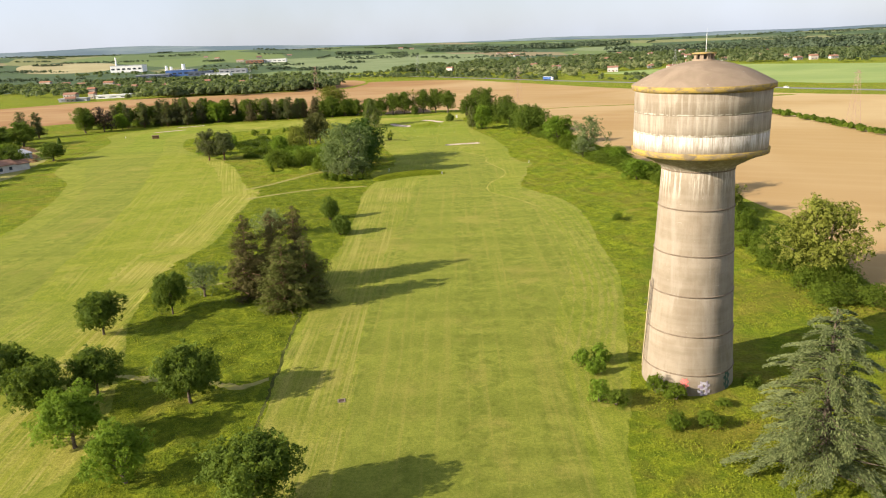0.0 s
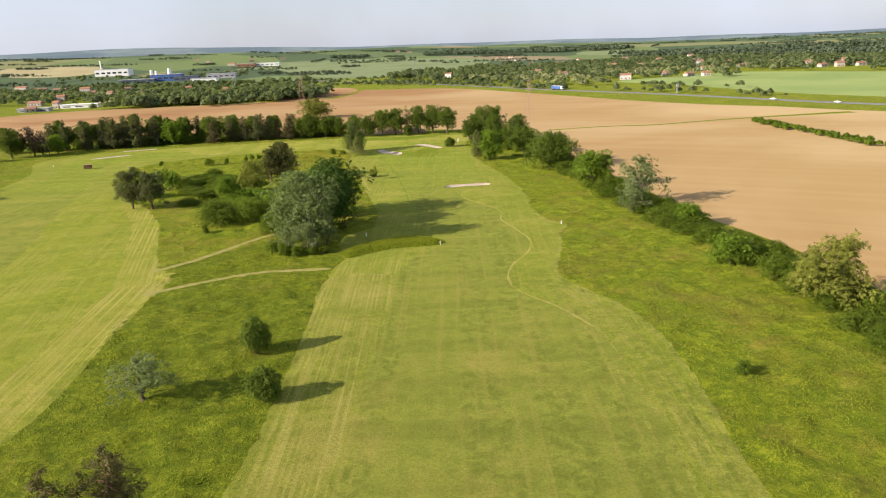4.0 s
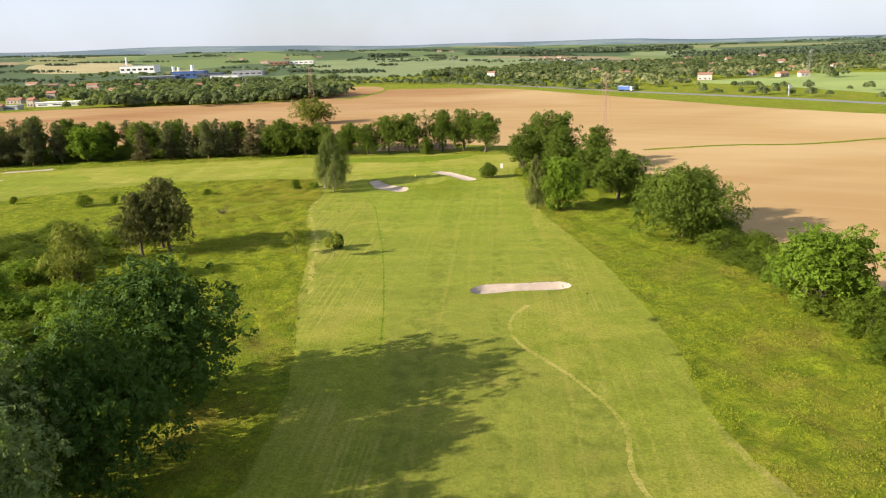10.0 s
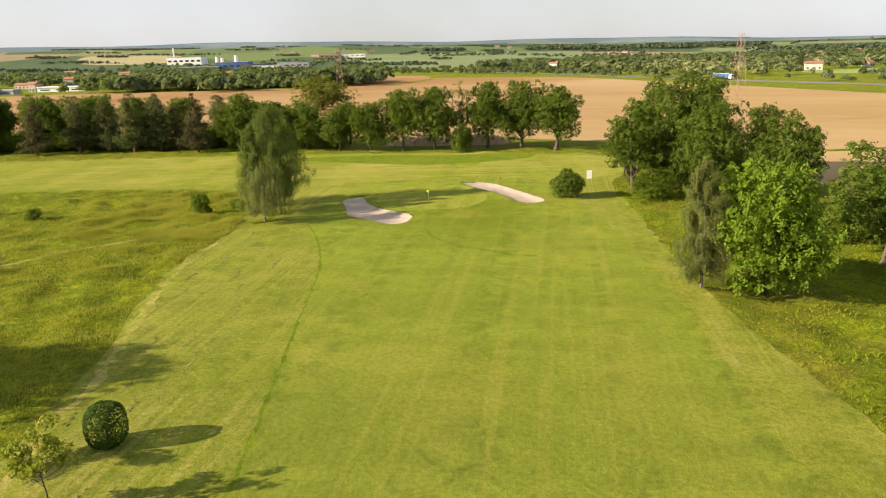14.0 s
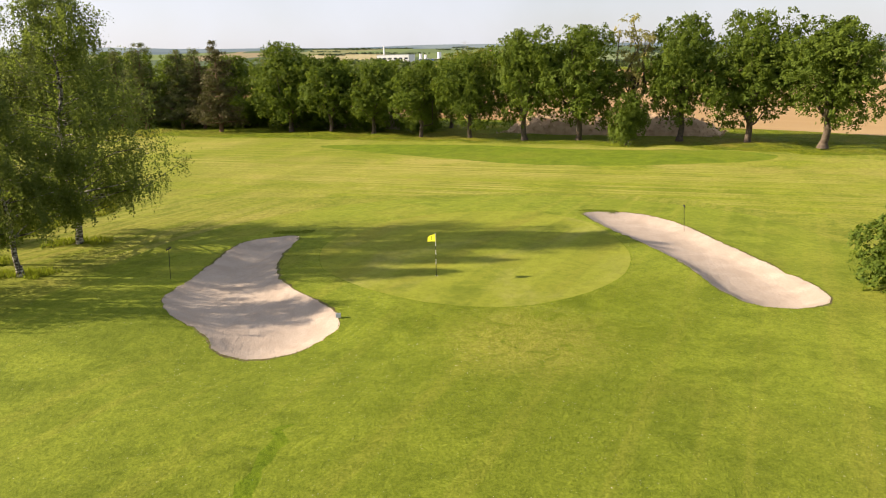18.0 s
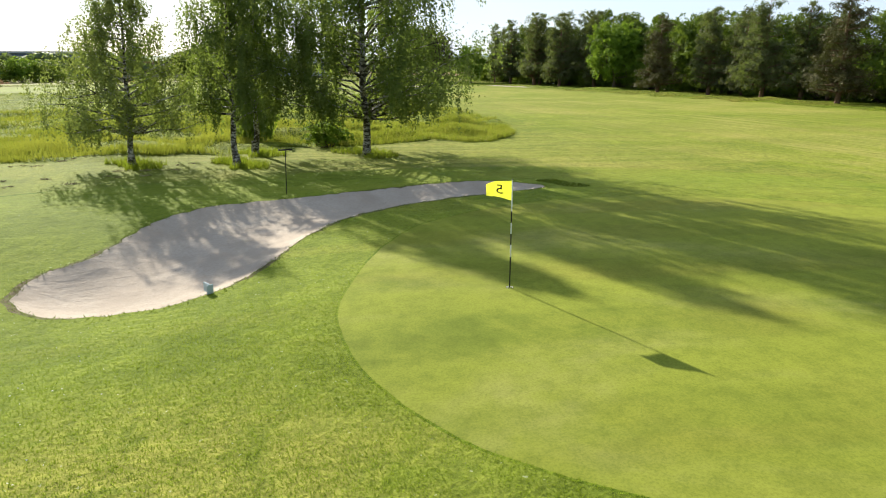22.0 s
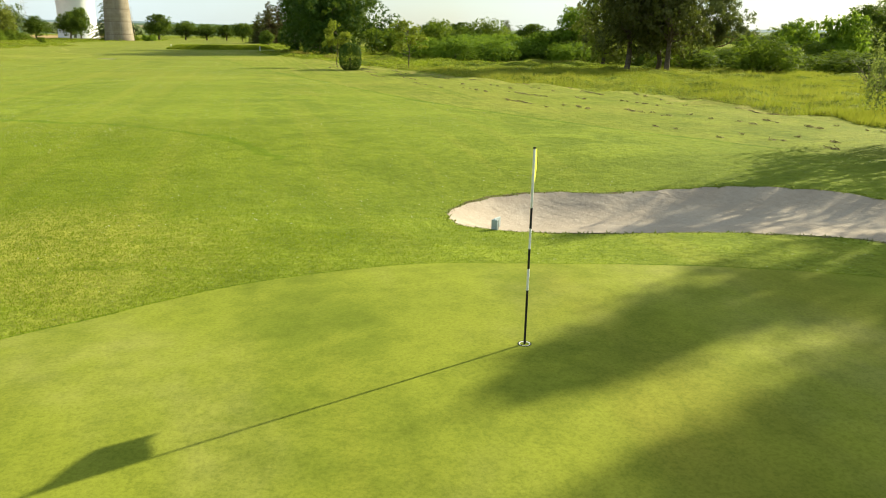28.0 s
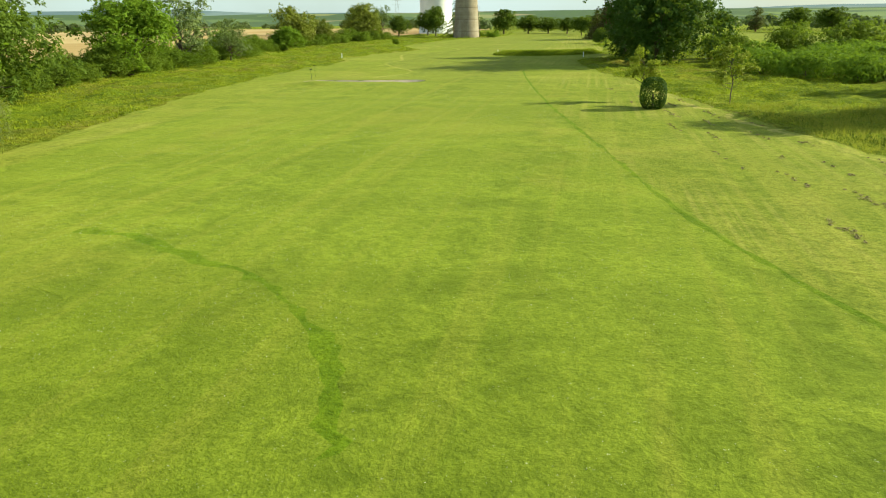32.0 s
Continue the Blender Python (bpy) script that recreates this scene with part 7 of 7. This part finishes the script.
def truck(x, y, turn):
    ob = empty("lorry", x, y, 0.02, turn)
    part("trailer", box(bmesh.new(), -2, 0, 1.1, 13, 2.5, 2.8, 0, 0.05), M_BLUE, ob, "blue trailer")
    part("trailer_roof", box(bmesh.new(), -2, 0, 3.9, 13, 2.5, 0.1), M_WHITE, ob)
    part("cab", box(bmesh.new(), 6.2, 0, 0.7, 2.2, 2.4, 2.9, 0, 0.2), M_WHITE, ob, "white cab")
    part("windscreen", box(bmesh.new(), 7.3, 0, 2.1, 0.05, 2.1, 0.9), M_GLASS, ob)
    for px in (-7, -5.8, -4.6, 3.2, 6.2):
        for s in (-1.1, 1.1):
            part("wheel", rod(bmesh.new(), (px, s - 0.15, 0.5), (px, s + 0.15, 0.5), 0.5, sides=14), M_BLACK, ob)
    tagged(ob, "blue articulated lorry with a white cab on the road", "lorry")


def car(x, y, turn, m, label):
    ob = empty("car", x, y, 0.02, turn)
    part("body", box(bmesh.new(), 0, 0, 0.3, 4.2, 1.75, 0.6, 0, 0.15), m, ob)
    part("cabin", box(bmesh.new(), -0.2, 0, 0.85, 2.3, 1.55, 0.55, 0, 0.18), M_GLASS, ob)
    part("roof", box(bmesh.new(), -0.2, 0, 1.38, 1.6, 1.4, 0.07, 0, 0.02), m, ob)
    for px in (-1.3, 1.3):
        for s in (-0.8, 0.8):
            part("wheel", rod(bmesh.new(), (px, s - 0.1, 0.32), (px, s + 0.1, 0.32), 0.32, sides=12), M_BLACK, ob)
    tagged(ob, label, "car", "cars on the road")


truck(123, 797, -59)
car(240, 586, -62, M_WHITE, "white car on the country road")
car(262, 543, -58, M_WHITE, "white car on the country road")
car(62, 905, -61, M_SLATE, "grey car on the country road")


def gantry(x, y):
    ob = empty("road_sign", x, y, 0, 30)
    part("mast", box(bmesh.new(), 0, 0, 0, 0.6, 0.6, 7), M_SLATE, ob)
    part("panel", box(bmesh.new(), 0, -0.4, 5, 3, 0.2, 2.4), M_WHITE, ob)
    tagged(ob, "tall grey mast with a sign beside the road", "road sign")


gantry(206, 690)


# ---- woods far off ----
def far_wood(name, zones, label, material, seed, size=(7, 12), per=46, grain=0.2, clear=()):
    """Many far trees in one mesh: rows of (x, y, half width, half depth, turn, count)."""
    g = np.random.default_rng(seed)
    vs, fs, k = [], [], 0
    for x, y, hx, hy, turn, n in zones:
        c, s = math.cos(radians(turn)), math.sin(radians(turn))
        u, v = g.uniform(-hx, hx, n), g.uniform(-hy, hy, n)
        px_, py_ = x + u * c - v * s, y + u * s + v * c
        hh = g.uniform(*size, n)
        for hx_, hy_, hw_ in clear:
            ux, uy = hx_ / math.hypot(hx_, hy_ - 100), (hy_ - 100) / math.hypot(hx_, hy_ - 100)
            near = (hx_ - px_) * ux + (hy_ - py_) * uy
            off = np.abs((px_ - hx_) * uy - (py_ - hy_) * ux)
            keep = ~((near > -8) & (near < 130) & (off < hw_ * 0.5 + 2) & (hh > 0.03 * near + 1.2))
            px_, py_, hh = px_[keep], py_[keep], hh[keep]
        base = height(px_, py_)
        for a_, b_, z_, h_ in zip(px_, py_, base, hh):
            d = g.normal(size=(per, 3))
            d /= np.linalg.norm(d, axis=1, keepdims=True)
            d[:, 2] = np.abs(d[:, 2]) * 1.1 - 0.25
            w_ = h_ * g.uniform(0.42, 0.62)
            p = d * np.array([w_, w_, h_ * 0.5]) * g.uniform(0.6, 1.05, (per, 1)) + np.array([a_, b_, z_ + h_ * 0.45])
            lv, lf = leaves(p, d + g.normal(0, 0.35, d.shape) + np.array([0, 0, 0.3]), h_ * grain, 0.75, 0.4, int(g.integers(1 << 30)))
            vs.append(lv)
            fs.append(lf + k)
            k += len(lv)
    ob = new(name, mesh_of(name, np.concatenate(vs), np.concatenate(fs), material))
    return tagged(ob, label, "wood", kind="stuff")


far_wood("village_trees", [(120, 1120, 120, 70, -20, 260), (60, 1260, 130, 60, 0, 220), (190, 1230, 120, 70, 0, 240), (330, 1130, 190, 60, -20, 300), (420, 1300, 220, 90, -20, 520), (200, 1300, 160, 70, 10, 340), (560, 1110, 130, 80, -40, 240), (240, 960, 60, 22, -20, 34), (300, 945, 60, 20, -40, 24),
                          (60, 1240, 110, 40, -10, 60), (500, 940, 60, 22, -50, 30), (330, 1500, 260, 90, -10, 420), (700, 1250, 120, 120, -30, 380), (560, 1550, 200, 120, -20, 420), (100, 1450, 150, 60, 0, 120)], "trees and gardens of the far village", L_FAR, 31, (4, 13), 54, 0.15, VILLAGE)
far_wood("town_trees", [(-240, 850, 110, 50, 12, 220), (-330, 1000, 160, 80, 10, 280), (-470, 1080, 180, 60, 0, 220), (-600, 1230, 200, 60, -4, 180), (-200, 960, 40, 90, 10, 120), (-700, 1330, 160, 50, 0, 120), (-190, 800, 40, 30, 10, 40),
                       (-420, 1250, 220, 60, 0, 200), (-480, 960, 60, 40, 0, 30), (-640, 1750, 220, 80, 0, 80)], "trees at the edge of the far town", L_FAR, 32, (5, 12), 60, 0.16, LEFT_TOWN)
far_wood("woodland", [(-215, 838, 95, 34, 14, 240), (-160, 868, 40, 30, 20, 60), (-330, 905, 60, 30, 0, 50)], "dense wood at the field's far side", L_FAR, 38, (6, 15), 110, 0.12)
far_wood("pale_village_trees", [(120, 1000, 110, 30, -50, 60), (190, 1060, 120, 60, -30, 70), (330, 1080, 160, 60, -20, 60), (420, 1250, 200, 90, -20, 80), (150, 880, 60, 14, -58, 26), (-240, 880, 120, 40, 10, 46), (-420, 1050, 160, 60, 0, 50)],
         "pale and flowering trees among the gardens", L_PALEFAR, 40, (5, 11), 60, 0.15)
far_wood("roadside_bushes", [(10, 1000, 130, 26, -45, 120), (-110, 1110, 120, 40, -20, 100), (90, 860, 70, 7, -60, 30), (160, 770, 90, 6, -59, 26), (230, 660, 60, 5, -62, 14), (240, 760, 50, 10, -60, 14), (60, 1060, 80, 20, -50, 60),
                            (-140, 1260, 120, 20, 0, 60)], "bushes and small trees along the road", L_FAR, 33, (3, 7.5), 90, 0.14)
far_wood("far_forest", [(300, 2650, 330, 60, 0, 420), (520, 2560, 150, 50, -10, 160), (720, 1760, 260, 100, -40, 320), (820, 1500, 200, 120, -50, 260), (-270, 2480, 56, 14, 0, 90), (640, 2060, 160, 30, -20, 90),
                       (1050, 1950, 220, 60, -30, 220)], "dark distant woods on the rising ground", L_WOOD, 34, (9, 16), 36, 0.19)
g_ = np.random.default_rng(77)
hedgerows = []
for k in range(110):
    far = g_.uniform(1400, 3300)
    if k % 3:
        half = g_.uniform(40, 130)
        hedgerows.append((g_.uniform(-0.62, 0.62) * far, far, half, 2.5, g_.normal(0, 12) + 70 * (k % 7 == 0), int(half / 2.2)))
    else:
        hedgerows.append((g_.uniform(-0.62, 0.62) * far, far, g_.uniform(25, 70), g_.uniform(8, 22), g_.normal(0, 15), int(g_.integers(30, 70))))
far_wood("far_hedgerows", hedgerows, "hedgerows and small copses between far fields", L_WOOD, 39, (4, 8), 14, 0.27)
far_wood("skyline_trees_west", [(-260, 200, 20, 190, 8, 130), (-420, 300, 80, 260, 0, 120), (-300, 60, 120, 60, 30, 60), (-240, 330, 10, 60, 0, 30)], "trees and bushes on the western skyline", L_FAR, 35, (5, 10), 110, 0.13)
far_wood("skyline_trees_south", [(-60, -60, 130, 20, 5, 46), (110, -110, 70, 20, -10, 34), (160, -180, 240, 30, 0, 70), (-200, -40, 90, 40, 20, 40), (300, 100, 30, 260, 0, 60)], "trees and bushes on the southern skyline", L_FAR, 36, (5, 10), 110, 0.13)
far_wood("field_hedge", [(172, 440, 3, 22, 0, 60), (175, 400, 3, 40, 2, 90), (178, 330, 3, 50, 0, 110)], "low hedge between two ploughed fields", L_BRAMBLE, 37, (1.4, 3.0), 70, 0.17)


# ---- grass that stands up ----
def tussocks(name, boxes, keep, drop, count, tall, wide, label, seed, blades=4, material=None, patchy=0.0):
    """Tufts of grass blades inside the outline keep and outside those of drop."""
    g = np.random.default_rng(seed)
    p = []
    for x0, x1, y0, y1, n in boxes:
        p.append(np.stack([g.uniform(x0, x1, n), g.uniform(y0, y1, n)], 1))
    p = np.concatenate(p)
    ok = np.ones(len(p), bool) if keep is None else inside(keep, p[:, 0], p[:, 1])
    for poly in drop:
        ok &= ~inside(poly, p[:, 0], p[:, 1])
    p = p[ok]
    if patchy:
        lump = np.sin(p[:, 0] * 0.9 + 1.7 * np.sin(p[:, 1] * 0.31)) + np.sin(p[:, 1] * 0.7 + 1.3 * np.sin(p[:, 0] * 0.43)) + np.sin(p[:, 0] * 0.21 - p[:, 1] * 0.17)
        p = p[lump + g.normal(0, 0.7, len(p)) > patchy]
    z = height(p[:, 0], p[:, 1])
    n = len(p)
    base = np.repeat(np.column_stack([p, z - 0.03]), blades, 0) + np.column_stack([g.normal(0, wide * 0.4, (n * blades, 2)), np.zeros(n * blades)])
    az = g.uniform(0, 2 * np.pi, n * blades)
    h = tall * g.uniform(0.5, 1.2, n * blades)
    side = np.column_stack([np.cos(az), np.sin(az), np.zeros(n * blades)]) * (wide * 0.5 * g.uniform(0.5, 1.2, n * blades))[:, None]
    lean = np.column_stack([g.normal(0.12, 0.3, n * blades) * h, g.normal(0.05, 0.3, n * blades) * h, h])
    v = np.stack([base - side, base + side, base + lean], 1).reshape(-1, 3)
    ob = new(name, mesh_of(name, v, np.arange(len(v)).reshape(-1, 3), material or L_BLADE))
    return tagged(ob, label, "grass", kind="stuff")


L_STRAW = leaf("dry_meadow_grass", (0.19, 0.225, 0.018), (0.34, 0.31, 0.055), (0.265, 0.265, 0.03), 0.4, 0.2)
tussocks("meadow_grass", [(-75, -28, 335, 420, 80000), (-60, -36, 385, 419, 60000)], COPSE, [PATH_1, PATH_2], 0, 0.4, 0.034, "tall yellowing meadow grass beyond the birches", 51, 3, L_STRAW, -0.6)
tussocks("copse_grass", [(-62, -14, 30, 335, 90000), (-130, -60, 200, 400, 30000)], COPSE, [PATH_1, PATH_2], 0, 0.22, 0.12, "uneven rough grass under the young trees", 52, 3, None, 0.6)
tussocks("rough_verge_grass", [(14, 66, 40, 300, 80000), (14, 50, 300, 440, 26000)], None, [MOWN, FIELD], 0, 0.22, 0.12, "uneven rough grass between fairway and hedge", 53, 3, None, 0.1)
FOOT = [strip([(x - 1.7, y - 0.9), (x - 0.4, y + 0.3), (x + 1.3, y + 0.8)], 1.5, 0.4, 0.2, 70 + k) for k, (x, y) in enumerate(((-35, 395.4), (-34.3, 400), (-37.4, 406.2), (-38.6, 400.6)))]
for patch in FOOT:
    lo, hi = patch.min(0), patch.max(0)
    tussocks("birch_foot_grass", [(lo[0], hi[0], lo[1], hi[1], 900)], patch, [], 0, 0.34, 0.04, "long bright grass at the feet of the birches", 54, 3)
tussocks("mound_grass", [(-24, 3, 229, 249, 26000)], MOUND, [], 0, 0.4, 0.06, "long bright grass on the mound", 55, 3)


def lip_grass():
    """Thick grass that hangs over the bunkers' edges."""
    g = np.random.default_rng(56)
    for poly, name in ((BUNKER_1, "bunker_lip_grass"), (BUNKER_2, "bunker_lip_grass"), (BUNKER_3, "bunker_lip_grass")):
        k = 40
        p = np.repeat(poly, k, 0) + g.normal(0, 0.13, (len(poly) * k, 2))
        p = p[depth_in(poly, p[:, 0], p[:, 1]) < 0.04]
        z = height(p[:, 0], p[:, 1])
        n = len(p)
        az, h = g.uniform(0, 6.3, n), g.uniform(0.015, 0.06, n)
        side = np.column_stack([np.cos(az), np.sin(az), np.zeros(n)]) * 0.022
        tip = np.column_stack([g.normal(0, 0.05, n), g.normal(0, 0.05, n), h])
        b = np.column_stack([p, z - 0.02])
        v = np.stack([b - side, b + side, b + tip], 1).reshape(-1, 3)
        tagged(new(name, mesh_of(name, v, np.arange(len(v)).reshape(-1, 3), L_LIP)), "thick grass over the bunker's edge", "grass", kind="stuff")


lip_grass()


def clippings():
    """Dried mowings left in broken rows of small heaps on the mown rough."""
    g = np.random.default_rng(61)
    c = []
    for k in range(10):
        t = np.sort(g.uniform(0, 1, 150))
        on = np.sin(t * (38 + 3 * k) + k * 2.3) + g.normal(0, 0.35, 150) > 0.55
        c.append(np.stack([-20 - k * 1.6 - 9 * t[on] + g.normal(0, 0.12, on.sum()), 318 + 82 * t[on]], 1))
    c = np.concatenate(c)
    c = c[inside(MOWN, c[:, 0], c[:, 1]) & ~inside(COPSE, c[:, 0], c[:, 1]) & ~inside(FAIRWAY, c[:, 0], c[:, 1])]
    size = np.repeat(g.uniform(0.04, 0.11, len(c)), 46)[:, None]
    p = np.repeat(c, 46, 0) + g.normal(0, 1, (len(c) * 46, 2)) * size * np.array([0.7, 1.3])
    z = height(p[:, 0], p[:, 1]) + np.abs(g.normal(0, 0.35, len(p))) * size[:, 0]
    n = g.normal(0, 0.6, (len(p), 3)) + np.array([0, 0, 1])
    v, f = leaves(np.column_stack([p, z + 0.01]), n, 0.036, 0.3, 0.6, 61)
    tagged(new("grass_clippings", mesh_of("grass_clippings", v, f, M_CLIP)), "brown dried clippings in broken rows of heaps", "grass", kind="stuff")


clippings()


def mown_blades():
    """Short standing blades of the mown grass round the green, where it is seen from near."""
    g = np.random.default_rng(71)
    p = np.concatenate([np.stack([g.normal(-7, 4.6, 260000), g.normal(403.5, 4.6, 260000)], 1), np.stack([g.normal(-6, 6, 160000), g.normal(391, 5, 160000)], 1)])
    ok = inside(FAIRWAY, p[:, 0], p[:, 1])
    for poly in (GREEN, BUNKER_1, BUNKER_2):
        ok &= ~inside(poly, p[:, 0], p[:, 1])
    p = p[ok]
    n = len(p)
    az, h = g.uniform(0, 6.3, n), g.uniform(0.012, 0.04, n)
    side = np.column_stack([np.cos(az), np.sin(az), np.zeros(n)]) * 0.007
    b = np.column_stack([p, height(p[:, 0], p[:, 1]) - 0.005])
    v = np.stack([b - side, b + side, b + np.column_stack([g.normal(0, 0.022, (n, 2)), h])], 1).reshape(-1, 3)
    tagged(new("mown_grass_blades", mesh_of("mown_grass_blades", v, np.arange(len(v)).reshape(-1, 3), L_MOWN)), "short mown grass round the putting green", "grass", kind="stuff")


L_MOWN = leaf("mown_grass_blades", (0.125, 0.18, 0.011), (0.2, 0.25, 0.018), (0.17, 0.22, 0.016), 0.5, 0.1)
mown_blades()


def clover():
    """White clover heads scattered in drifts over the fairway."""
    g = np.random.default_rng(72)
    c = np.stack([g.uniform(-22, 14, 260), g.uniform(318, 400, 260)], 1)
    p = np.repeat(c, 60, 0) + g.normal(0, 1.5, (260 * 60, 2))
    ok = inside(FAIRWAY, p[:, 0], p[:, 1])
    for poly in (GREEN, BUNKER_1, BUNKER_2):
        ok &= ~inside(poly, p[:, 0], p[:, 1])
    p = p[ok]
    n = g.normal(0, 0.5, (len(p), 3)) + np.array([0, 0, 1])
    v, f = leaves(np.column_stack([p, height(p[:, 0], p[:, 1]) + 0.035]), n, 0.011, 0.9, 0.4, 72)
    tagged(new("clover_flowers", mesh_of("clover_flowers", v, f, M_CLOVER)), "tiny white clover heads in the fairway", "flowers", kind="stuff")


M_CLOVER = plain("clover_heads", (0.5, 0.5, 0.4), (0.62, 0.6, 0.5), 5, 0.9)
clover()
for k, (x, y) in enumerate(((-9.6, 424.5), (-26.2, 412.4))):
    patch = strip([(x - 1.2, y - 0.3), (x, y), (x + 1.2, y + 0.2)], 0.9, 0.3, 0.1, 90 + k)
    lo, hi = patch.min(0), patch.max(0)
    tussocks("bunker_tuft", [(lo[0], hi[0], lo[1], hi[1], 1300)], patch, [], 0, 0.09, 0.03, "dark tuft of longer grass by the bunker", 91 + k, 3, L_LIP)
